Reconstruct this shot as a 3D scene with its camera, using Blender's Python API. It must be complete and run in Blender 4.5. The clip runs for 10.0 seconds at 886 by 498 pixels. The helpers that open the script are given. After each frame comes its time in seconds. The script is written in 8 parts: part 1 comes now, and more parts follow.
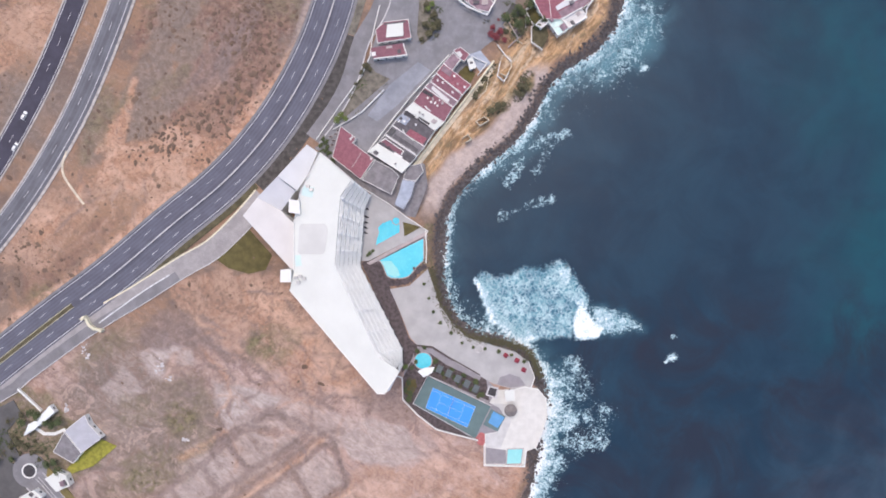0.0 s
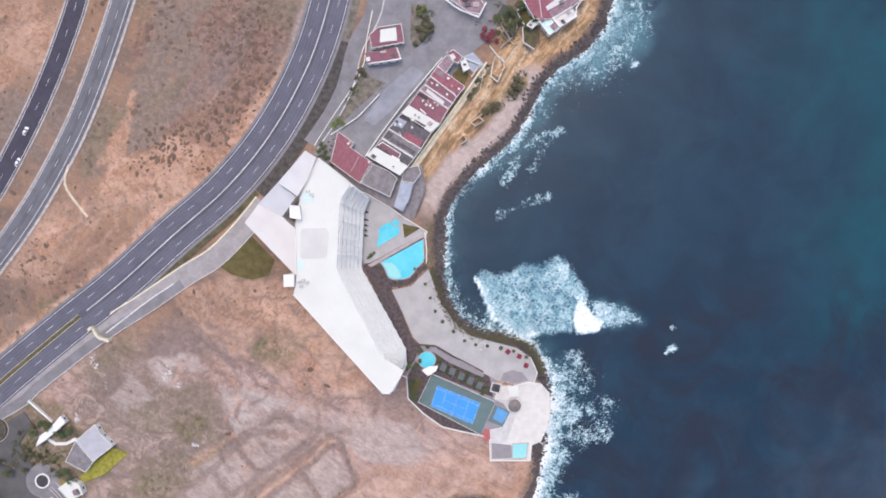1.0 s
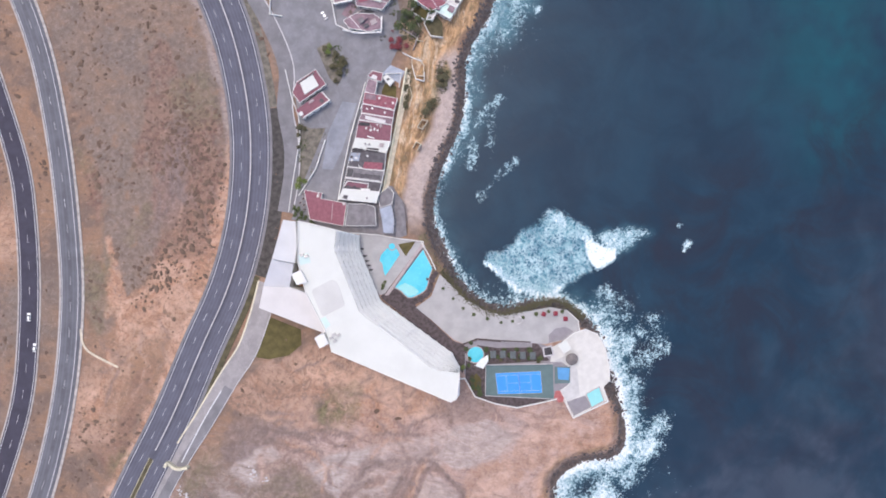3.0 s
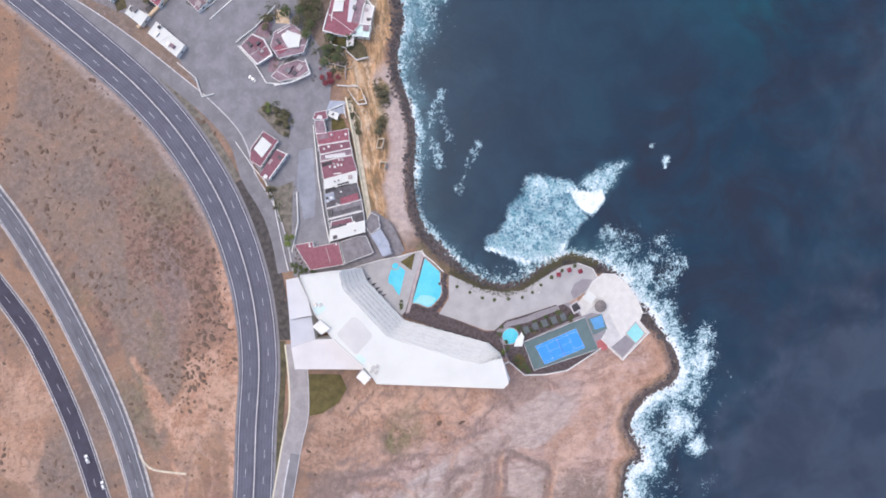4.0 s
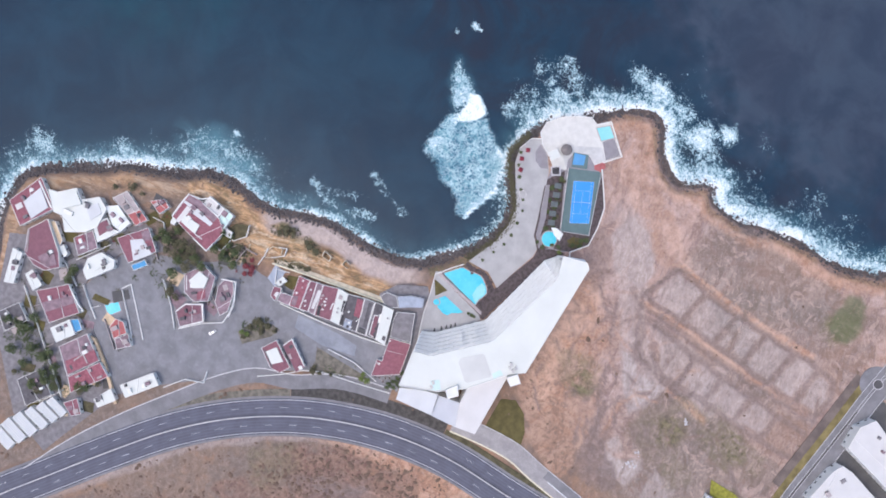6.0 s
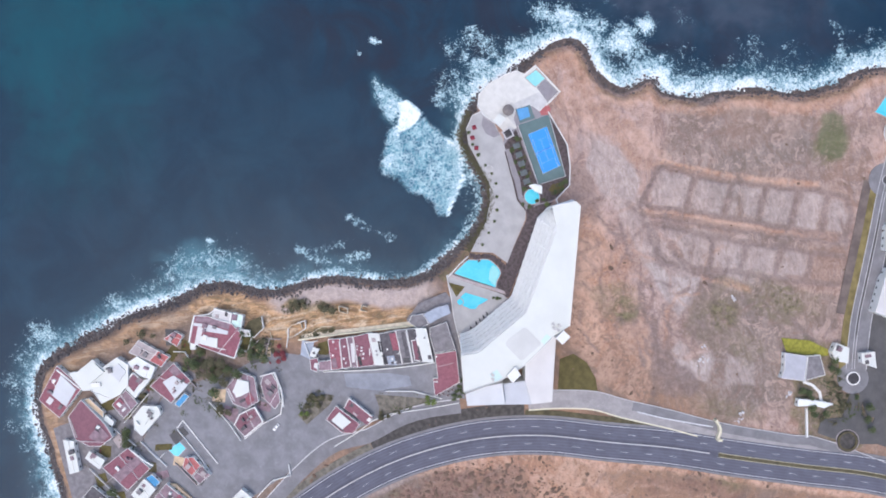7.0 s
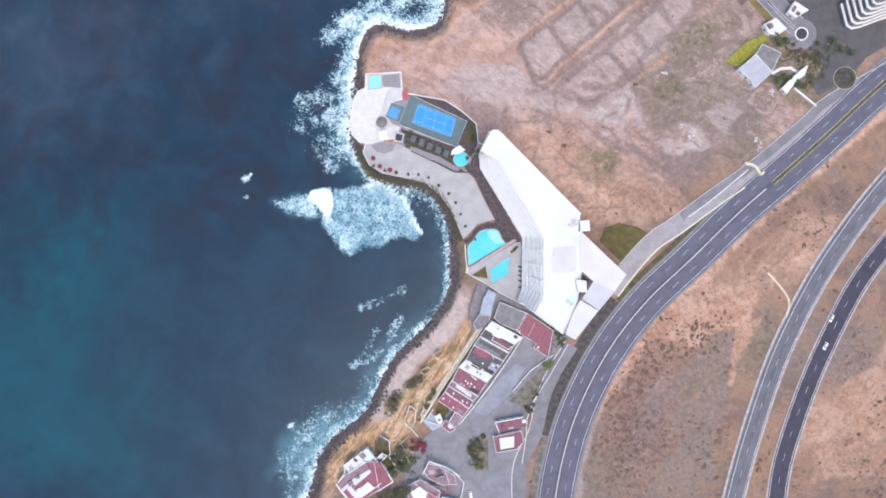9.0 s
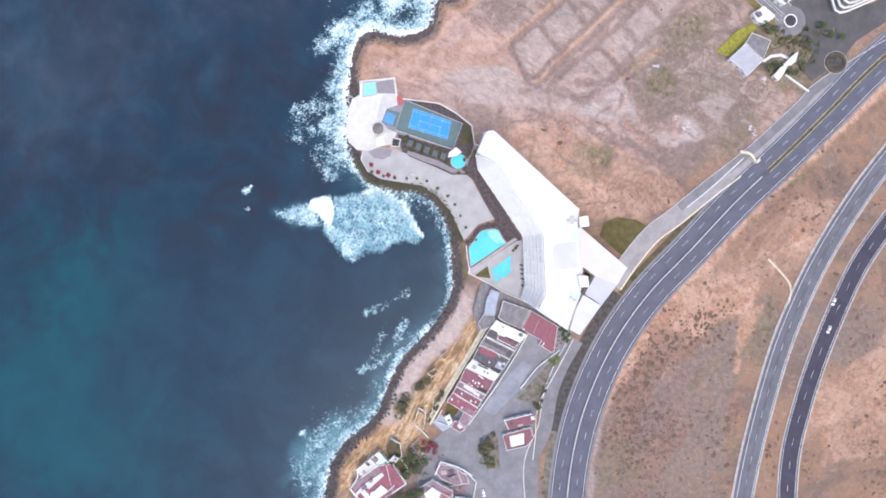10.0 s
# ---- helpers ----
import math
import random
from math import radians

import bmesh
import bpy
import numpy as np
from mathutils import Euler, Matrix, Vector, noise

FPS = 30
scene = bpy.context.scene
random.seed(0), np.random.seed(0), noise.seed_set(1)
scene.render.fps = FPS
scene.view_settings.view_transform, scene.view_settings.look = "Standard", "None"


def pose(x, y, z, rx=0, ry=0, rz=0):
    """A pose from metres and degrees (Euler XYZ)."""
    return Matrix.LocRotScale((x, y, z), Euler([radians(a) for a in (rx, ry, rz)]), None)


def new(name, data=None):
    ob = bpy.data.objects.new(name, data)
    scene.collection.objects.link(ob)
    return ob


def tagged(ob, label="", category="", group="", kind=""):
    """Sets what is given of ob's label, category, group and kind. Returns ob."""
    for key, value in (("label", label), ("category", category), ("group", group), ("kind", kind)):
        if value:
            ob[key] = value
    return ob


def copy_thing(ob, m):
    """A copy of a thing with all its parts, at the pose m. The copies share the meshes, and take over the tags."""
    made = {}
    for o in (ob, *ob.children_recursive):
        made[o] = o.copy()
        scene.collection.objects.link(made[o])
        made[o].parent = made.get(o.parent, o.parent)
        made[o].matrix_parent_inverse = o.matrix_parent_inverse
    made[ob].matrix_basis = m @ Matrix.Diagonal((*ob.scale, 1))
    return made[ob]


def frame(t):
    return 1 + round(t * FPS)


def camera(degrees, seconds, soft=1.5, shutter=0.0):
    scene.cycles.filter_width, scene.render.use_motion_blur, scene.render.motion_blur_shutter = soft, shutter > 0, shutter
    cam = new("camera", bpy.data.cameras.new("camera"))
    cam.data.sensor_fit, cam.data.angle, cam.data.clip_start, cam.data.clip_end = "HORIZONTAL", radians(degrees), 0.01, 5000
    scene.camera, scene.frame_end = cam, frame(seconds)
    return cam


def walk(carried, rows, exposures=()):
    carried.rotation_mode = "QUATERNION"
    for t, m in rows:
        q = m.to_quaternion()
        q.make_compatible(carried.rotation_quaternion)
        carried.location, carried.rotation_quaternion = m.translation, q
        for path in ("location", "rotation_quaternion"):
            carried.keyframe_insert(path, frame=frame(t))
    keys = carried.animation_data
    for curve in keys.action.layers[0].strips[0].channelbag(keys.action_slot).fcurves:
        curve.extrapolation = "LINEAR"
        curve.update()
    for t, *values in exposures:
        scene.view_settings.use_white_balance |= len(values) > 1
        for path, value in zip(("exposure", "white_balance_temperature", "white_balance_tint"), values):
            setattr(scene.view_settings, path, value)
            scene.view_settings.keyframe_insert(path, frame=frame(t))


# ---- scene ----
# ---- camera ----
cam = camera(66.0, 10.0, soft=1.8)
PATH = [
    (0.0, pose(-0.00, 0.00, 351.81, -0.885, 0.527, -0.000)),
    (0.5, pose(-0.19, 0.16, 354.29, -0.919, 0.473, -0.710)),
    (1.0, pose(-0.15, 0.50, 356.98, -0.969, 0.444, -1.879)),
    (1.5, pose(0.14, 0.73, 359.80, -1.016, 0.451, -4.159)),
    (2.0, pose(0.22, 0.29, 362.48, -0.980, 0.384, -8.239)),
    (2.5, pose(0.13, -0.70, 365.65, -0.813, 0.293, -14.901)),
    (2.7, pose(-0.09, -1.11, 366.32, -0.716, 0.283, -19.611)),
    (3.8, pose(-0.35, -5.14, 371.85, -0.193, 0.372, -43.824)),
    (4.0, pose(-0.69, -5.34, 373.54, -0.109, 0.380, -47.824)),
    (4.5, pose(-1.91, -4.94, 378.52, 0.067, 0.354, -58.357)),
    (5.0, pose(-2.95, -4.59, 383.36, 0.164, 0.266, -69.930)),
    (5.1, pose(-3.01, -4.45, 384.55, 0.171, 0.254, -77.221)),
    (5.2, pose(-2.84, -4.63, 385.64, 0.168, 0.234, -81.776)),
    (5.3, pose(-2.52, -4.77, 386.44, 0.155, 0.226, -85.635)),
    (5.5, pose(-2.07, -4.67, 387.67, 0.097, 0.250, -90.420)),
    (5.7, pose(-1.32, -5.03, 388.75, 0.045, 0.260, -97.807)),
    (6.8, pose(1.60, -7.97, 393.31, -0.313, 0.289, -129.196)),
    (7.0, pose(1.78, -8.66, 394.98, -0.376, 0.283, -134.781)),
    (7.5, pose(1.54, -11.25, 397.29, -0.465, 0.314, -151.610)),
    (8.0, pose(-0.29, -13.44, 398.75, -0.557, 0.364, -167.157)),
    (8.5, pose(-1.83, -14.94, 401.23, -0.641, 0.462, -176.933)),
    (9.0, pose(-3.01, -15.74, 405.06, -0.709, 0.560, -184.407)),
    (9.5, pose(-3.43, -16.55, 407.79, -0.721, 0.718, -186.292)),
    (10.0, pose(-4.50, -16.68, 408.54, -0.715, 0.846, -187.110)),
]
walk(cam, PATH, ((0.0, 0.2, 6950, 13), (2.7, 0.2, 6850, 13), (5.2, 0.17, 6550, 12), (7.5, 0.17, 6400, 10), (8.3, 0.27, 6480, 11), (9.0, 0.36, 6550, 11), (10.0, 0.44, 6600, 11)))

# ---- light ----
SUN_ELEV, SUN_AZ = 68.0, 345.0
world = bpy.data.worlds.new("sky")
scene.world = world
world.use_nodes = True
wn = world.node_tree.nodes
sky = wn.new("ShaderNodeTexSky")
sky.sky_type, sky.sun_disc = "NISHITA", False
sky.sun_elevation, sky.sun_rotation = radians(SUN_ELEV), radians(SUN_AZ)
sky.air_density, sky.dust_density = 1.0, 3.0
wn["Background"].inputs["Strength"].default_value = 0.225
world.node_tree.links.new(sky.outputs["Color"], wn["Background"].inputs["Color"])
sun = new("sun", bpy.data.lights.new("sun", "SUN"))
sun.data.energy, sun.data.angle, sun.data.color = 0.64, radians(28), (1.0, 0.95, 0.88)
sd = Vector((math.sin(radians(SUN_AZ)) * math.cos(radians(SUN_ELEV)), math.cos(radians(SUN_AZ)) * math.cos(radians(SUN_ELEV)), math.sin(radians(SUN_ELEV))))
sun.rotation_euler = sd.to_track_quat("Z", "Y").to_euler()

SEA = -6.0

# ---- materials ----
class Nodes:
    """A small wrapper for writing node materials."""
    def __init__(self, name, rough=0.8, metal=0.0):
        self.m = bpy.data.materials.new(name)
        self.m.use_nodes = True
        self.t = self.m.node_tree
        self.b = self.t.nodes["Principled BSDF"]
        self.b.inputs["Roughness"].default_value = rough
        self.b.inputs["Metallic"].default_value = metal
        self.pos = self.t.nodes.new("ShaderNodeNewGeometry").outputs["Position"]

    def link(self, a, b):
        self.t.links.new(a, b)

    def noise(self, scale, detail=4.0, rough=0.55, distort=0.0, stretch=None, turn=0.0):
        n = self.t.nodes.new("ShaderNodeTexNoise")
        n.inputs["Scale"].default_value, n.inputs["Detail"].default_value = scale, detail
        n.inputs["Roughness"].default_value, n.inputs["Distortion"].default_value = rough, distort
        src = self.pos
        if stretch or turn:
            mp = self.t.nodes.new("ShaderNodeMapping")
            mp.vector_type = "TEXTURE"
            mp.inputs["Rotation"].default_value[2] = radians(turn)
            mp.inputs["Scale"].default_value = tuple(1 / v for v in stretch or (1, 1, 1))
            self.link(self.pos, mp.inputs["Vector"])
            src = mp.outputs["Vector"]
        self.link(src, n.inputs["Vector"])
        return n.outputs["Fac"]

    def cells(self, scale, warp=0.0):
        """Distance to the edges of uneven cells, for foam lace and cracked soil."""
        v = self.t.nodes.new("ShaderNodeTexVoronoi")
        v.feature = "DISTANCE_TO_EDGE"
        v.inputs["Scale"].default_value = scale
        src = self.pos
        if warp:
            n = self.t.nodes.new("ShaderNodeTexNoise")
            n.inputs["Scale"].default_value, n.inputs["Detail"].default_value = scale * 0.8, 3.0
            self.link(self.pos, n.inputs["Vector"])
            k = self.t.nodes.new("ShaderNodeVectorMath")
            k.operation = "MULTIPLY_ADD"
            k.inputs[1].default_value = (warp, warp, 0)
            self.link(n.outputs["Color"], k.inputs[0])
            self.link(self.pos, k.inputs[2])
            src = k.outputs[0]
        self.link(src, v.inputs["Vector"])
        return v.outputs["Distance"]

    def step(self, a, lo, hi):
        n = self.t.nodes.new("ShaderNodeMapRange")
        n.interpolation_type = "SMOOTHSTEP"
        n.inputs["From Min"].default_value, n.inputs["From Max"].default_value = lo, hi
        self.link(a, n.inputs["Value"])
        return n.outputs["Result"]

    def math(self, op, a, b=0.5):
        n = self.t.nodes.new("ShaderNodeMath")
        n.operation = op
        for i, v in ((0, a), (1, b)):
            if isinstance(v, (int, float)):
                n.inputs[i].default_value = v
            else:
                self.link(v, n.inputs[i])
        return n.outputs[0]

    def mix(self, fac, a, b):
        n = self.t.nodes.new("ShaderNodeMix")
        n.data_type = "RGBA"
        for i, v in ((0, fac), (6, a), (7, b)):
            if isinstance(v, (int, float)):
                n.inputs[i].default_value = v
            elif isinstance(v, tuple):
                n.inputs[i].default_value = (*v, 1)
            else:
                self.link(v, n.inputs[i])
        return n.outputs[2]

    def attr(self, name):
        n = self.t.nodes.new("ShaderNodeAttribute")
        n.attribute_name = name
        return n.outputs["Fac"]

    def rand(self):
        return self.t.nodes.new("ShaderNodeObjectInfo").outputs["Random"]

    def island(self):
        for n in self.t.nodes:
            if n.bl_idname == "ShaderNodeNewGeometry":
                return n.outputs["Random Per Island"]

    def bump(self, h, dist=0.1, strength=0.5):
        n = self.t.nodes.new("ShaderNodeBump")
        n.inputs["Distance"].default_value, n.inputs["Strength"].default_value = dist, strength
        self.link(h, n.inputs["Height"])
        self.link(n.outputs["Normal"], self.b.inputs["Normal"])

    def base(self, c):
        self.link(c, self.b.inputs["Base Color"])
        return self.m


def plain(name, col, rough=0.8, var=0.25, scale=0.5, metal=0.0, bump=0.03, grain=6.0):
    """A weathered surface of one colour: stains at one scale, grain at another."""
    n = Nodes(name, rough, metal)
    dark = tuple(c * (1 - var) for c in col)
    light = tuple(min(1, c * (1 + var * 0.6)) for c in col)
    a = n.mix(n.step(n.noise(scale, 5), 0.3, 0.7), dark, light)
    c = n.mix(n.math("MULTIPLY", n.step(n.noise(grain, 3), 0.45, 0.75), 0.35), a, tuple(x * 0.75 for x in col))
    n.bump(n.noise(grain, 3), bump)
    return n.base(c)


def ground_material():
    """Dry coastal earth: a hillside and a bare field, with the soils of their patches laid over them."""
    n = Nodes("dry_earth", 0.95)

    def over(c, fac, k, top):
        return n.mix(n.math("MULTIPLY", fac, k), c, top)

    big = n.noise(0.014, 7, 0.62, 0.8)
    mid = n.noise(0.05, 8, 0.66, 0.9)
    flow = n.noise(0.035, 8, 0.68, 2.2)
    fine = n.noise(0.35, 7, 0.7, 0.4)
    grit = n.noise(1.6, 5, 0.7)
    soft = n.noise(0.11, 6, 0.6, 0.6)
    streak = n.noise(0.11, 8, 0.66, 1.4, (0.22, 1.0, 1.0), -38)
    comb = n.noise(0.26, 7, 0.7, 1.8, (0.42, 1.0, 1.0), -32)
    fibre = n.noise(0.32, 8, 0.74, 0.8)
    rip = n.noise(0.085, 8, 0.70, 1.6)
    vein = n.math("ABSOLUTE", n.math("SUBTRACT", n.noise(0.10, 7, 0.62, 2.6), 0.5))
    wash = n.noise(0.06, 9, 0.7, 2.4, (0.32, 1.0, 1.0), -40)
    scar = n.math("SUBTRACT", 1.0, n.step(vein, 0.004, 0.016))
    # hillside
    c = n.mix(n.step(big, 0.43, 0.57), (0.186, 0.13, 0.105), (0.285, 0.173, 0.115))
    c = over(c, n.step(mid, 0.47, 0.60), 0.5, (0.35, 0.197, 0.12))
    c = over(c, n.step(streak, 0.5, 0.62), 0.45, (0.175, 0.126, 0.108))
    c = over(c, n.step(flow, 0.54, 0.60), 0.3, (0.34, 0.24, 0.185))
    c = over(c, n.step(rip, 0.55, 0.60), 0.3, (0.155, 0.106, 0.086))
    c = over(c, n.step(rip, 0.44, 0.40), 0.3, (0.38, 0.24, 0.165))
    c = over(c, scar, 0.12, (0.46, 0.30, 0.215))
    grey = n.mix(n.step(fine, 0.38, 0.62), (0.158, 0.127, 0.112), (0.26, 0.212, 0.186))
    grey = over(grey, n.step(mid, 0.5, 0.62), 0.5, (0.235, 0.185, 0.15))
    c = n.mix(n.math("MULTIPLY", n.math("MULTIPLY", n.attr("grey"), 0.72), n.step(soft, 0.26, 0.48)), c, grey)
    rust = n.mix(n.step(fine, 0.40, 0.6), (0.165, 0.088, 0.068), (0.29, 0.165, 0.125))
    rust = over(rust, n.step(mid, 0.48, 0.6), 0.6, (0.345, 0.215, 0.165))
    c = n.mix(n.math("MULTIPLY", n.attr("red"), n.step(n.noise(0.09, 7, 0.7, 1.4), 0.32, 0.52)), c, rust)
    # bare field
    field = n.mix(n.step(mid, 0.38, 0.62), (0.36, 0.232, 0.188), (0.53, 0.362, 0.305))
    field = over(field, n.step(flow, 0.48, 0.60), 0.65, (0.53, 0.395, 0.36))
    field = over(field, n.step(streak, 0.50, 0.62), 0.72, (0.25, 0.165, 0.145))
    field = over(field, n.step(n.noise(0.085, 7, 0.66, 1.8), 0.52, 0.62), 0.55, n.mix(n.step(big, 0.45, 0.55), (0.345, 0.26, 0.262), (0.52, 0.30, 0.185)))
    field = over(field, n.step(big, 0.48, 0.60), 0.55, (0.47, 0.262, 0.175))
    field = over(field, n.step(comb, 0.53, 0.64), 0.55, (0.225, 0.142, 0.12))
    field = over(field, n.step(comb, 0.46, 0.35), 0.55, (0.63, 0.475, 0.425))
    field = over(field, n.step(n.noise(0.042, 7, 0.64, 1.2), 0.54, 0.62), 0.42, (0.265, 0.172, 0.145))
    field = over(field, n.step(wash, 0.55, 0.60), 0.5, n.mix(n.step(fine, 0.4, 0.6), (0.285, 0.215, 0.212), (0.38, 0.295, 0.285)))
    dull = n.mix(n.step(mid, 0.38, 0.62), (0.175, 0.138, 0.12), (0.285, 0.23, 0.205))
    dull = over(dull, n.step(comb, 0.52, 0.64), 0.55, (0.135, 0.106, 0.088))
    dull = over(dull, n.step(comb, 0.46, 0.36), 0.4, (0.40, 0.33, 0.30))
    dull = over(dull, n.step(streak, 0.52, 0.60), 0.5, (0.145, 0.112, 0.092))
    dull = over(dull, n.step(flow, 0.5, 0.6), 0.4, (0.36, 0.285, 0.25))
    field = over(field, n.attr("dull"), 0.95, dull)
    field = over(field, n.step(rip, 0.545, 0.58), 0.48, (0.225, 0.138, 0.112))
    field = over(field, n.step(rip, 0.445, 0.415), 0.48, (0.57, 0.41, 0.35))
    field = over(field, scar, 0.3, n.mix(n.step(big, 0.48, 0.52), (0.62, 0.46, 0.39), (0.17, 0.105, 0.085)))
    c = n.mix(n.math("MULTIPLY", n.attr("mauve"), 0.95), c, field)
    pale = n.math("MULTIPLY", n.attr("pale"), n.step(n.noise(0.09, 8, 0.66, 1.6, (0.4, 1.0, 1.0), -40), 0.30, 0.48))
    c = n.mix(pale, c, n.mix(n.step(comb, 0.38, 0.62), (0.50, 0.42, 0.395), (0.365, 0.30, 0.28)))
    orange = n.mix(n.step(mid, 0.4, 0.6), n.mix(n.step(fibre, 0.4, 0.6), (0.52, 0.29, 0.185), (0.35, 0.19, 0.128)), (0.57, 0.37, 0.275))
    orange = over(orange, n.step(comb, 0.54, 0.66), 0.45, (0.27, 0.155, 0.105))
    c = n.mix(n.math("MULTIPLY", n.attr("orange"), n.step(n.noise(0.12, 9, 0.74, 2.5), 0.34, 0.52)), c, orange)
    # gullied bluff above the beach
    runnel = n.noise(0.34, 8, 0.7, 0.9, (0.28, 1.0, 1.0), 48)
    rill = n.noise(0.18, 6, 0.66, 1.2, (0.3, 1.0, 1.0), 52)
    bluff = n.mix(n.step(runnel, 0.40, 0.60), (0.30, 0.18, 0.09), (0.66, 0.41, 0.225))
    bluff = over(bluff, n.step(rill, 0.52, 0.60), 0.7, (0.76, 0.60, 0.43))
    bluff = over(bluff, n.step(rill, 0.45, 0.38), 0.7, (0.215, 0.165, 0.09))
    c = n.mix(n.math("MULTIPLY", n.attr("ochre"), n.step(fine, 0.25, 0.5)), c, bluff)
    c = n.mix(n.attr("track"), c, n.mix(n.step(fine, 0.38, 0.62), (0.168, 0.122, 0.112), (0.25, 0.185, 0.168)))
    grn = n.math("MULTIPLY", n.attr("green"), n.step(n.noise(0.16, 8, 0.72, 1.0), 0.34, 0.60))
    c = n.mix(grn, c, n.mix(n.step(fine, 0.4, 0.62), (0.115, 0.096, 0.052), (0.21, 0.18, 0.098)))
    c = over(c, n.attr("grass"), 0.8, n.mix(n.step(mid, 0.4, 0.6), (0.115, 0.125, 0.062), (0.165, 0.168, 0.09)))
    c = n.mix(n.attr("sand"), c, n.mix(n.step(fine, 0.35, 0.65), (0.52, 0.425, 0.39), (0.39, 0.32, 0.30)))
    c = n.mix(n.attr("rock"), c, n.mix(n.step(fine, 0.35, 0.7), (0.070, 0.056, 0.054), (0.165, 0.128, 0.116)))
    c = n.mix(n.attr("lip"), c, n.mix(n.step(fine, 0.4, 0.62), (0.26, 0.15, 0.10), (0.52, 0.32, 0.19)))
    # scattered low scrub, stones and grit
    bare = n.math("MULTIPLY", n.math("SUBTRACT", 1.0, n.attr("sand")), n.math("SUBTRACT", 1.0, n.math("MULTIPLY", n.attr("mauve"), 0.65)))
    scrub = n.math("MULTIPLY", n.step(n.noise(0.30, 5, 0.75), 0.56, 0.64), bare)
    c = over(c, scrub, 0.5, (0.155, 0.115, 0.085))
    dots = n.math("MULTIPLY", n.step(n.noise(0.75, 4, 0.8), 0.60, 0.68), n.math("MULTIPLY", n.step(mid, 0.40, 0.55), bare))
    c = over(c, dots, 0.62, (0.115, 0.085, 0.062))
    c = over(c, n.math("MULTIPLY", n.step(n.noise(1.1, 4, 0.8), 0.64, 0.70), bare), 0.5, (0.55, 0.48, 0.43))
    c = over(c, n.step(grit, 0.48, 0.72), 0.2, (0.2, 0.155, 0.13))
    c = over(c, n.step(fibre, 0.52, 0.64), 0.26, (0.145, 0.098, 0.078))
    c = over(c, n.step(fibre, 0.46, 0.34), 0.22, (0.58, 0.42, 0.345))
    n.bump(n.math("ADD", fine, n.math("MULTIPLY", grit, 0.35)), 0.8, 0.6)
    return n.base(c)


def sea_material():
    n = Nodes("sea_water", 0.12)
    n.b.inputs["IOR"].default_value = 1.33
    big = n.noise(0.006, 6, 0.55, 0.6)
    mid = n.noise(0.03, 6, 0.6, 0.5)
    deep = n.mix(n.step(mid, 0.35, 0.7), (0.011, 0.032, 0.058), (0.016, 0.046, 0.077))
    weed = n.math("MULTIPLY", n.attr("reef"), n.step(n.noise(0.02, 6, 0.65, 0.8), 0.42, 0.65))
    c = n.mix(n.math("MULTIPLY", n.attr("teal"), n.step(big, 0.35, 0.62)), deep, (0.009, 0.070, 0.096))
    c = n.mix(n.math("MULTIPLY", weed, 0.8), c, (0.020, 0.023, 0.038))
    # haze and sky reflection on the water, mixed in as a paler grey-blue
    c = n.mix(n.attr("sea_haze"), c, n.mix(n.step(mid, 0.35, 0.65), (0.035, 0.048, 0.075), (0.052, 0.07, 0.10)))
    c = n.mix(n.math("MULTIPLY", n.attr("shoal"), n.step(n.noise(0.07, 6, 0.65, 0.8), 0.25, 0.6)), c, (0.065, 0.175, 0.225))
    # churned water behind the breaker: pale lace round dark holes
    hole = n.cells(0.52, 2.4)
    churn = n.mix(n.step(n.noise(0.16, 6, 0.7, 1.0), 0.38, 0.62), (0.04, 0.135, 0.205), (0.115, 0.30, 0.365))
    net = n.math("MULTIPLY", n.step(hole, 0.36, 0.06), n.step(n.noise(0.30, 6, 0.75, 1.0), 0.36, 0.60))
    net = n.math("MULTIPLY", net, n.math("ADD", 0.35, n.math("MULTIPLY", n.step(n.noise(0.07, 4, 0.6, 0.6), 0.38, 0.60), 0.55)))
    churn = n.mix(n.math("MULTIPLY", n.step(hole, 0.30, 0.55), 0.7), churn, (0.02, 0.055, 0.10))
    churn = n.mix(net, churn, (0.52, 0.70, 0.74))
    torn = n.math("ADD", n.attr("froth"), n.math("MULTIPLY", n.math("SUBTRACT", n.noise(0.28, 6, 0.75, 1.2), 0.5), 1.5))
    c = n.mix(n.math("MULTIPLY", n.step(torn, 0.30, 0.82), 0.92), c, churn)
    # foam breaks into lace at three scales
    l1, l2, l3 = n.noise(0.12, 6, 0.7, 1.5), n.noise(0.42, 5, 0.62, 0.8), n.noise(1.15, 3, 0.6, 0.4)
    lace = n.math("ADD", n.math("ADD", n.math("MULTIPLY", l1, 0.22), n.math("MULTIPLY", l2, 0.40)), n.math("MULTIPLY", l3, 0.38))
    edge = n.math("SUBTRACT", 0.72, n.math("MULTIPLY", n.attr("foam"), 0.40))
    f = n.step(n.math("SUBTRACT", lace, edge), -0.055, 0.06)
    f = n.math("MULTIPLY", f, n.step(n.attr("foam"), 0.02, 0.35))
    c = n.mix(f, c, n.mix(n.step(n.math("SUBTRACT", lace, edge), 0.01, 0.17), (0.32, 0.50, 0.56), (0.78, 0.82, 0.83)))
    r = n.t.nodes.new("ShaderNodeMix")
    n.link(f, r.inputs[0])
    r.inputs[2].default_value, r.inputs[3].default_value = 0.12, 0.9
    n.link(r.outputs[0], n.b.inputs["Roughness"])
    chop = n.math("ADD", n.noise(0.25, 6, 0.6, 0.5, (1.0, 0.45, 1.0), 20), n.math("MULTIPLY", n.noise(1.1, 4), 0.3))
    n.bump(n.math("ADD", n.math("MULTIPLY", chop, 0.6), n.math("MULTIPLY", f, 0.8)), 0.5, 0.4)
    return n.base(c)


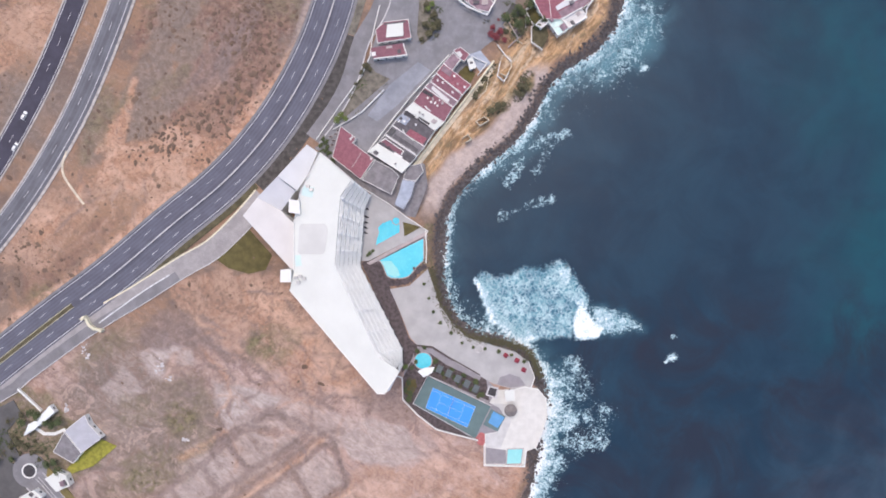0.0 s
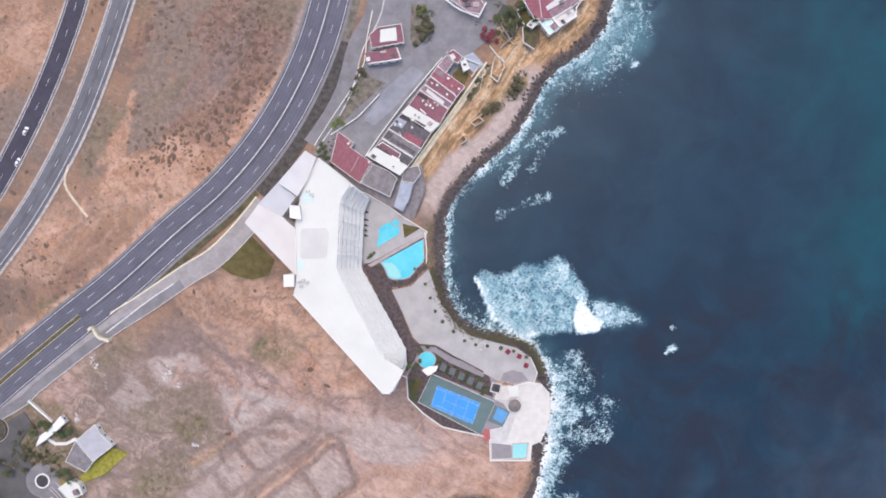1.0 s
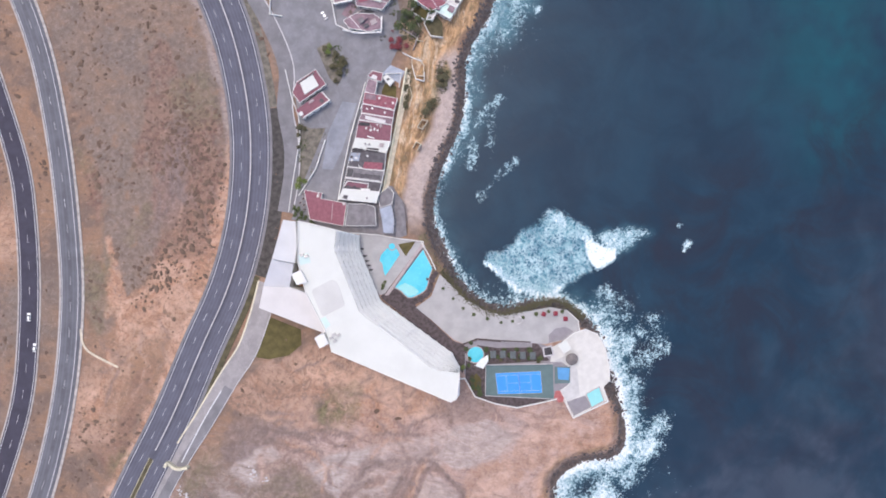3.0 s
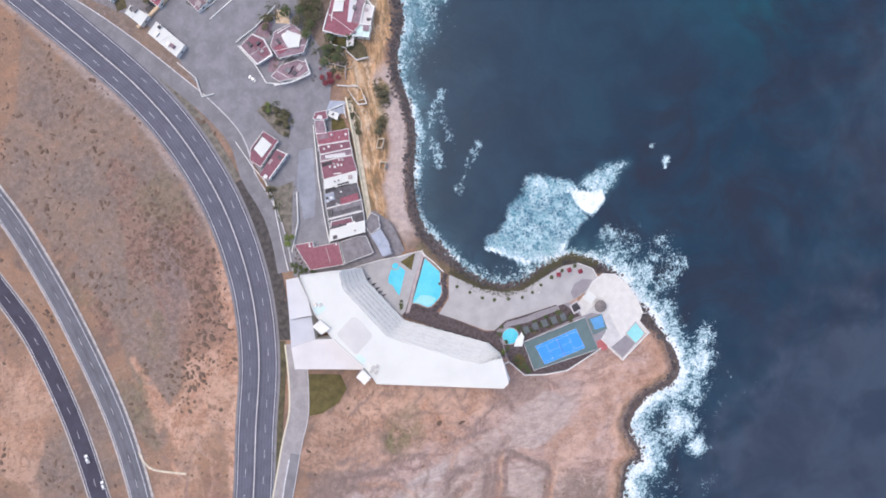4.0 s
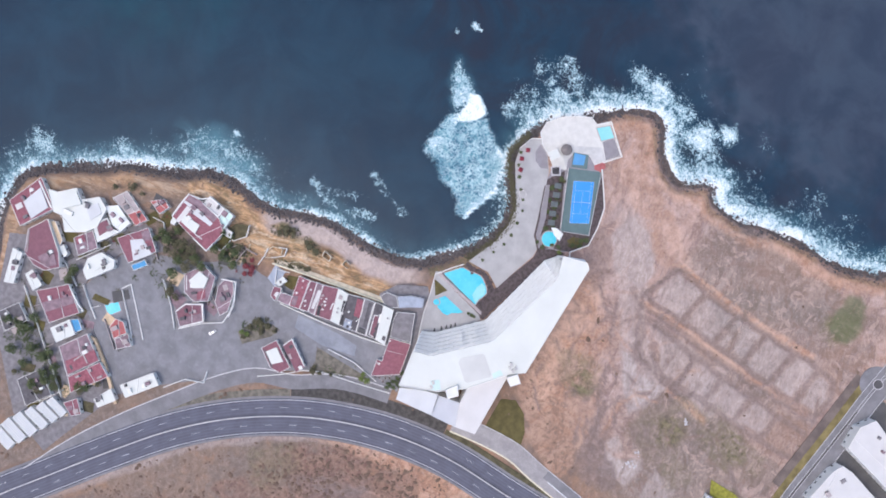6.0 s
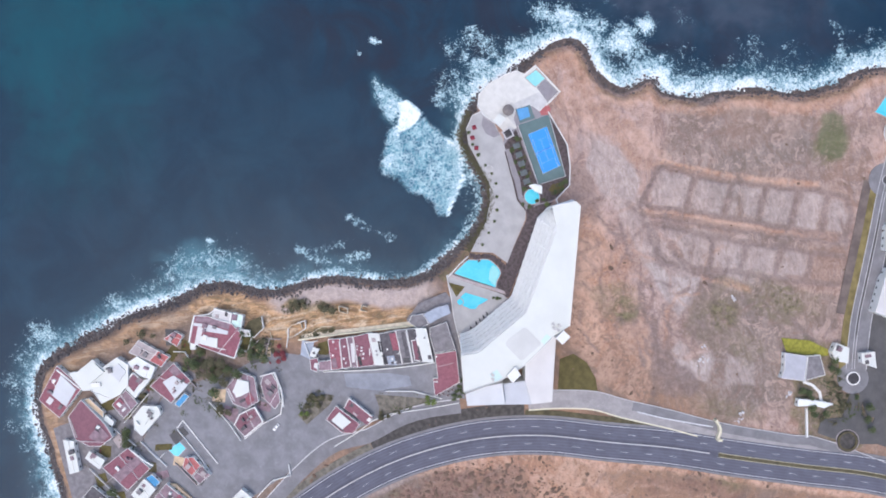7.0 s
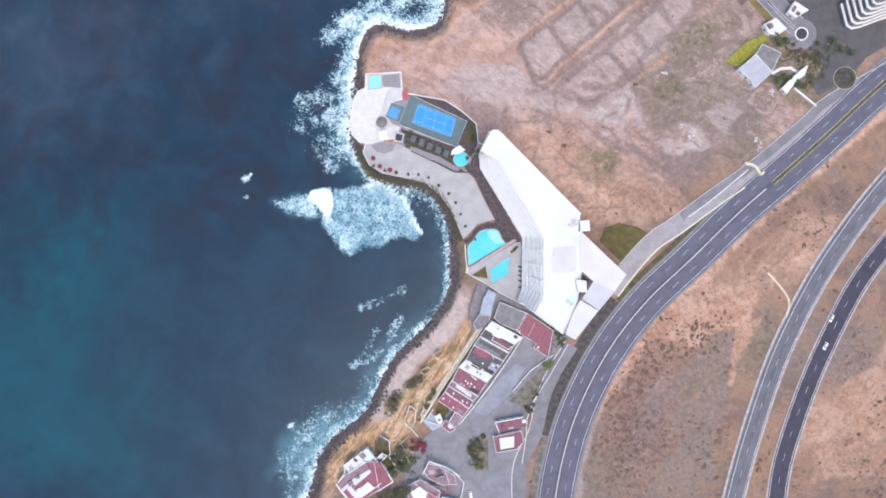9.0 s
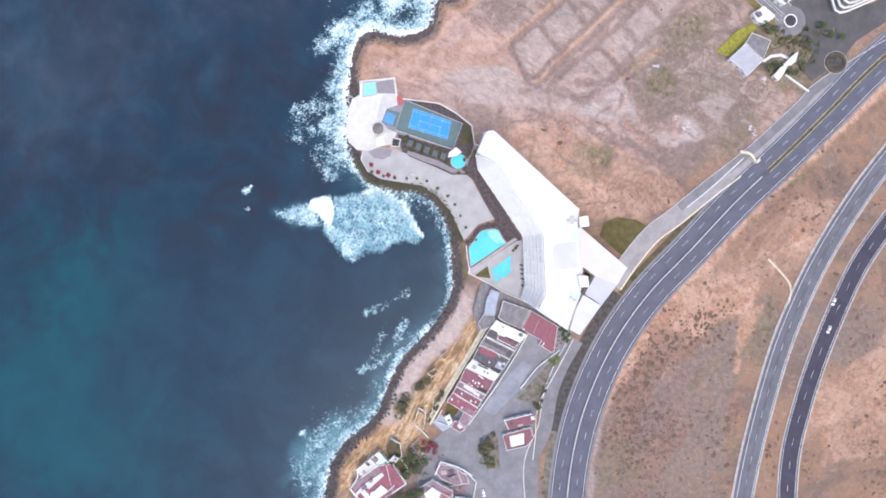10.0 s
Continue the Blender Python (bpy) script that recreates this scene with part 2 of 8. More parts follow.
def asphalt(name, col, wear, track=0.0):
    n = Nodes(name, 0.85)
    a = n.mix(n.step(n.noise(0.12, 6, 0.65), 0.3, 0.7), tuple(x * 0.85 for x in col), tuple(x * 1.2 for x in col))
    a = n.mix(n.math("MULTIPLY", n.step(n.noise(0.35, 6, 0.7, 0.6), 0.5, 0.8), wear), a, tuple(min(1, x * 1.8) for x in col))
    a = n.mix(n.math("MULTIPLY", n.step(n.noise(5, 3), 0.4, 0.8), 0.3), a, tuple(x * 0.6 for x in col))
    if track:
        a = n.mix(n.math("MULTIPLY", n.attr("wheel"), track), a, tuple(min(1, x * 2.0) for x in col))
    n.bump(n.noise(6, 3), 0.01)
    return n.base(a)


def tile_material():
    n = Nodes("clay_roof_tile", 0.85)
    w = n.t.nodes.new("ShaderNodeTexWave")
    w.inputs["Scale"].default_value, w.inputs["Distortion"].default_value = 1.3, 0.5
    n.link(n.pos, w.inputs["Vector"])
    a = n.mix(n.step(n.noise(0.5, 6, 0.7), 0.3, 0.7), (0.225, 0.068, 0.092), (0.36, 0.125, 0.158))
    a = n.mix(n.math("MULTIPLY", n.step(n.noise(1.6, 4, 0.7), 0.55, 0.75), 0.5), a, (0.36, 0.20, 0.18))
    a = n.mix(n.math("MULTIPLY", n.rand(), 0.6), a, (0.17, 0.10, 0.125))
    n.bump(w.outputs["Fac"], 0.06)
    return n.base(a)


def pool_material(name, shallow, deep):
    n = Nodes(name, 0.08)
    n.b.inputs["IOR"].default_value = 1.33
    c = n.mix(n.step(n.noise(0.05, 3), 0.35, 0.65), shallow, deep)
    c = n.mix(n.math("MULTIPLY", n.step(n.noise(0.8, 4, 0.6, 1.0), 0.5, 0.7), 0.25), c, tuple(min(1, x * 1.4 + 0.03) for x in shallow))
    n.bump(n.noise(1.2, 3), 0.05)
    return n.base(c)


def leaf_material(name, a, b):
    n = Nodes(name, 0.75)
    c = n.mix(n.island(), a, b)
    c = n.mix(n.math("MULTIPLY", n.rand(), 0.4), c, tuple(x * 0.7 for x in a))
    return n.base(c)


M_EARTH, M_SEA = ground_material(), sea_material()
M_ROAD = asphalt("worn_asphalt", (0.092, 0.093, 0.122), 0.35, 0.28)
M_ROAD2 = asphalt("grey_asphalt", (0.115, 0.115, 0.133), 0.35, 0.28)
M_NEWROAD = asphalt("new_asphalt", (0.05, 0.046, 0.068), 0.15, 0.2)
M_LANE = asphalt("dusty_lane", (0.195, 0.188, 0.20), 0.4)
M_DIMYARD = asphalt("dark_yard_asphalt", (0.092, 0.088, 0.09), 0.4)
M_DIRTLANE = asphalt("pale_lane", (0.31, 0.288, 0.29), 0.45)
M_YARD = asphalt("yard_asphalt", (0.208, 0.205, 0.222), 0.4)
M_VERGE = plain("dry_verge", (0.105, 0.09, 0.05), 0.95, 0.4, 0.3)
M_YELLOWVERGE = plain("yellow_olive_verge", (0.215, 0.17, 0.07), 0.95, 0.45, 0.12)
M_BROWNVERGE = plain("brown_bank", (0.17, 0.132, 0.118), 0.95, 0.35, 0.1)
# dark soil colour; beside the highway it holds the hotel's shade
M_DARKVERGE = plain("dark_verge", (0.078, 0.07, 0.066), 0.95, 0.4, 0.4)
M_LAWN = plain("olive_lawn", (0.115, 0.095, 0.035), 0.95, 0.3, 0.25, bump=0.1)
M_YELLOWGRASS = plain("yellow_green_ground_cover", (0.28, 0.265, 0.045), 0.95, 0.3, 0.5)
M_PAINT = plain("road_paint", (0.62, 0.62, 0.64), 0.7, 0.3, 0.8)
M_YELLOW = plain("yellow_paint", (0.56, 0.51, 0.36), 0.7, 0.3, 0.8)
M_KERB = plain("kerb_concrete", (0.55, 0.53, 0.54), 0.85, 0.25, 0.6)
M_DECK = plain("grey_deck_concrete", (0.405, 0.395, 0.395), 0.8, 0.12, 0.15, grain=2.0)
M_PALEPAVE = plain("worn_pale_paving", (0.545, 0.535, 0.53), 0.8, 0.15, 0.2)
M_GARDEN = plain("dusty_garden_soil", (0.178, 0.158, 0.13), 0.95, 0.4, 0.35, bump=0.1, grain=1.5)
M_DECKDARK = plain("dark_deck_patch", (0.27, 0.25, 0.27), 0.8, 0.1, 0.3)
M_TERRACE = plain("pale_terrace_paving", (0.625, 0.61, 0.58), 0.7, 0.08, 0.3)
M_PATH = plain("pink_concrete_path", (0.42, 0.36, 0.36), 0.85, 0.12, 0.4)
M_WHITE = plain("white_render", (0.74, 0.73, 0.71), 0.7, 0.05, 0.2)
M_ROOFW = plain("white_roof_coating", (0.645, 0.66, 0.63), 0.6, 0.05, 0.08)
M_ROOFB = plain("bluish_roof_membrane", (0.575, 0.585, 0.605), 0.6, 0.06, 0.12)
M_ROOFG = plain("grey_roof_membrane", (0.495, 0.51, 0.555), 0.6, 0.06, 0.15)
M_ROOFP = plain("pinkish_roof_membrane", (0.615, 0.595, 0.59), 0.6, 0.05, 0.12)
M_CYANROOF = plain("cyan_roof_coating", (0.55, 0.70, 0.69), 0.6, 0.06, 0.2)
M_DECKROOF = plain("grey_roof_deck", (0.565, 0.565, 0.55), 0.6, 0.06, 0.12)
M_BALC = plain("balcony_floor", (0.76, 0.775, 0.775), 0.8, 0.06, 0.4)
M_MAUVEROOF = plain("mauve_flat_roof", (0.27, 0.185, 0.215), 0.85, 0.3, 0.4)
M_BLUEYARD = asphalt("bluish_yard_asphalt", (0.25, 0.262, 0.30), 0.3)
M_PAVROOF = plain("lilac_grey_roof", (0.42, 0.42, 0.465), 0.7, 0.1, 0.2)
M_GREYROOF = plain("grey_flat_roof", (0.115, 0.105, 0.115), 0.85, 0.3, 0.4)
M_MIDROOF = plain("mid_grey_flat_roof", (0.215, 0.20, 0.212), 0.85, 0.25, 0.4)
M_BLUEROOF = plain("blue_grey_slab", (0.36, 0.40, 0.48), 0.8, 0.15, 0.4)
M_TILE = tile_material()
M_GREEN = plain("court_surround", (0.118, 0.178, 0.182), 0.85, 0.1, 0.3)
M_BLUE = plain("court_blue", (0.04, 0.29, 0.74), 0.75, 0.05, 0.3)
M_BLUE2 = plain("faded_court_blue", (0.10, 0.31, 0.58), 0.8, 0.1, 0.3)
M_REDPAVE = plain("red_paving", (0.42, 0.13, 0.13), 0.85, 0.2, 0.5)
M_POOL = pool_material("pool_water", (0.11, 0.57, 0.67), (0.05, 0.48, 0.63))
M_POOL2 = pool_material("shallow_pool_water", (0.29, 0.64, 0.64), (0.22, 0.60, 0.62))
M_ROCK = plain("dark_shore_rock", (0.115, 0.10, 0.102), 0.9, 0.5, 0.6, bump=0.15, grain=3.0)
M_GARDENROCK = plain("brown_garden_rock", (0.10, 0.078, 0.08), 0.95, 0.4, 0.6, bump=0.2, grain=2.0)
M_GLASS = plain("dark_window_glass", (0.05, 0.06, 0.07), 0.1, 0.2, 0.5, bump=0.0)
M_DARK = plain("dark_shaded_board", (0.06, 0.055, 0.06), 0.9, 0.3, 0.5)
M_THATCH = plain("grey_thatch", (0.21, 0.185, 0.18), 0.95, 0.3, 1.0, bump=0.15)
M_RED = plain("red_canvas", (0.24, 0.03, 0.05), 0.85, 0.15, 0.8)
M_MINT = plain("pale_mint_floor", (0.60, 0.76, 0.71), 0.8, 0.1, 0.5)
M_CANVAS = plain("white_canvas", (0.74, 0.76, 0.75), 0.8, 0.05, 0.5)
M_GREYCANVAS = plain("grey_canvas", (0.125, 0.142, 0.148), 0.9, 0.2, 0.8)
M_BLUECANVAS = plain("blue_canvas", (0.08, 0.30, 0.55), 0.8, 0.2, 0.8)
M_BARK = plain("bark", (0.11, 0.08, 0.06), 0.95, 0.3, 2.0)
M_METAL = plain("galvanised_metal", (0.45, 0.45, 0.46), 0.45, 0.15, 1.0, metal=0.7)
M_SANDPATH = plain("sandy_path", (0.64, 0.56, 0.44), 0.9, 0.2, 0.4)
M_GUTTER = plain("dusty_gutter", (0.44, 0.40, 0.375), 0.9, 0.3, 0.4)
M_CREAM = plain("cream_wall", (0.68, 0.63, 0.48), 0.85, 0.15, 0.5)
M_OCHRE = plain("ochre_wall", (0.62, 0.47, 0.32), 0.85, 0.15, 0.5)
M_LEAF = leaf_material("green_leaf", (0.05, 0.075, 0.028), (0.095, 0.11, 0.04))
M_OLIVE = leaf_material("olive_leaf", (0.075, 0.072, 0.038), (0.12, 0.105, 0.055))
M_BRIGHT = leaf_material("bright_leaf", (0.10, 0.15, 0.03), (0.16, 0.19, 0.05))
M_FLOWER = leaf_material("red_flowers", (0.16, 0.03, 0.04), (0.26, 0.05, 0.06))
M_SCRUB = leaf_material("dry_scrub_leaf", (0.135, 0.085, 0.06), (0.205, 0.135, 0.095))
M_CAR = plain("white_car_paint", (0.82, 0.82, 0.83), 0.25, 0.04, 1.0)
M_TYRE = plain("tyre_rubber", (0.02, 0.02, 0.02), 0.9, 0.2, 2.0)

# ---- mesh helpers ----
def part(name, bm, material, parent=None, label="", smooth=False):
    me = bpy.data.meshes.new(name)
    bmesh.ops.recalc_face_normals(bm, faces=bm.faces)
    bm.to_mesh(me)
    bm.free()
    me.materials.append(material)
    if smooth:
        me.polygons.foreach_set("use_smooth", [True] * len(me.polygons))
    ob = new(name, me)
    ob.parent = parent
    if label:
        ob["label"] = label
    return ob


def thing(name, x, y, z, label, category, group="", turn=0.0, kind=""):
    ob = new(name)
    ob.matrix_basis = pose(x, y, z, 0, 0, turn)
    return tagged(ob, label, category, group, kind)


def prism(pts, z0, z1, bm=None):
    """An upright block on the outline pts."""
    bm = bm or bmesh.new()
    lo = [bm.verts.new((p[0], p[1], z0)) for p in pts]
    hi = [bm.verts.new((p[0], p[1], z1)) for p in pts]
    n = len(pts)
    bm.faces.new(lo[::-1])
    bm.faces.new(hi)
    for i in range(n):
        bm.faces.new((lo[i], lo[(i + 1) % n], hi[(i + 1) % n], hi[i]))
    return bm


def wall_along(pts, width, z0, z1, bm=None, closed=False):
    """A wall of even thickness along a line of points."""
    bm = bm or bmesh.new()
    pts = [Vector((p[0], p[1])) for p in pts]
    n = len(pts)
    left, right = [], []
    for i, p in enumerate(pts):
        a = pts[i - 1] if (i or closed) else p
        b = pts[(i + 1) % n] if (i < n - 1 or closed) else p
        d1 = (p - a).normalized() if (p - a).length > 1e-6 else (b - p).normalized()
        d2 = (b - p).normalized() if (b - p).length > 1e-6 else d1
        t = (d1 + d2)
        t = t.normalized() if t.length > 0.2 else d2
        s = width / 2 / max(0.5, abs(t.dot(d2)))
        nr = Vector((-t.y, t.x)) * s
        left.append(p + nr)
        right.append(p - nr)
    vs = [[bm.verts.new((q.x, q.y, z)) for q in side] for side, z in ((left, z0), (left, z1), (right, z1), (right, z0))]
    m = n if closed else n - 1
    for i in range(m):
        j = (i + 1) % n
        for k in range(4):
            a, b = vs[k], vs[(k + 1) % 4]
            bm.faces.new((a[i], a[j], b[j], b[i]))
    if not closed:
        bm.faces.new([v[0] for v in vs])
        bm.faces.new([v[-1] for v in vs][::-1])
    return bm


def box(bm, x0, x1, y0, y1, z0, z1):
    return prism([(x0, y0), (x1, y0), (x1, y1), (x0, y1)], z0, z1, bm)


def cone(bm, x, y, z0, z1, r0, r1, n=10):
    a = [bm.verts.new((x + r0 * math.cos(2 * math.pi * i / n), y + r0 * math.sin(2 * math.pi * i / n), z0)) for i in range(n)]
    b = [bm.verts.new((x + r1 * math.cos(2 * math.pi * i / n), y + r1 * math.sin(2 * math.pi * i / n), z1)) for i in range(n)]
    bm.faces.new(a[::-1])
    bm.faces.new(b)
    for i in range(n):
        bm.faces.new((a[i], a[(i + 1) % n], b[(i + 1) % n], b[i]))
    return bm


def smooth_line(pts, step=4.0):
    """A smooth curve through the points, sampled evenly."""
    P = [np.array(p, float) for p in pts]
    P = [2 * P[0] - P[1]] + P + [2 * P[-1] - P[-2]]
    out = []
    for i in range(1, len(P) - 2):
        n = max(2, int(np.linalg.norm(P[i + 1] - P[i]) / step))
        for k in range(n):
            t = k / n
            a, b, c, d = P[i - 1], P[i], P[i + 1], P[i + 2]
            out.append(0.5 * (2 * b + (c - a) * t + (2 * a - 5 * b + 4 * c - d) * t * t + (3 * b - a - 3 * c + d) * t ** 3))
    out.append(P[-2])
    return np.array(out)


def offset_line(line, off):
    t = np.gradient(line, axis=0)
    t /= np.linalg.norm(t, axis=1)[:, None]
    return line + np.c_[-t[:, 1], t[:, 0]] * off


def strip(name, line, a, b, z, material, parent=None, thick=0.0, wheels=()):
    """A band between two offsets of a line; wheels: offsets of worn wheel tracks."""
    offs = np.linspace(a, b, 25 if wheels else 2)
    V, F = [], []
    rows = [offset_line(line, o) for o in offs]
    n, m = len(line), len(offs)
    for r in rows:
        V += [(p[0], p[1], z) for p in r]
    for j in range(m - 1):
        for i in range(n - 1):
            F.append((j * n + i, (j + 1) * n + i, (j + 1) * n + i + 1, j * n + i + 1))
    if thick:
        k = len(V)
        V += [(p[0], p[1], z - thick) for p in rows[0]] + [(p[0], p[1], z - thick) for p in rows[-1]]
        for i in range(n - 1):
            F.append((i, i + 1, k + i + 1, k + i))
            F.append(((m - 1) * n + i + 1, (m - 1) * n + i, k + n + i, k + n + i + 1))
    me = bpy.data.meshes.new(name)
    me.from_pydata(V, [], F)
    if wheels:
        at = me.attributes.new("wheel", "FLOAT", "POINT")
        w = np.zeros(len(V))
        for j, o in enumerate(offs):
            w[j * n:(j + 1) * n] = sum(math.exp(-((o - c) / 0.55) ** 2) for c in wheels)
        at.data.foreach_set("value", np.clip(w, 0, 1).astype(np.float32))
    me.materials.append(material)
    ob = new(name, me)
    ob.parent = parent
    return ob


def dashes(name, line, off, z, material, parent, length=4.5, gap=9.5, width=0.17):
    """Painted lane dashes along a line, joined into one mesh."""
    c = offset_line(line, off)
    s = np.r_[0, np.cumsum(np.linalg.norm(np.diff(c, axis=0), axis=1))]
    V, F = [], []
    at = 0.0
    while at + length < s[-1]:
        q = np.array([[np.interp(v, s, c[:, 0]), np.interp(v, s, c[:, 1])] for v in (at, at + length)])
        d = (q[1] - q[0]) / length
        nr = np.array([-d[1], d[0]]) * width / 2
        k = len(V)
        V += [(*(q[0] - nr), z), (*(q[1] - nr), z), (*(q[1] + nr), z), (*(q[0] + nr), z)]
        F.append((k, k + 1, k + 2, k + 3))
        at += length + gap
    me = bpy.data.meshes.new(name)
    me.from_pydata(V, [], F)
    me.materials.append(material)
    ob = new(name, me)
    ob.parent = parent
    return ob


# ---- shore line, from the northern bay to the southern cliffs; land lies to its right ----
COAST_N = [(38.1, 271.1), (60.3, 256.3), (81.3, 245.2), (102, 233.7), (116.4, 219.8), (120, 207.4), (117.1, 189.1), (107.1, 158.5), (93.1, 127.1)]
COAST_M = [(86.8, 110.1), (75.6, 96.4), (61.3, 87.6), (50.7, 75.9), (43.6, 61.2), (32.5, 47.1), (19.8, 38.2), (9.1, 27.3), (1.7, 17), (-1.2, 3.7), (-1.8, -8.2), (-1.8, -20.1), (-0, -31.9), (5.9, -41.7), (16.3, -48.3), (31.1, -52.1), (41.5, -58.6), (47.5, -67.6), (52.2, -79.5), (51.4, -91.4), (48.4, -103.3)]
COAST_S = [(45.4, -126.7), (37.5, -145.8), (25.6, -148.9), (12.2, -143.4), (-5.5, -146.9), (-8, -158.8), (-15, -166.3), (-24.2, -164), (-40.6, -177.8), (-54.4, -196.3), (-69.1, -209.7), (-81.6, -220.7), (-89.7, -235.3), (-98.4, -257)]
COAST = smooth_line([(-900.0, 3000.0), (-300.0, 700.0), (-80.0, 370.0), (0.0, 300.0)] + COAST_N + COAST_M + COAST_S + [(-135.0, -300.0), (-180.0, -380.0), (-300.0, -700.0), (-1000.0, -3200.0)], 7.0)
LAND = np.vstack([COAST, [(-6000.0, -3200.0), (-6000.0, 3000.0)]])


def seg_dist(p, line):
    """Distance of many points to a line of points."""
    best = np.full(len(p), 1e9)
    for a, b in zip(line[:-1], line[1:]):
        d = b - a
        t = np.clip(((p - a) @ d) / max(1e-9, d @ d), 0, 1)
        best = np.minimum(best, ((p - a - t[:, None] * d) ** 2).sum(1))
    return np.sqrt(best)


def inside(p, poly):
    c = np.zeros(len(p), bool)
    x, y = p[:, 0], p[:, 1]
    q = np.roll(poly, 1, axis=0)
    for (x1, y1), (x2, y2) in zip(poly, q):
        if y1 != y2:
            c ^= ((y1 > y) != (y2 > y)) & (x < (x2 - x1) * (y - y1) / (y2 - y1) + x1)
    return c


def hash2(i, j, k):
    h = np.sin(i * 127.1 + j * 311.7 + k * 74.7) * 43758.5453
    return h - np.floor(h)


def value_noise(p, size, octaves=4, seed=1):
    out, amp, tot = np.zeros(len(p)), 1.0, 0.0
    for o in range(octaves):
        q = p / size * 2 ** o
        i, f = np.floor(q), q - np.floor(q)
        f = f * f * (3 - 2 * f)
        a, b = hash2(i[:, 0], i[:, 1], seed + o), hash2(i[:, 0] + 1, i[:, 1], seed + o)
        c, d = hash2(i[:, 0], i[:, 1] + 1, seed + o), hash2(i[:, 0] + 1, i[:, 1] + 1, seed + o)
        out += amp * ((a * (1 - f[:, 0]) + b * f[:, 0]) * (1 - f[:, 1]) + (c * (1 - f[:, 0]) + d * f[:, 0]) * f[:, 1])
        tot += amp
        amp *= 0.5
    return out / tot


def ss(x, a, b):
    t = np.clip((x - a) / (b - a), 0, 1)
    return t * t * (3 - 2 * t)


def blob(p, x, y, rx, ry, turn=0.0, soft=0.5):
    """A soft-edged ellipse with a ragged rim."""
    c, s = math.cos(radians(turn)), math.sin(radians(turn))
    d = p - np.array((x, y))
    u, v = d[:, 0] * c + d[:, 1] * s, -d[:, 0] * s + d[:, 1] * c
    r = np.sqrt((u / rx) ** 2 + (v / ry) ** 2) + (value_noise(p, 9.0, 4, 7) - 0.5) * 0.7
    return 1 - ss(r, 1 - soft, 1 + soft * 0.4)


def area(p, poly, soft, ragged=3.0, size=6.0, seed=71):
    """1 inside the outline, falling to 0 over a soft and ragged edge."""
    poly = np.array(poly)
    m = (p > poly.min(0) - 12).all(1) & (p < poly.max(0) + 12).all(1)
    out = np.zeros(len(p))
    q = p[m]
    if len(q):
        sd = seg_dist(q, np.vstack([poly, poly[:1]])) * np.where(inside(q, poly), 1, -1)
        out[m] = ss(sd + (value_noise(q, size, 5, seed) - 0.5) * ragged, -soft, soft)
    return out


def axis_lines(fine, reach, step):
    a = list(np.arange(-fine, fine + step / 2, step))
    x, g = fine, step
    out = []
    while x < reach:
        g *= 1.5
        x += g
        out.append(x)
    return np.array([-v for v in out[::-1]] + a + out)


def sheet(name, xs, ys, zfun, material):
    """A continuous height sheet; zfun gives heights and named values for the points."""
    X, Y = np.meshgrid(xs, ys)
    p = np.c_[X.ravel(), Y.ravel()]
    z, values = zfun(p)
    n, m = len(xs), len(ys)
    k = np.arange((m - 1) * (n - 1))
    k = k + k // (n - 1)
    F = np.c_[k, k + 1, k + n + 1, k + n]
    me = bpy.data.meshes.new(name)
    me.vertices.add(len(p))
    me.vertices.foreach_set("co", np.c_[p, z].ravel().astype(np.float32))
    me.loops.add(len(F) * 4)
    me.loops.foreach_set("vertex_index", F.ravel().astype(np.int32))
    me.polygons.add(len(F))
    me.polygons.foreach_set("loop_start", np.arange(0, len(F) * 4, 4, dtype=np.int32))
    me.update(calc_edges=True)
    for key, v in values.items():
        me.attributes.new(key, "FLOAT", "POINT").data.foreach_set("value", np.clip(v, 0, 1).astype(np.float32))
    me.polygons.foreach_set("use_smooth", [True] * len(me.polygons))
    me.materials.append(material)
    return new(name, me)


# centre lines of the highway, the grey road and the dark road
MAIN = smooth_line([(-63.1, 333.9), (-54.8, 290), (-52, 249.8), (-50, 210.6), (-49.6, 177.9), (-53.5, 144.2), (-63.3, 109.2), (-76.9, 79.9), (-94.6, 53.0), (-116.7, 28.9), (-144.8, 5.9), (-174.3, -18.9), (-204.0, -41.0), (-233.7, -64.0), (-268, -91), (-317.3, -122)], 5.0)
R2 = smooth_line([(-143.7, 261.5), (-144.4, 222.0), (-148.9, 188.0), (-158.2, 153.1), (-170.4, 117.5), (-187.7, 75.5), (-202.7, 47.1), (-219.5, 20.7), (-238.6, -4.0), (-262, -29.8), (-306.7, -71.8)], 5.0)
R1 = smooth_line([(-174.8, 254.3), (-176.2, 214.6), (-181.0, 175), (-188.0, 137), (-197.7, 109.9), (-210.1, 82.1), (-224.8, 54.8), (-241, 28.9), (-260.3, 6.5), (-302.5, -35.4)], 5.0)

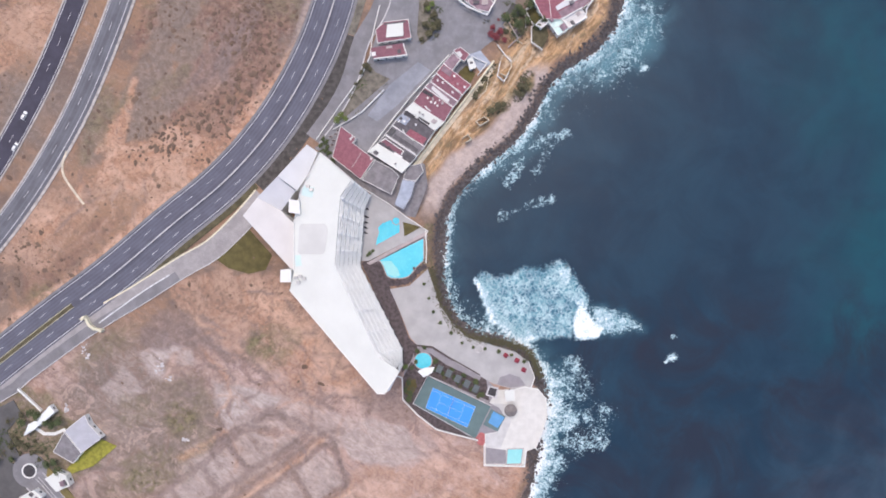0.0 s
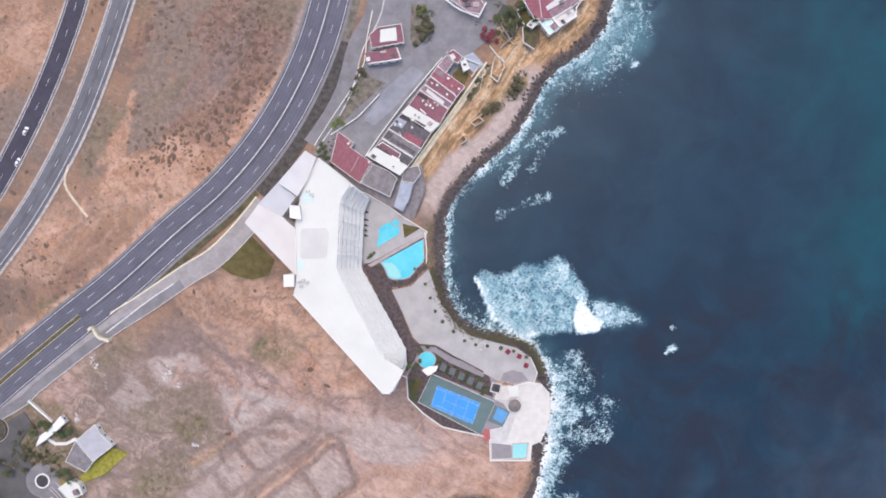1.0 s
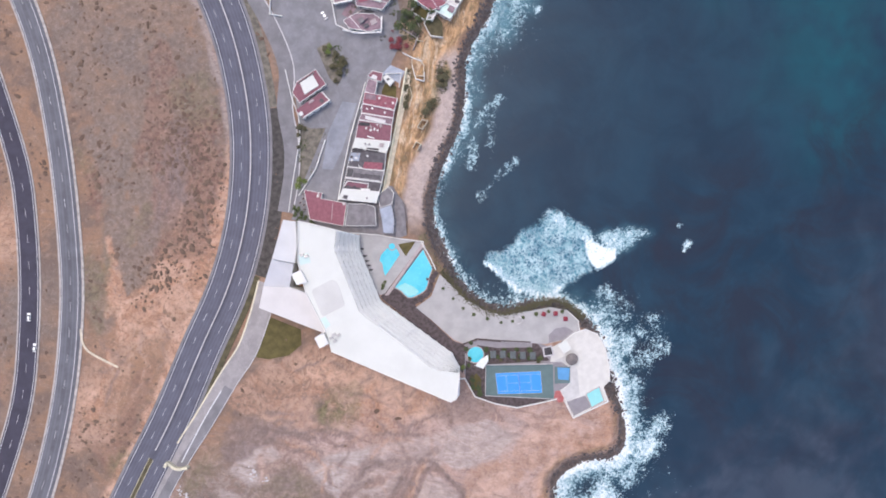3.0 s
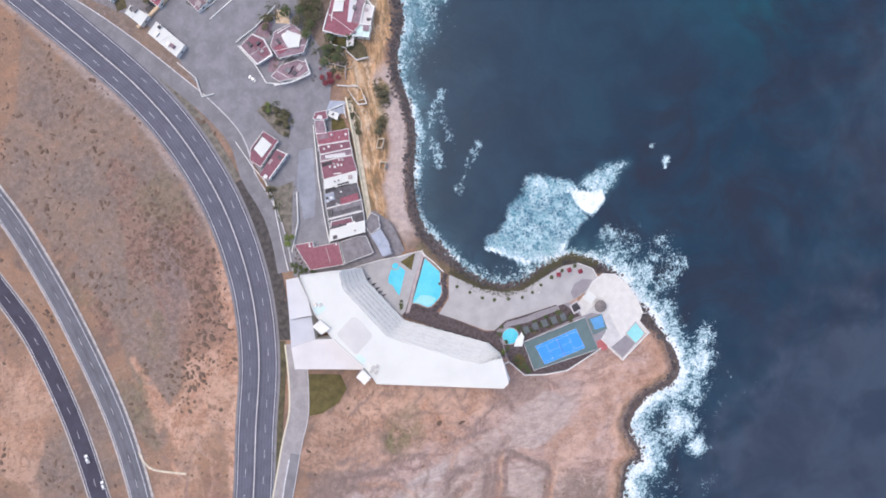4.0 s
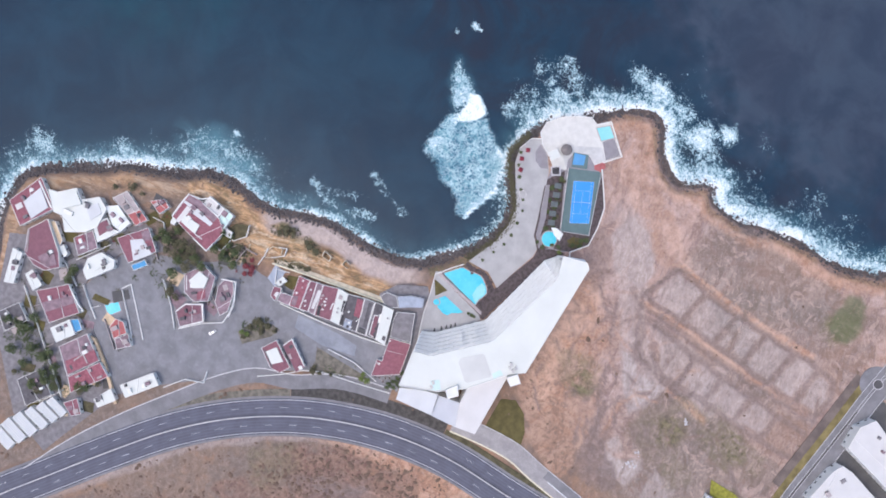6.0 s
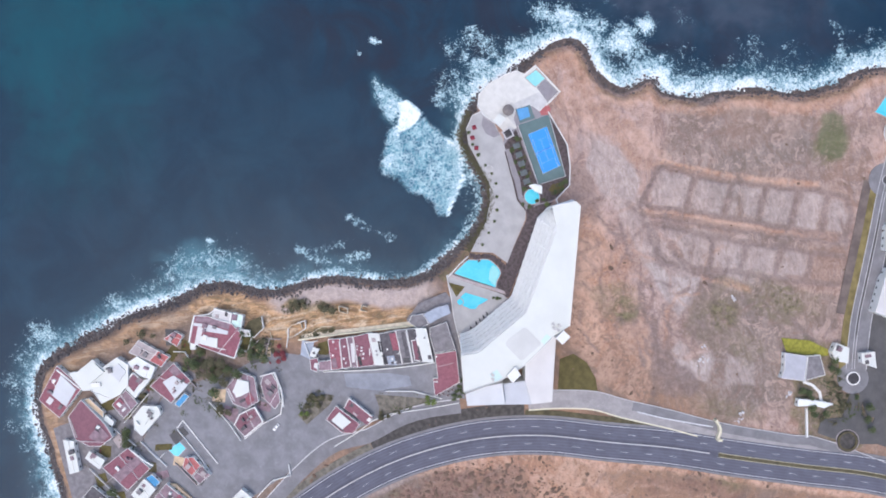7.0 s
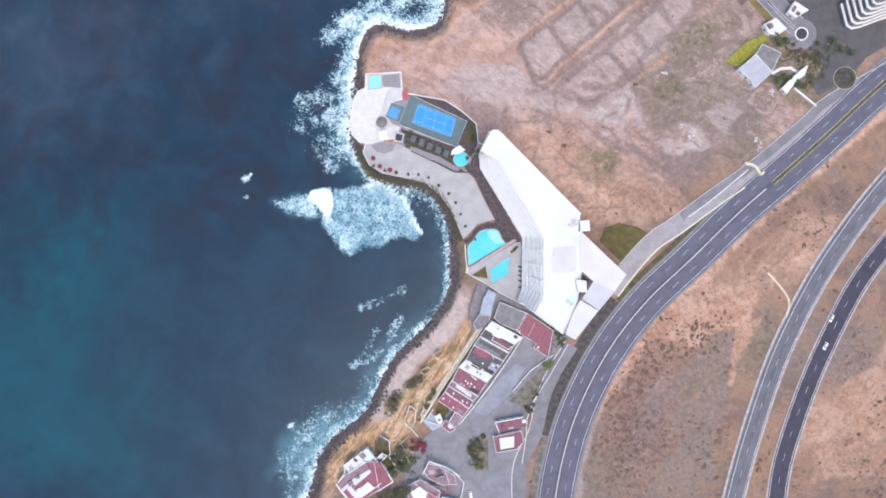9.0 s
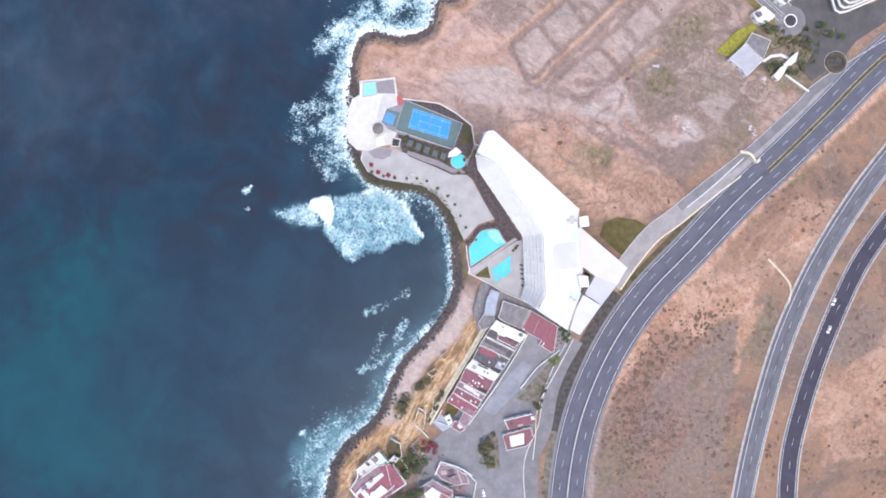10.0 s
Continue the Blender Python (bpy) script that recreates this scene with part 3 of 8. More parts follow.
# old plot trenches and dirt tracks on the southern field
TRENCHES = [
    [(-53.3, -125.3), (-55.1, -130.3), (-78.9, -144.7), (-102.7, -162.7), (-128.1, -184.2), (-142.8, -191.4), (-153.2, -184.7), (-156.5, -176.5), (-145.6, -165.8), (-115.9, -145.3), (-89.3, -125.7), (-65.8, -108.5), (-58.9, -111.6), (-53.3, -125.3)],
    [(-72.6, -101.4), (-119.1, -132.5), (-158.7, -162.4), (-167.3, -167), (-175, -155.6), (-156.9, -138.4), (-127.6, -116.9), (-105.7, -98.8), (-89.5, -101.2)],
    [(-71.2, -138.3), (-81.8, -120.2)],
    [(-89, -150.8), (-99.8, -133.6)],
    [(-104.4, -163.6), (-115.7, -145.5)],
    [(-119.4, -175.8), (-131, -156.4)],
    [(-132.9, -185.7), (-145.9, -166.7)],
    [(-104.4, -121.2), (-114.3, -107.2)],
    [(-119.6, -131.6), (-128.8, -118.7)],
    [(-135.9, -144.1), (-145.4, -130.7)],
    [(-150.7, -155.1), (-159.6, -141.7)],
    [(-65, -101.8), (-91.8, -121.1), (-129, -148.6), (-159.7, -174.1)],
    [(-75.8, -99), (-86, -94.2), (-96.7, -93.2), (-110.6, -100.1), (-124.2, -109.9)],
]
PADS, SOILS = [], []


def pad(outline, strength):
    PADS.append((outline, strength))


def soil(outline, kind, strength):
    SOILS.append((outline, kind, strength))


pad([(-156.3, -55), (-145.1, -52.1), (-136.3, -56.4), (-142.2, -59.4), (-148.1, -63.8), (-147.6, -71.2), (-154.1, -72.1), (-155.5, -66.8), (-152.5, -60.9)], 0.85)
pad([(-110, -75.5), (-86.5, -81.3), (-68.9, -87.2), (-45.4, -94.5), (-22, -107.7), (-27.9, -116.5), (-57.2, -107.8), (-80.7, -99), (-107.1, -99.1), (-115.9, -96.1), (-121.7, -81.4)], 0.5)
pad([(-132.3, -119.8), (-116, -107.9), (-107.1, -100.5), (-95.4, -102), (-86.6, -107.8), (-92.5, -116.7), (-104.3, -125.6), (-136.8, -134.6), (-151.5, -134.6)], 0.45)
pad([(-86.5, -83), (-91.7, -87.9), (-106.7, -89), (-108.5, -95.6), (-115.3, -98.6), (-119.9, -86.9), (-121.2, -75.2), (-109.6, -75.6), (-99.7, -79.3)], 1)
pad([(-132.5, -65.8), (-141.8, -64.8), (-142.2, -57.8), (-133.9, -57.8)], 0.7)
pad([(-147.9, -70.6), (-155.2, -71.7), (-156.2, -60.7), (-152.2, -58.5), (-149.7, -63.2)], 1)
pad([(-145.5, -57.4), (-152.8, -57.8), (-151.9, -49.2), (-146, -49.4)], 0.6)
# pale levelled plots, then broad patches of differing soil
pad([(-55.2, -126.7), (-70.4, -137.1), (-80.4, -120.1), (-65.7, -110), (-59.6, -113.8)], 0.55)
pad([(-73.3, -138.7), (-88, -149.2), (-98.3, -133.1), (-82.9, -122.3)], 0.55)
pad([(-91, -151.2), (-103.6, -161.7), (-113.8, -145.6), (-101, -135.7)], 0.55)
pad([(-106.3, -164.3), (-118.5, -173.8), (-129.1, -156.5), (-117, -147.3)], 0.55)
pad([(-121.2, -176.4), (-131.8, -184.3), (-144, -166.8), (-132.3, -158.2)], 0.55)
pad([(-135.6, -185.6), (-142.5, -189.3), (-150.9, -183.5), (-153.8, -176.8), (-146.7, -169.3)], 0.55)
pad([(-76, -102.1), (-102.9, -120.4), (-112.2, -106.8), (-105.7, -101), (-89.4, -103.4)], 0.55)
pad([(-106.5, -122.7), (-118.6, -130.7), (-126.8, -119.1), (-115.4, -109.2)], 0.55)
pad([(-121.7, -133.2), (-135, -142.9), (-143.1, -131.6), (-129.6, -120.7)], 0.55)
pad([(-138.2, -145.4), (-149.3, -153.6), (-157, -142.2), (-146.2, -133.3)], 0.55)
pad([(-87.3, -84), (-105.2, -90.1), (-114.9, -99.1), (-122, -85.8), (-122.6, -74.5), (-106.4, -77.6)], 1.0)
pad([(-14.3, -112.3), (-30.2, -119.6), (-51, -114.6), (-57.4, -102.5), (-40.4, -92.9), (-21.6, -98.5)], 0.8)
pad([(-154.6, -59.4), (-147.5, -63.2), (-149.4, -73.8), (-154.7, -70.3)], 0.8)
pad([(-146.7, -65.1), (-155.2, -72.1), (-161.4, -60), (-152.5, -54.7)], 0.7)
pad([(-156.9, -79.3), (-172.1, -86.1), (-182.4, -78.3), (-169.8, -67)], 0.5)
soil([(-149.3, -19.5), (-85.1, -16.8), (-79.8, -30.3), (-45.4, -67.5), (-53.3, -78.4), (-80, -78.4), (-85.3, -70.2), (-98.8, -67.6), (-117.5, -57), (-125.4, -40.9), (-144.1, -33)], "orange", 0.55)
soil([(-104.2, -93.2), (-95.3, -87.8), (-86.5, -89), (-80.6, -93.7), (-68.9, -96.6), (-57.2, -98.9), (-60.1, -101.9), (-74.8, -99.6), (-86.5, -94.6), (-95.3, -93.1), (-101.2, -96.7)], "track", 0.75)
soil([(-85, -78.4), (-79.1, -68.1), (-72.3, -54.9), (-68.8, -47.6), (-57.1, -51.9), (-45.4, -66.6), (-39.5, -78.9), (-57.1, -81.3), (-68.8, -75.4)], "orange", 0.8)
soil([(-145, -38.8), (-136.2, -40.9), (-131.9, -51.4), (-123.9, -51.4), (-124, -56.4), (-136.3, -55.6), (-148.1, -52.6), (-156.3, -52.1), (-156.3, -44.7)], "track", 0.65)
soil([(-155.6, -78.5), (-148.2, -77.1), (-145.9, -82.9), (-151.2, -85), (-156.5, -83)], "track", 0.7)
soil([(-146.8, -82.9), (-132.1, -81.4), (-129.2, -90.3), (-133.6, -99.1), (-145.4, -100.6), (-148.3, -91.8)], "green", 0.55)
soil([(-103.9, -45.5), (-95.2, -49.1), (-82.8, -52.6), (-86.4, -61.4), (-95.2, -58.4), (-102.5, -54)], "green", 0.6)
soil([(-68.8, -63.7), (-45.4, -63.6), (-36.6, -81.2), (-45.4, -84.8), (-60, -78.3)], "red", 0.35)
soil([(-77.6, -52), (-71.1, -47.6), (-67, -55.5), (-72.3, -61.3)], "orange", 0.9)
soil([(-71.7, 244.8), (-53.6, 200.3), (-54.5, 147.8), (-64.1, 97.5), (-91.2, 69.7), (-130.8, 85.9), (-144.2, 155.5), (-140, 202.6)], "grey", 0.8)
soil([(-52.9, 145.1), (-58.4, 112.1), (-75.2, 79.6), (-102.3, 51.7), (-111, 53.8), (-89.2, 78.3), (-74, 113.6), (-65.8, 148.2)], "red", 0.7)
soil([(-114.7, -106.3), (-180.7, -149.3), (-192.2, -135.1), (-178.4, -112.7), (-146.9, -88.3), (-120.5, -88.9)], "dull", 0.9)
soil([(-118.7, -105.8), (-170.8, -140.3), (-178.3, -133.2), (-126, -99.3)], "green", 0.4)
soil([(-35.6, -169.6), (-98.6, -211), (-117.2, -183.9), (-75, -151.9), (-50.6, -135)], "dull", 0.8)
soil([(-218.2, -126.8), (-231.8, -115), (-250, -99.2), (-244.7, -83.1), (-220.7, -77.7), (-208.1, -84.4), (-192.8, -96.5), (-184.1, -107.7), (-182, -118.1), (-199.6, -125.9)], "green", 0.9)
soil([(-218.2, -126.8), (-231.8, -115), (-250, -99.2), (-244.7, -83.1), (-220.7, -77.7), (-208.1, -84.4), (-192.8, -96.5), (-184.1, -107.7), (-182, -118.1), (-199.6, -125.9)], "dull", 0.9)
soil([(-122.9, 90.1), (-134.9, 77.1), (-145.3, 64), (-159, 51.8), (-168.9, 52.1), (-168.3, 74.8), (-154.8, 104.5), (-150.4, 142), (-123, 141.2), (-117.2, 113.4)], "grey", 1)
soil([(-102.1, 59.3), (-122.5, 46.6), (-135.7, 51), (-131.5, 80.3), (-120.8, 103.5), (-120.3, 120.3), (-103.4, 126.5), (-100.9, 99.5), (-87.9, 109.2), (-94.6, 85.9)], "red", 0.7)
soil([(-117.4, 81.9), (-134.2, 79.8), (-129.1, 94.3), (-118.2, 101.4)], "red", 1)
soil([(-112.6, 42.9), (-126.2, 33.3), (-179.4, 35), (-175.7, 48.3), (-155.7, 48.3), (-142.1, 60.6), (-132.3, 54.2), (-115.7, 50.4)], "orange", 0.85)
soil([(-77.1, 112.2), (-93.9, 109.4), (-99.9, 133.1), (-93, 140.3), (-72.9, 139.7)], "green", 0.5)
soil([(-157.4, 104.6), (-168.2, 78.1), (-182, 61.9), (-186.3, 48.6), (-179, 48.4), (-165, 74.7), (-152.7, 107.8), (-153, 141.4), (-158.4, 141.6)], "green", 0.45)
soil([(-210.7, 102.9), (-257.5, 64.3), (-255.4, 145.2), (-206.3, 143.7)], "orange", 0.6)
soil([(-221.4, 76.5), (-235.4, 50.2), (-255.2, 50.9), (-247.9, 77.3), (-227.7, 90.1)], "grey", 0.8)
soil([(-125.6, -55.7), (-142.1, -54.2), (-141.3, -48.2), (-127, -48)], "track", 0.75)
soil([(-79.1, -58.4), (-92.7, -66.2), (-97.6, -54.4), (-100.7, -47.6), (-88.7, -44), (-78.8, -47.7)], "green", 0.5)
soil([(-123.5, -98.3), (-173.2, -96.6), (-172.5, -74.4), (-155.8, -68.3), (-139.3, -70.9), (-126.4, -81.6)], "dull", 0.9)
soil([(-128.4, -95.8), (-169.8, -95.7), (-169.5, -81.8), (-149.5, -80.8), (-131.4, -84.8)], "green", 0.4)
soil([(-97.6, -52.4), (-104.2, -52.8), (-104.7, -47.5), (-98.7, -47)], "track", 0.9)
soil([(-66.2, -50.8), (-72.3, -51.9), (-75.5, -49.2), (-69.4, -46.7)], "track", 0.9)
soil([(-72.2, -48.6), (-82.3, -54.9), (-85.1, -38.2), (-78.2, -28.4), (-70.2, -40.3)], "orange", 0.95)
soil([(-46.8, -89.4), (-70, -87), (-68, -75.4), (-53, -73.3), (-45.8, -78.8)], "red", 0.6)
soil([(-160.1, -46.2), (-130.7, -47.6), (-125.4, -52.9), (-144.3, -57.1), (-157.5, -55.6)], "track", 0.8)
soil([(-189.8, -38.3), (-160.1, -40.9), (-146.9, -59.7), (-155.1, -91.8), (-174.1, -105.2), (-190.2, -94.6)], "dull", 1.0)
soil([(-152.3, -75.6), (-130.8, -70.3), (-120.3, -86.4), (-128.3, -99.7), (-144.6, -102.4), (-152.4, -91.8)], "green", 0.35)
soil([(-152.3, -75.6), (-130.8, -70.3), (-120.3, -86.4), (-128.3, -99.7), (-144.6, -102.4), (-152.4, -91.8)], "track", 0.55)
soil([(-171.5, -116.1), (-144.6, -105.1), (-133.7, -110.6), (-160.7, -132.3)], "green", 0.55)
soil([(-103.9, -46.1), (-85.2, -46.1), (-82.6, -59.6), (-98.7, -62.3)], "green", 0.5)
soil([(-50.7, -78.3), (-24, -78.3), (-18.8, -94.1), (-42.8, -91.6)], "track", 0.55)
soil([(-45.5, -121), (-0, -112.9), (16.1, -110.2), (16.1, -134.6), (-53.4, -134.9)], "orange", 0.4)
soil([(-155.5, 118.5), (-118.4, 116.4), (-122.9, 94.7), (-136.2, 73), (-149.4, 55.5), (-169.1, 49.2), (-173.5, 53.5), (-162.4, 79.7)], "grey", 1.0)
soil([(-122.9, 99), (-109.7, 109.7), (-105.3, 99), (-120.9, 81.6), (-133.9, 66.6), (-142.7, 62.2)], "red", 0.8)
soil([(-111.9, 122.7), (-75, 122.6), (-90.3, 81.6), (-103.4, 66.5), (-123.1, 51.1), (-134, 49.1), (-112.1, 83.7)], "red", 0.45)
soil([(-171.2, 46.8), (-145, 55.5), (-123.1, 49.1), (-101.1, 70.9), (-92.3, 79.6), (-96.7, 66.5), (-129.7, 29.6), (-156.4, 22.6), (-176.9, 24.1)], "orange", 0.75)
soil([(-186.5, 71), (-170.9, 79.7), (-177.9, 53.5), (-184.5, 38.4), (-193.3, 36.1)], "green", 0.5)
soil([(-186.5, 71), (-170.9, 79.7), (-177.9, 53.5), (-184.5, 38.4), (-193.3, 36.1)], "grey", 0.8)
soil([(-226.9, 27), (-206.4, 21.2), (-200.6, 6.5), (-215.5, -8.1), (-227.2, -5.2)], "orange", 0.6)
soil([(-200.7, -5.2), (-180, 12.4), (-162.3, 15.3), (-183, -5.2), (-215.7, -28.6)], "red", 0.5)
soil([(-179.3, 17.1), (-211.7, -17.5), (-233.2, -12.2), (-215.1, 25.8)], "orange", 0.5)
soil([(-203.8, -22.4), (-221.5, -33.2), (-222.1, -16.5), (-210.8, -7.1)], "red", 0.6)
soil([(-90.5, 214.5), (-93, 168), (-117, 129.7), (-138.4, 137.9), (-129.7, 185.8), (-118.2, 221.3)], "grey", 0.8)
soil([(-81.9, 177.1), (-92.1, 135.4), (-123, 98.9), (-132.1, 109.9), (-105, 148.8)], "red", 0.6)
soil([(-249.2, 41.7), (-262.2, 25.2), (-277.2, 48.9), (-266.4, 71.8)], "red", 0.6)
soil([(-233, 59), (-246, 42.5), (-259.9, 73.2), (-242.4, 84.8)], "grey", 0.7)
soil([(-31.6, -156.3), (-133.4, -222.3), (-195.8, -118.3), (-135.4, -82), (-96.7, -98.4), (-65.3, -115)], "dull", 0.55)
soil([(-119.8, 106.4), (-108.2, 111.2), (-107, 103.3), (-114.4, 93.6), (-118.1, 83.8), (-126.7, 77.8), (-132.9, 79), (-132.2, 86.3), (-124.2, 97.3)], "red", 1)
soil([(-111.8, 115.5), (-82.4, 117.8), (-81.3, 109.3), (-92.4, 82.6), (-109.6, 59.4), (-119.5, 49.7), (-129.3, 54.6), (-115.7, 74.1), (-109.5, 94.8)], "red", 0.75)
soil([(-158.4, 120.5), (-147.4, 121.7), (-157.4, 92.5), (-164.8, 86.4), (-166, 92.5)], "red", 0.8)
soil([(-151.5, 54.6), (-136.6, 71.7), (-119.4, 70.4), (-129.3, 54.6), (-147.8, 48.5)], "red", 0.5)
soil([(-102.3, 60.6), (-91.1, 82.6), (-93.6, 82.6), (-119.5, 47.2), (-114.6, 44.8)], "orange", 0.9)
soil([(-173.7, 47.3), (-181.1, 44.8), (-164.9, 77.8), (-162.4, 77.8), (-166.2, 62)], "orange", 0.9)
soil([(-152.5, 82.7), (-134, 91.2), (-131.6, 86.3), (-141.5, 74.1), (-155.1, 71.7)], "green", 0.45)
soil([(-184.7, 54.6), (-184.7, 65.7), (-167.3, 75.4), (-163.7, 71.7), (-174.8, 62)], "green", 0.6)
soil([(71.2, 111.5), (75, 104.8), (63.5, 97.1), (54.1, 90.3), (48.9, 83), (44.2, 95.9), (43.2, 110.8), (56, 103.6)], "ochre", 1)
soil([(77.4, 124.4), (84.3, 122.5), (78.1, 117.8), (71.8, 119.3)], "ochre", 0.9)
GRASS = [(-98.8, -214.8), (-100.9, -221.9), (-107.3, -223.8), (-113.8, -217.3), (-122, -212.5), (-124.6, -205.7), (-119.2, -200.6), (-112.8, -198.6), (-106.8, -204.3)]
OLIVE_PATCHES = [[(33.9, 79), (44.6, 86.5), (43.7, 79), (35.4, 71.5)], [(17.4, 66.9), (26.4, 71.5), (31, 66.9), (22, 62.5)], [(13.9, 73), (21.4, 88), (24, 84.8), (18.8, 75.6)], [(10.7, 105), (12.4, 110.8), (15.9, 107.9), (14.5, 100.7)]]
ORANGE_TRACKS = [[(-64.2, -103.2), (-90.8, -122.8), (-128, -150.3), (-153.6, -171.6)], [(-53, -130.7), (-78, -146.4), (-101.4, -165), (-124.2, -184.7)], [(-116.4, -101.4), (-128.1, -108.8), (-138.7, -114.2)], [(-162.4, 81.7), (-170.3, 50.3), (-179.8, 29.9)], [(-192.8, 75.1), (-197.9, 53.5), (-214.1, 36.2)]]
CRACKS = [[(-98.1, -70.3), (-102.7, -66.9), (-106.6, -63.7), (-109.9, -63.6)], [(-111.2, -64.6), (-116.4, -60.4), (-121.6, -55.6)], [(-101.2, -64.2), (-103.8, -60.8), (-105, -57.5)], [(-111.5, -73.9), (-114, -69.8), (-118, -67.7), (-125.2, -66.1)], [(-92.9, -72.9), (-97.7, -68.4), (-99.9, -65)]]
GULLIES = [[(-127.4, -40.3), (-109.8, -52), (-95.2, -63.7), (-80.6, -78.4)], [(-153.9, -40.3), (-136.3, -44.7), (-115.8, -63.8), (-112.9, -81.4), (-121.9, -108)], [(-110, -93.2), (-86.5, -91.7), (-68.9, -99), (-57.2, -110.7), (-54.3, -128.4)], [(-103.9, -40.3), (-86.4, -49.1), (-68.8, -63.7)], [(-189.9, -120), (-163.3, -119.9), (-136.6, -108), (-115.9, -96.1)], [(-60.5, -87.7), (-83.4, -76.1), (-103.2, -63.7), (-121.4, -57.7)], [(-79.2, -65), (-89.8, -77.5), (-104.2, -74)], [(-95.3, -68.6), (-108.6, -54.8), (-119.7, -50.6)], [(-56.8, -59.9), (-73.6, -60.3), (-78.5, -68.2)], [(-121.7, -71.3), (-140.1, -78.8), (-157.6, -76.1)], [(-40.5, -86.6), (-58.8, -80.6), (-67.6, -86)], [(-78, -41.1), (-87.4, -29.7), (-104.9, -26.9)], [(-130.8, -46.3), (-144.1, -32.5)]]


# small erosion channels wandering down the bare field and the hillside
rq = random.Random(19)
CHANNELS = []
for (x0, y0), (x1, y1), n, heading in (([(-145, -28.6)][0], [(-45.4, -81.3)][0], 26, -50), ([(-157, -63.8)][0], [(-68.9, -110.8)][0], 16, -20), ([(-28.2, -110.7)][0], [(-147.6, -46.8)][0], 22, -60), ([(-132.4, 119.9)][0], [(-85.9, 64.7)][0], 14, -110), ([(-197.4, 35.8)][0], [(-136, -2.2)][0], 14, -130)):
    for _ in range(n):
        x, y, a = rq.uniform(x0, x1), rq.uniform(y0, y1), radians(heading + rq.uniform(-45, 45))
        line = [(x, y)]
        for _ in range(rq.randint(3, 7)):
            a += rq.uniform(-0.6, 0.6)
            x, y = x + 4.0 * math.cos(a), y + 4.0 * math.sin(a)
            line.append((x, y))
        CHANNELS.append((np.array(line), rq.uniform(0.25, 0.75), rq.random() < 0.35))


def ground_shape(p):
    d = seg_dist(p, COAST)
    land = inside(p, LAND)
    d = np.where(land, d, -d)
    near = (np.abs(p) < 330).all(1)
    rag = (value_noise(p, 14.0, 4, 3) - 0.5)
    dr = d + rag * 5
    north = ss(p[:, 1], 8, 22) * (1 - ss(p[:, 1], 98, 112))
    cliff = -6 + 6 * ss(dr, 2.0, 9.5)
    beach = -6 + 2.2 * ss(dr, 0.0, 7.0) + 3.8 * ss(dr, 15.0, 27.0)
    z = cliff * (1 - north) + beach * north
    z = np.where(d < 0, -6.3 + np.maximum(d * 0.12, -9.0), z)
    lumps = value_noise(p, 22.0, 5, 11) - 0.5
    inland = ss(d, 12, 30)
    z = z + inland * (lumps - 0.5) * 0.45
    run = value_noise(np.c_[p[:, 0] + p[:, 1], (p[:, 0] - p[:, 1]) * 0.5], 3.5, 3, 61)
    z = z - north * ss(dr, 14, 18) * (1 - ss(dr, 24, 29)) * run * 1.4
    far = ss(np.hypot(p[:, 0], p[:, 1]), 330, 1200)
    z = z + np.where(land, far * (value_noise(p, 500.0, 4, 5) * 70), 0)
    q = p[near]
    tr, orr, gul = np.zeros(len(p)), np.zeros(len(p)), np.zeros(len(p))
    wob = q + np.c_[value_noise(q, 7.0, 3, 21) - 0.5, value_noise(q, 7.0, 3, 22) - 0.5] * 3
    for line in TRENCHES:
        tr[near] = np.maximum(tr[near], 1 - ss(seg_dist(wob, smooth_line(line, 6)), 0.9, 2.6))
    for line in ORANGE_TRACKS:
        orr[near] = np.maximum(orr[near], (1 - ss(seg_dist(wob, smooth_line(line, 6)), 1.2, 3.2)) * 0.85)
    for line in GULLIES:
        gul[near] = np.maximum(gul[near], 1 - ss(seg_dist(wob, smooth_line(line, 6)), 0.3, 1.5))
    gul[near] *= 0.25 + 0.75 * ss(value_noise(q, 8.0, 3, 63), 0.38, 0.6)
    for line in CRACKS:
        gul[near] = np.maximum(gul[near], 1.1 * (1 - ss(seg_dist(wob, smooth_line(line, 3)), 0.3, 1.3)))
    for line, k, light in CHANNELS:
        m = (p > line.min(0) - 4).all(1) & (p < line.max(0) + 4).all(1)
        if m.any():
            near_line = (1 - ss(seg_dist(p[m], line), 0.2, 1.5)) * k
            if light:
                orr[m] = np.maximum(orr[m], near_line)
            else:
                gul[m] = np.maximum(gul[m], near_line)
    z = z - tr * 0.35 - gul * 0.3
    rock = (1 - ss(dr + 1.6 * ss(-p[:, 1], 115, 130), 4.2, 7.0)) * np.where(north > 0.5, 1 - ss(dr, 3.0, 5.5), 1)
    sand = north * ss(dr, 4.0, 6.5) * (1 - ss(dr, 14.0, 18.0)) * (1 - ss(value_noise(p, 11.0, 4, 9), 0.5, 0.62) * ss(p[:, 1], 60, 75)) * (1 - ss(p[:, 1], 84, 94))
    village = ss(p[:, 1], 60, 90) * ss(d, 0, 8) * (p[:, 0] > -20)
    ochre = north * ss(dr, 14.0, 19.0) * (1 - ss(dr, 26.0, 36.0)) + village * (1 - ss(d, 12, 22)) * ss(dr, 6, 10)
    south = ss(-p[:, 1], 55, 90) * land
    ochre = ochre * (1 - 0.55 * ss(p[:, 1], 108, 128))
    orange = south * ss(dr, 7, 10) * (1 - ss(dr, 11, 16)) * 0.7
    west_hill = (p[:, 0] < -70) * ss(p[:, 1] - p[:, 0] * 0.85, 100, 150)
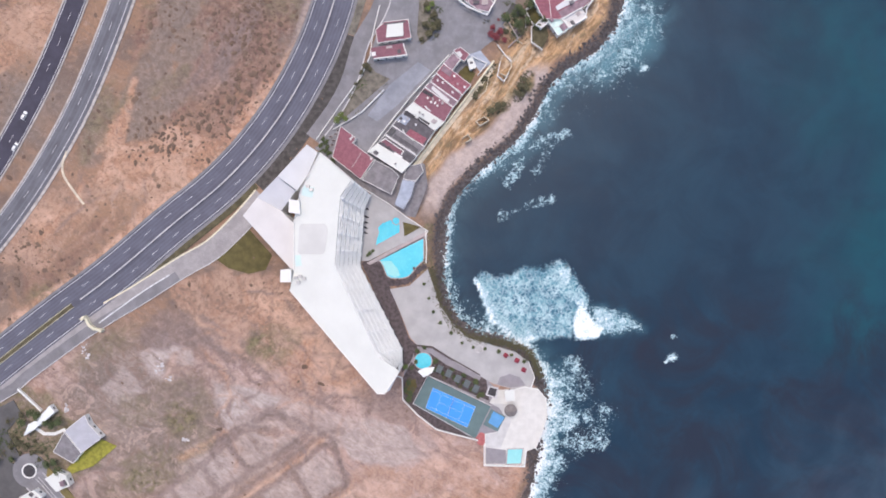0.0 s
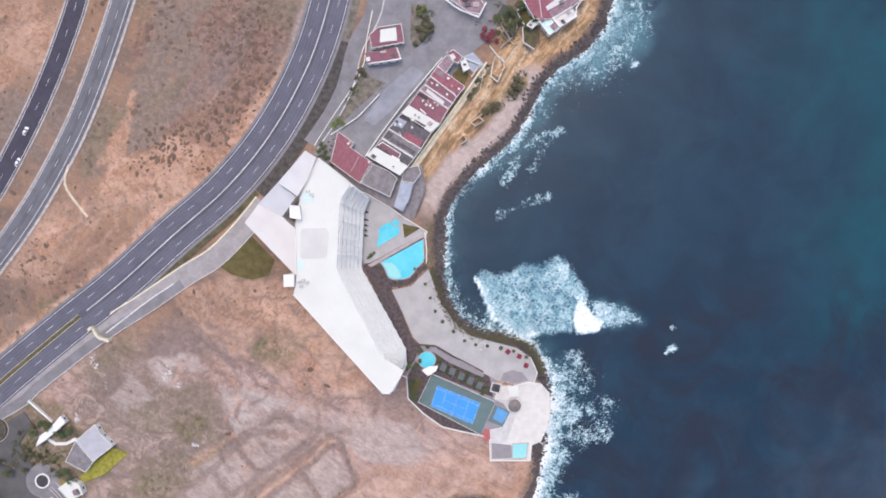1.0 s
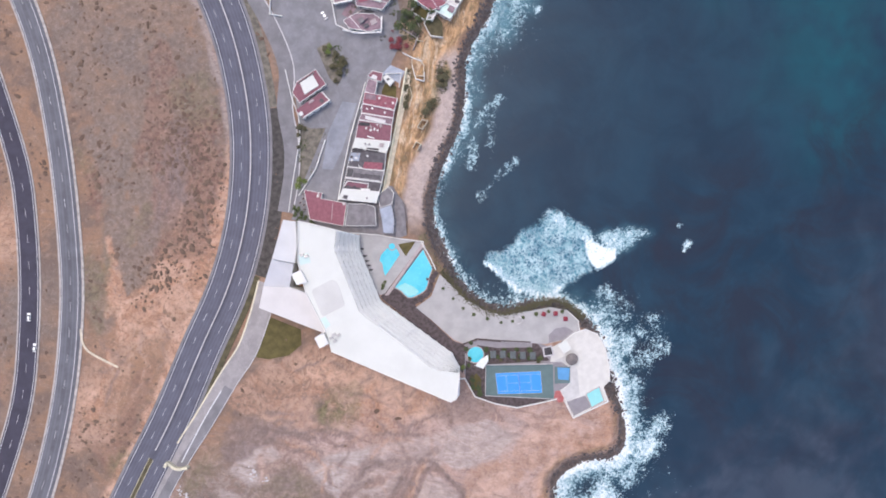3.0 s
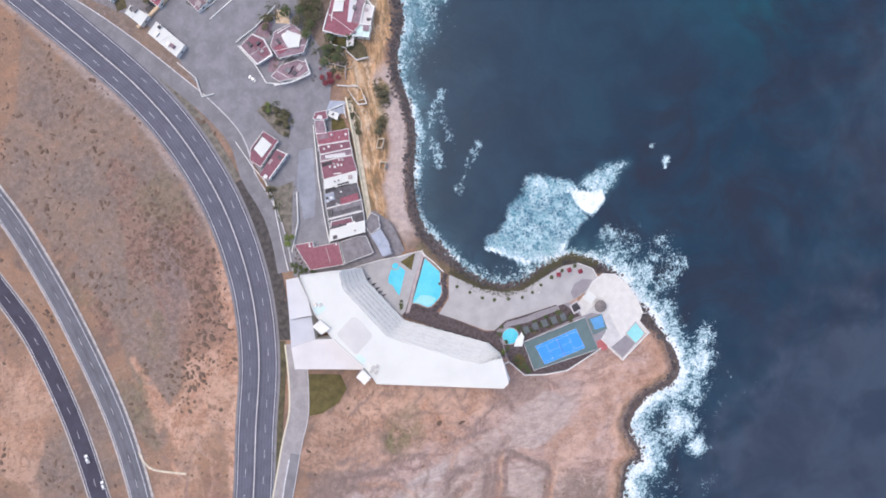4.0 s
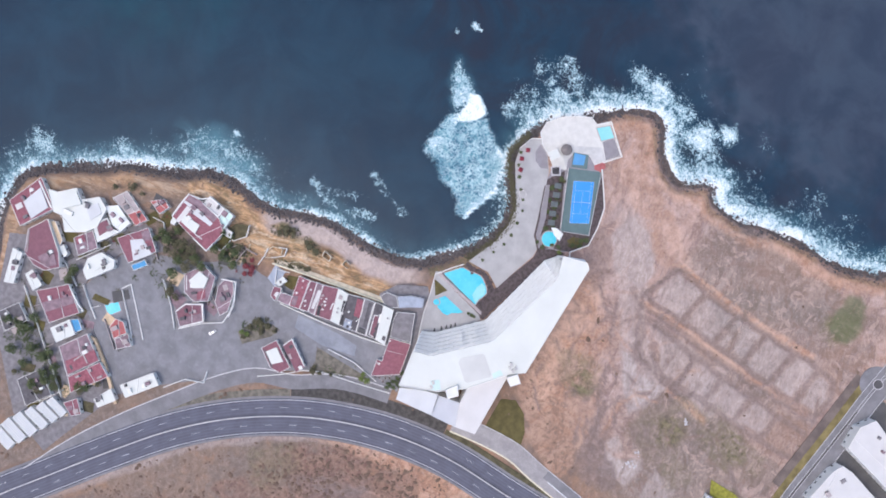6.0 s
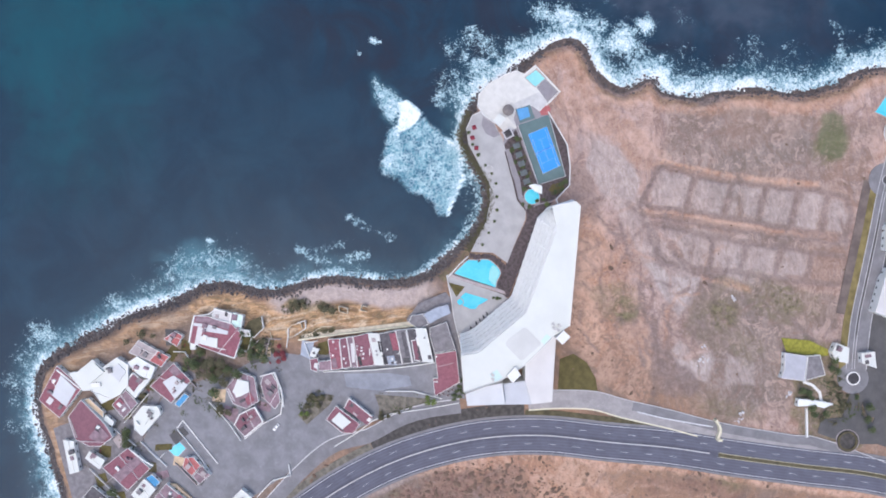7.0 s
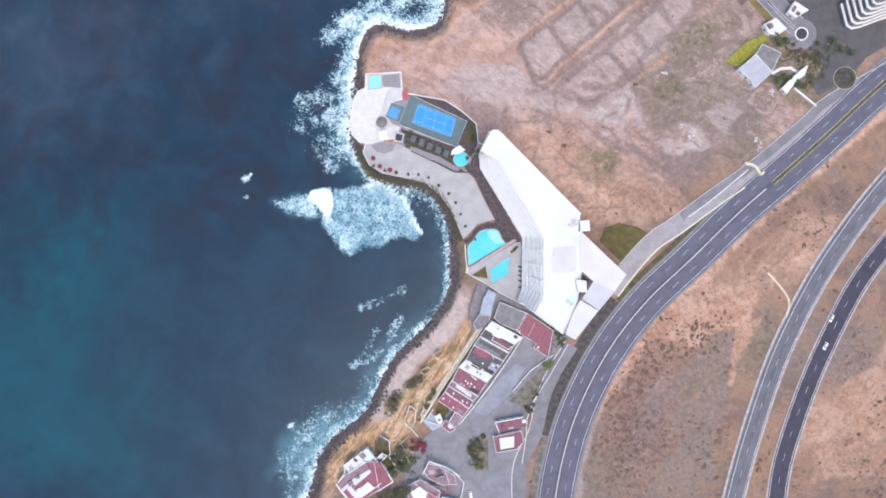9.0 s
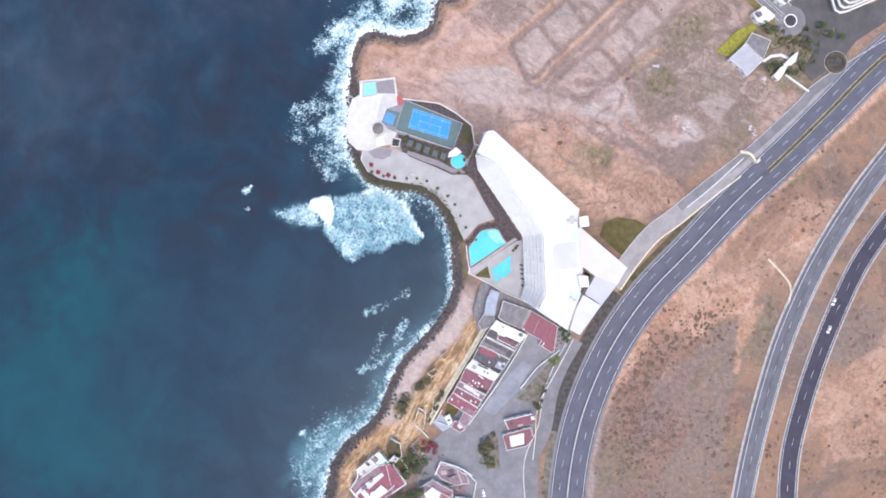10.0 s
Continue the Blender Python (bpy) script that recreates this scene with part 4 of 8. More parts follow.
    grey = blob(p, -135.4, 96.8, 24, 36, -20, 0.8) + blob(p, -220.6, 67.9, 22, 30, -30, 0.8) + blob(p, -105.4, 165.1, 40, 50, 20, 0.9)
    grey += ss(p[:, 1], 100, 120) * ss(d, 8, 20) * (p[:, 0] > -40) * 0.9 + blob(p, -189.5, -78.6, 42, 26, 30, 0.8) * 0.8 + blob(p, -89.7, -172.8, 50, 20, 60, 0.7)
    brown = blob(p, -107.7, 102.5, 9, 24, -20, 0.9) + blob(p, -119.4, 82.2, 10, 14, -40, 0.9) + blob(p, -41.2, -83.4, 10, 7, 0, 0.9) + blob(p, -125.2, 90.6, 30, 10, 50, 0.9)
    mauve = ss(-p[:, 1], 30, 70) * (1 - ss(d, 190, 230)) * 0.9
    pale = blob(p, -121.9, -119.8, 20, 14, 30, 0.8) * 0.7 + blob(p, -27.8, -110.6, 20, 12, 0, 0.8) * 0.6 + blob(p, -45.4, -98.9, 16, 10, 0, 0.8) * 0.6
    for poly, k in PADS:
        pale = np.maximum(pale, area(p, poly, 1.0) * k)
    bank = ss(seg_dist(p, MAIN), 11.0, 11.8) * (1 - ss(seg_dist(p, MAIN) + rag * 7, 13.0, 16.5)) * (p[:, 0] - p[:, 1] * 0.2 < -60) * (seg_dist(p, offset_line(MAIN, -14)) < 9)
    pale += bank * 0.55 * ss(p[:, 1], 85, 110)
    dull = blob(p, -177.9, -99.3, 60, 40, 20, 0.9) + blob(p, -162.8, -58, 30, 18, 20, 0.9) + blob(p, -95.2, -183.2, 60, 16, 60, 0.8) + blob(p, -152.5, -98.7, 50, 24, 0, 0.9) + blob(p, -111.1, -147.1, 62, 26, 8, 0.8) * 0.8
    green = (d > 7.0) * (1 - ss(dr, 11.0, 13.0)) * (p[:, 1] < 8) * (p[:, 1] > -72) * 0.9
    green += blob(p, 37.7, 76.1, 7, 12, -35, 0.5) + blob(p, 26.1, 67.4, 8, 5, 0, 0.5) + blob(p, 17.4, 79, 3.5, 14, -35, 0.5)
    green += blob(p, -138, -94.7, 9, 13, -20, 0.7) * 0.8 + blob(p, -95.2, -56.4, 12, 8, 0, 0.7) * 0.8 + blob(p, -160.3, -125.8, 10, 7, 0, 0.7) * 0.8 + blob(p, -114.2, -206.4, 10, 14, 0, 0.5) + blob(p, -212.7, -28.6, 10, 6, 35, 0.7) * 0.7
    green += blob(p, -179.5, 72.2, 5, 12, -30, 0.7) * 0.6 + blob(p, -156.7, -125.2, 22, 6, 5, 0.7) * 0.6
    for poly in OLIVE_PATCHES:
        patch = area(p, poly, 0.8)
        green = np.maximum(green, patch * 1.2)
        sand = sand * (1 - patch)
    green += (blob(p, -142.7, -89.5, 14, 10, 0, 0.9) + blob(p, -156.1, -126.3, 16, 7, 30, 0.9) + blob(p, -95, -55.1, 9, 7, 0, 0.8) + blob(p, -182.1, -58, 26, 7, 30, 0.9)) * 0.6
    compound = blob(p, -225.3, -108.2, 30, 30, 0, 0.6)
    green += compound * 0.9
    orange += (blob(p, -159.3, 32.8, 26, 16, 40, 0.8) + blob(p, -205.5, 114.3, 14, 20, 0, 0.8) + blob(p, -220.3, 105.7, 18, 20, 0, 0.8) + blob(p, -209.5, 3.6, 20, 12, 40, 0.8) + blob(p, -196.8, 19.8, 40, 12, 35, 0.8) + blob(p, -140.5, 39.5, 34, 14, 40, 0.8) + bank * 2.0 * (1 - ss(p[:, 1], 85, 110))) * 0.5
    orange += orr + (blob(p, -68.8, -52, 22, 14, -45, 0.9) + blob(p, -98, -34.4, 22, 12, -20, 0.9) + blob(p, -45.4, -78.3, 14, 9, -45, 0.9) + blob(p, -76.5, -47.5, 26, 18, -45, 0.9) + blob(p, -91.3, -27.2, 24, 10, 0, 0.9) + blob(p, -52.9, -69.1, 16, 9, -45, 0.9)) * 0.5
    red = np.zeros(len(p))
    soils = dict(ochre=ochre, orange=orange, track=tr * 0.6 + gul * 0.8 + brown * 0.5, dull=dull, green=green, grey=grey, red=red)
    for i, (poly, key, k) in enumerate(SOILS):
        soils[key] = np.maximum(soils[key], area(p, poly, 1.6, 11.0, 13.0, 80 + i) * k)
    lip = ss(-p[:, 1], 112, 128) * ss(dr, 4.5, 6.0) * (1 - ss(dr, 7.5, 10.5)) * ss(value_noise(p, 16.0, 3, 13), 0.36, 0.56) * 0.85
    return z, dict(grass=area(p, GRASS, 2.0, 5.0, 9.0, 17), lip=lip, rock=rock * (d > -30), sand=sand, mauve=mauve, pale=pale, **soils)


lines = axis_lines(300.0, 3000.0, 1.15)
ground = tagged(sheet("ground", lines, lines, ground_shape, M_EARTH), "dry orange-brown coastal earth with scrub and pale bare patches", "ground", kind="structure")

# ---- sea ----
WAVE_FOAM = np.array([(12.7, -18.6), (19.2, -17.7), (25.2, -19.1), (31.1, -17.1), (38.5, -13.5), (48.8, -14.7), (57.7, -11.7), (63.6, -14.1), (66.6, -20), (71, -24.5), (74, -30.4), (75.5, -33.3), (69.6, -36.3), (66.6, -40.8), (65.2, -52.7), (54.8, -53.3), (47.4, -52.7), (43, -54.2), (38.6, -55.1), (32.6, -51.2), (26.7, -46.8), (21.6, -44.4), (19.3, -37.8), (15.7, -28.9), (12.7, -23)])
WAVE_CREST = np.array([(66.6, -35.4), (71.1, -34.2), (74, -40.8), (77, -45.2), (80.9, -46.7), (78.5, -52), (71.1, -53.2), (65.8, -53.8), (64.9, -46.7)])
WAVE_TAIL = np.array([(71.1, -34.2), (79.9, -35.7), (87.3, -36.9), (94.7, -40.1), (100.7, -44.3), (103, -49.6), (96.2, -48.5), (90.3, -49.9), (78.5, -51.7), (75.5, -43.7)])


def rim_depth(p, poly):
    """Distance inside the outline, negative outside."""
    return seg_dist(p, np.vstack([poly, poly[:1]])) * np.where(inside(p, poly), 1, -1)


def sea_shape(p):
    d = seg_dist(p, COAST)
    d = np.where(inside(p, LAND), -d, d)
    n1, n2 = value_noise(p, 26.0, 4, 31), value_noise(p, 9.0, 4, 33)
    z = SEA + (value_noise(np.c_[p[:, 0] * 0.5 + p[:, 1] * 0.2, p[:, 1] * 0.9], 18.0, 3, 41) - 0.5) * 0.3
    # surf along the shore, wide on the exposed points and thin inside the bay
    wide = 3.5 + 9.0 * ss(n1, 0.35, 0.7)
    expo = 0.8 + 0.25 * ss(p[:, 1], 40, 75) + 1.2 * ss(-p[:, 1], 52, 70)
    wide = wide * expo
    patchy = 0.72 + 0.5 * ss(value_noise(p, 38.0, 3, 37), 0.35, 0.65)
    foam = (1 - ss(d, -1.0, wide + 4.5)) * (0.36 + 0.42 * n2) * patchy * (d > -6)
    foam = foam + (1 - ss(d, 0.0, 2.5)) * 0.06 + (1 - ss(d, 1.5, 7 + 5 * n1)) * 0.16
    cove = 1 - ss(np.abs(p[:, 1] + 14), 34, 52)
    foam = foam * (1 - 0.30 * cove) + cove * (1 - ss(d, 1.0, 11 + 4 * n1)) * 0.12
    surf = ss(-p[:, 1], 63, 78)
    foam = np.maximum(foam, surf * (1 - ss(d + (n2 - 0.5) * 12, 3.0, 10 + 22 * n1)) * 0.66 * (d > -6))
    core = ss(-p[:, 1], 72, 88) * (1 - ss(d + (n2 - 0.5) * 10, 3.0, 6 + 8 * n1))
    foam = np.maximum(foam, core * (0.58 + 0.26 * n2) * (d > -6))
    sheet_ = (1 - ss(d, wide, wide * 2.6 + 9)) * 0.62 * n2 * np.minimum(expo, 1.2)
    foam = np.maximum(foam, sheet_)
    da = rim_depth(p, WAVE_FOAM) + (n2 - 0.5) * 5
    foam = np.maximum(foam, ss(da, -2, 3) * (0.12 + 0.34 * n2))
    lead = WAVE_FOAM[-8:]
    foam = np.maximum(foam, (1 - ss(seg_dist(p, lead) + (n2 - 0.5) * 3, 0.5, 5.0)) * 0.95 * ss(rim_depth(p, WAVE_FOAM), -0.6, 0.8))
    foam = np.maximum(foam, (1 - ss(seg_dist(p, WAVE_FOAM[17:24]) + (n2 - 0.5) * 6, 2.0, 12.0)) * 0.66 * ss(rim_depth(p, WAVE_FOAM), -0.6, 0.8))
    db = rim_depth(p, WAVE_CREST) + (n2 - 0.5) * 3
    foam = np.maximum(foam, ss(db, -1.6, 1.2))
    dt = rim_depth(p, WAVE_TAIL) + (n2 - 0.5) * 5
    foam = np.maximum(foam, ss(dt, -2.5, 3.0) * 0.62)
    for x, y, r, s in [(117, -62.1, 3, 0.9), (114, -64.5, 2, 0.9), (117.5, -51.1, 2, 0.85), (101.5, 89, 2.5, 0.8), (57.9, -80.9, 8, 0.8), (62.4, -95.8, 10, 0.72), (53.5, -118.3, 11, 0.75), (69.8, -92.8, 7, 0.6), (49.1, -130.2, 9, 0.7), (100, 106, 9, 0.62), (93.3, 97.2, 10, 0.66), (78, 85.5, 9, 0.58), (63.3, 79.7, 7, 0.58), (102, 118.3, 9, 0.6), (46.5, -150.9, 13, 0.8), (12.9, -166, 14, 0.85), (58.7, -143.9, 9, 0.7), (29.9, -160.8, 10, 0.8), (72.6, -95.6, 3.5, 0.8), (10.9, -181.4, 8, 0.8), (85.7, 90.2, 10, 0.58), (96.5, 111.4, 9, 0.55), (113.5, 153.2, 9, 0.7), (132.7, 197.8, 10, 0.75)]:
        foam = np.maximum(foam, blob(p, x, y, r * 1.4, r * 1.1, 30, 1.0) * s * 0.9)
    for line, wd, st in (([(59.8, 55.6), (49.7, 52.2), (39.4, 44), (34, 35.9), (29.8, 29.5)], 6.0, 0.56), ([(26.6, 10.2), (39.9, 16.7), (53.2, 21.4)], 4.0, 0.5), ([(61, 54.7), (50.3, 44.2), (43.7, 28.2)], 4.0, 0.5), ([(69.6, -34.8), (64.2, -28.9), (57.7, -14.1)], 4.0, 0.7)):
        foam = np.maximum(foam, (1 - ss(seg_dist(p, smooth_line(line, 4)) + (n2 - 0.5) * 12, -1.0, wd)) * st)
    # the south-eastern teal blob also brightens water that lies under haze
    teal = blob(p, 207.1, 71.2, 55, 70, 20, 0.9) * 0.15 + blob(p, 215.9, -150.6, 70, 50, 20, 0.9) * 0.6 + blob(p, 243.8, -46.2, 60, 22, 10, 0.9) * 0.5 + blob(p, 201.9, -2.3, 40, 16, 20, 0.9) * 0.8 + blob(p, 224.1, 70.5, 70, 90, 20, 0.9) * 0.5 + blob(p, 217.4, -16.6, 40, 30, 20, 0.9) * 0.7 + blob(p, 256.2, 58.6, 60, 60, 0, 0.9) + 0.10 * ss(p[:, 1], -40, 30) * (1 - 0.8 * ss(p[:, 1], 60, 130))
    milk = blob(p, 100.5, 105.7, 13, 20, -35, 0.9) + blob(p, 81.4, 91, 9, 14, -20, 0.9) * 0.8
    reef = ss(-p[:, 1], 10, 60) * 0.9 + 0.22
    bay = (1 - ss(np.abs(p[:, 1] + 12), 38, 60))
    shoal = (1 - ss(d, 2, 12 + 14 * n1)) * (0.55 - 0.33 * bay) + ss(dt, -3, 3) * 0.5 + milk * 0.9
    froth = np.maximum(ss(da, -4.0, 5.0), 0.7 * ss(dt, -3, 5))
    froth = np.maximum(froth, (1 - ss(d + (n2 - 0.5) * 8, 3, 12 + 12 * n1)) * 0.5 * ss(p[:, 1], 62, 85) * (d > -4))
    # southern and south-eastern water painted paler for haze and reflected sky
    sea_haze = blob(p, 91.6, -236.6, 70, 60, 0, 0.9) * 0.7 + blob(p, 57.4, -252.1, 80, 60, 0, 0.9) * 0.9 + blob(p, 16.1, -250.4, 90, 60, 0, 0.9) * 0.8 + blob(p, 219.1, -160.7, 90, 70, 0, 0.9) * 0.3
    sea_haze = sea_haze + blob(p, 75, -213.8, 90, 80, 0, 0.9) * 0.4 + blob(p, 240.3, -139.4, 60, 60, 0, 0.9) * 0.3
    return z, dict(froth=froth, sea_haze=np.minimum(sea_haze, 0.85), foam=foam, teal=teal, reef=reef, shoal=shoal)


lines = axis_lines(330.0, 3000.0, 1.7)
sea = tagged(sheet("sea", lines[lines > -140], lines, sea_shape, M_SEA), "dark blue-green sea with white surf along the rocks", "sea", kind="structure")

# ---- roads ----
def road_thing(name, label, category):
    return tagged(new(name), label, category, kind="structure")


highway = road_thing("road", "four-lane worn asphalt highway with white lane lines curving along the shore", "road")
strip("carriageway", MAIN, -10.2, 10.2, 0.14, M_ROAD, highway, 0.9, (-7.6, -5.9, -4.2, -2.5, 2.5, 4.2, 5.9, 7.6))
for o in (-9.3, 9.3):
    strip("edge_line", MAIN, o - 0.14, o + 0.14, 0.146, M_PAINT, highway)
for o in (-5.05, 5.05):
    dashes("lane_dashes", MAIN, o, 0.147, M_PAINT, highway)
SWEST = MAIN[MAIN[:, 0] < -192]
strip("planted_median", SWEST, -1.0, 1.0, 0.2, M_VERGE, highway, 0.3)
for o in (-1.25, 1.0):
    strip("median_kerb", SWEST, o, o + 0.25, 0.24, M_YELLOW, highway, 0.3)
part("median_barrier", wall_along([tuple(p) for p in MAIN[MAIN[:, 0] > -192]], 0.6, 0.14, 0.7), M_KERB, highway, "low concrete median barrier")
strip("shoulder", MAIN, 10.2, 11.6, 0.09, M_LANE, highway, 0.3)
strip("shoulder", MAIN, -11.4, -10.2, 0.09, M_LANE, highway, 0.3)

west_road = road_thing("road", "grey two-lane asphalt road with white edge lines", "road")
strip("carriageway", R2, -6.0, 5.2, 0.13, M_ROAD2, west_road, 0.4, (-4.2, -2.5, 0.8, 2.5))
for o in (-5.4, 3.2):
    strip("edge_line", R2, o - 0.15, o + 0.15, 0.136, M_PAINT, west_road)
dashes("lane_dashes", R2, -0.9, 0.137, M_PAINT, west_road)
strip("concrete_gutter", R2, -7.0, -6.0, 0.10, M_GUTTER, west_road, 0.3)
strip("concrete_gutter", R2, 5.2, 6.6, 0.10, M_GUTTER, west_road, 0.3)

dark_road = road_thing("road", "newly laid dark asphalt road with white edges", "road")
strip("carriageway", R1, -5.4, 5.4, 0.13, M_NEWROAD, dark_road, 0.4)
for o in (-4.6, 4.6):
    strip("edge_line", R1, o - 0.14, o + 0.14, 0.136, M_PAINT, dark_road)
dashes("lane_dashes", R1, 0.0, 0.137, M_PAINT, dark_road)
strip("concrete_gutter", R1, -6.3, -5.4, 0.10, M_GUTTER, dark_road, 0.3)
strip("concrete_gutter", R1, 5.4, 6.2, 0.10, M_GUTTER, dark_road, 0.3)

lane = road_thing("road", "pale dusty frontage lane beside the highway", "road")
FRONT = smooth_line([(-95.1, 20.9), (-107.1, 7.3), (-122.1, -6.7), (-137.1, -15.3), (-161, -30.4), (-176, -39.1), (-191, -48.7), (-206.1, -59.5), (-221.2, -70.6), (-236.3, -81.7)] + [(-300.0, -110.0)], 5.0)
FRONT = offset_line(FRONT, -2.2)
strip("carriageway", FRONT, -3.8, 6.3, 0.11, M_DIRTLANE, lane, 0.4)
strip("kerb", FRONT[FRONT[:, 0] > -180], -4.6, -3.8, 0.2, M_CREAM, lane, 0.4)
strip("kerb", FRONT, 6.3, 6.7, 0.2, M_KERB, lane, 0.4)
RAMP = smooth_line([(-144.9, -18.9), (-158.2, -27.1), (-172.9, -37.4), (-181.8, -43.9)], 4.0)
strip("lane_line", RAMP, -0.35, 0.35, 0.116, M_PAINT, lane)
strip("asphalt_strip", FRONT[FRONT[:, 0] < -140], 1.2, 6.3, 0.113, M_LANE, lane)
verge = tagged(strip("verge", MAIN[(MAIN[:, 0] < -108) & (MAIN[:, 0] > -192)], 11.6, 14.6, 0.10, M_VERGE, None, 0.3), "dry olive verge between highway and lane", "verge", kind="structure")
# verge along the hotel, its shade put into the dark colour
tagged(strip("verge", MAIN[(MAIN[:, 0] > -112) & (MAIN[:, 1] < 112)], 11.4, 18.5, 0.04, M_DARKVERGE, None, 0.3), "verge beside the highway, coloured dark for the hotel's shade", "verge", kind="structure")
tagged(strip("verge", MAIN[(MAIN[:, 1] > 105) & (MAIN[:, 1] < 235)], 11.4, 15.5, 0.035, M_GARDEN, None, 0.3), "dusty bank beside the highway", "verge", kind="structure")

service = road_thing("road", "grey service road beside the highway", "road")
SERV = smooth_line([(-70.5, 51.6), (-59.7, 66.1), (-52.4, 79.2), (-48.6, 90.8), (-45.1, 102.3)] + [(-34.9, 120.7), (-32.5, 143.3), (-33.6, 169.1), (-35.9, 201.3), (-40.6, 233.6), (-48.1, 262.7)], 5.0)
strip("carriageway", SERV, -4.0, 4.0, 0.12, M_LANE, service, 0.4)
strip("kerb", SERV, -4.6, -4.0, 0.22, M_KERB, service, 0.4)

boulevard = road_thing("road", "grey boulevard with planted median and roundabout", "road")
BLVD = smooth_line([(-144, -228), (-155.9, -208.4), (-168.9, -189.4), (-183.4, -167.5), (-196.1, -148.3), (-208.5, -132.6), (-215.2, -125.1)], 5.0)
strip("carriageway", BLVD, -4.4, 7.0, 0.12, M_LANE, boulevard, 0.4)
strip("median", BLVD[6:-4], -1.1, 0.1, 0.28, M_DIMYARD, boulevard, 0.3)
for o in (-4.7, 7.0, 0.1, -1.4):
    strip("kerb", BLVD, o, o + 0.3, 0.27, M_KERB, boulevard, 0.3)
bm = bmesh.new()
for (x, y), r in (([(-150.5, -214.8)][0], 10.0), ([(-218.6, -121)][0], 9.0)):
    cone(bm, x, y, -0.3, 0.13, r, r, 32)
part("roundabout", bm, M_LANE, boulevard)
part("island", cone(bmesh.new(), -150.9, -215.2, 0.1, 0.32, 2.6, 2.4, 20), M_DIMYARD, boulevard, "dark round traffic island")
part("island_kerb", wall_along([(-150.9 + 2.8 * math.cos(a * math.pi / 12), -215.2 + 2.8 * math.sin(a * math.pi / 12)) for a in range(24)], 0.35, 0.1, 0.3, closed=True), M_KERB, boulevard)

slab_pts = [(-223.4, -114.1), (-230.4, -117.3), (-237, -109.9), (-249.8, -111.7), (-255.7, -104.3), (-244.5, -92.9), (-226.9, -84.2), (-222.6, -91.4), (-230.3, -100.6)]
tagged(part("driveway", prism(slab_pts, -0.4, 0.10), M_DIMYARD), "grey driveway inside the compound", "driveway", kind="structure")
ring_bed = thing("round_bed", -242.2, -93.2, 0.1, "dark round planting bed with pale rim", "planting bed")
part("soil", cone(bmesh.new(), 0, 0, 0, 0.15, 6.4, 6.4, 28), M_DARKVERGE, ring_bed)
part("hedge", wall_along([(5.2 * math.cos(a * math.pi / 14), 5.2 * math.sin(a * math.pi / 14)) for a in range(28)], 1.0, 0.1, 0.7, closed=True), M_VERGE, ring_bed, "low clipped hedge ring")
part("rim", wall_along([(6.6 * math.cos(a * math.pi / 14), 6.6 * math.sin(a * math.pi / 14)) for a in range(28)], 0.3, 0, 0.25, closed=True), M_PATH, ring_bed)

tagged(strip("verge", BLVD[3:], -8.6, -4.7, 0.05, M_YELLOWVERGE, None, 0.3), "yellow-olive verge beside the boulevard", "verge", kind="structure")
tagged(strip("verge", BLVD[3:-6], -13.5, -8.6, 0.02, M_BROWNVERGE, None, 0.3), "dull brown bank beside the boulevard", "verge", kind="structure")

# concrete drain beside the grey road
drain = tagged(part("drain", wall_along([tuple(p) for p in smooth_line([(-189.3, 17.7), (-195.1, 25.5), (-199.5, 32.3), (-200.3, 38.1), (-197.9, 45.1)], 4)], 1.1, -0.3, 0.14), M_SANDPATH), "pale concrete drainage channel on the hillside", "drain", kind="structure")

# ---- paved grounds ----
def slab(name, pts, z0, z1, mat, label, category, kind="structure"):
    return tagged(part(name, prism(pts, z0, z1), mat), label, category, kind=kind)


slab("pavement", [(45.4, 195.9), (35.8, 200.9), (-20.5, 200.2), (-23.3, 173.8), (-28.3, 147.1), (-32.3, 120.7), (-40.5, 95), (-53.6, 69.4), (-68.8, 46.3), (-51.6, 34.6), (-34.5, 43.5), (-10.2, 69.1), (8.6, 86.6), (17.3, 97.8), (30.3, 107.4), (35.3, 126.7), (48.3, 152.4), (54.9, 171.7)], -0.5, 0.06, M_YARD, "grey asphalt yard and streets between the houses", "pavement")
slab("garden", [(-42.2, 90.7), (-37.8, 85.5), (-30.5, 82), (-42.2, 71.9), (-52.4, 63.2), (-56.8, 60.3), (-58.2, 66.1), (-52.4, 76.3)], -0.3, 0.09, M_GARDEN, "dusty garden bed beside the yard", "garden")
slab("garden", [(-15.4, 122.4), (-7.9, 122.4), (-5.8, 110.9), (-10.2, 102.2), (-14.6, 99.3), (-16.6, 105.1)], -0.3, 0.09, M_GARDEN, "dusty garden bed between the lanes", "garden")
slab("lawn", [(-103.7, 5.1), (-91.5, -8.7), (-95, -16.3), (-103.8, -18.3), (-114.1, -15.4), (-122.3, -9.5)], -0.4, 0.10, M_LAWN, "olive-green lawn behind the hotel", "lawn")

slab("pavement", [(-69.7, 46.7), (-56.8, 54.2), (-45.2, 46.7), (-26.2, 50.1), (-12.5, 37.9), (-11.1, 26.9), (-17.5, 10.9), (-21.9, 11.5), (-30.6, 17.9), (-45.2, 25.7)], -1.2, 0.05, M_MIDROOF, "dull grey paving between houses and hotel", "pavement")
slab("pavement", [(86.9, 228.9), (73.8, 200.6), (67, 152.3), (48.3, 146.6), (55.6, 171.7), (46.1, 195.9), (35.8, 200.9), (-20.8, 200.6), (-33.1, 236.8), (-37.9, 249.7), (-12, 259.3), (45.9, 252.4)], -0.5, 0.05, M_MIDROOF, "dull grey paved ground among village houses", "pavement")
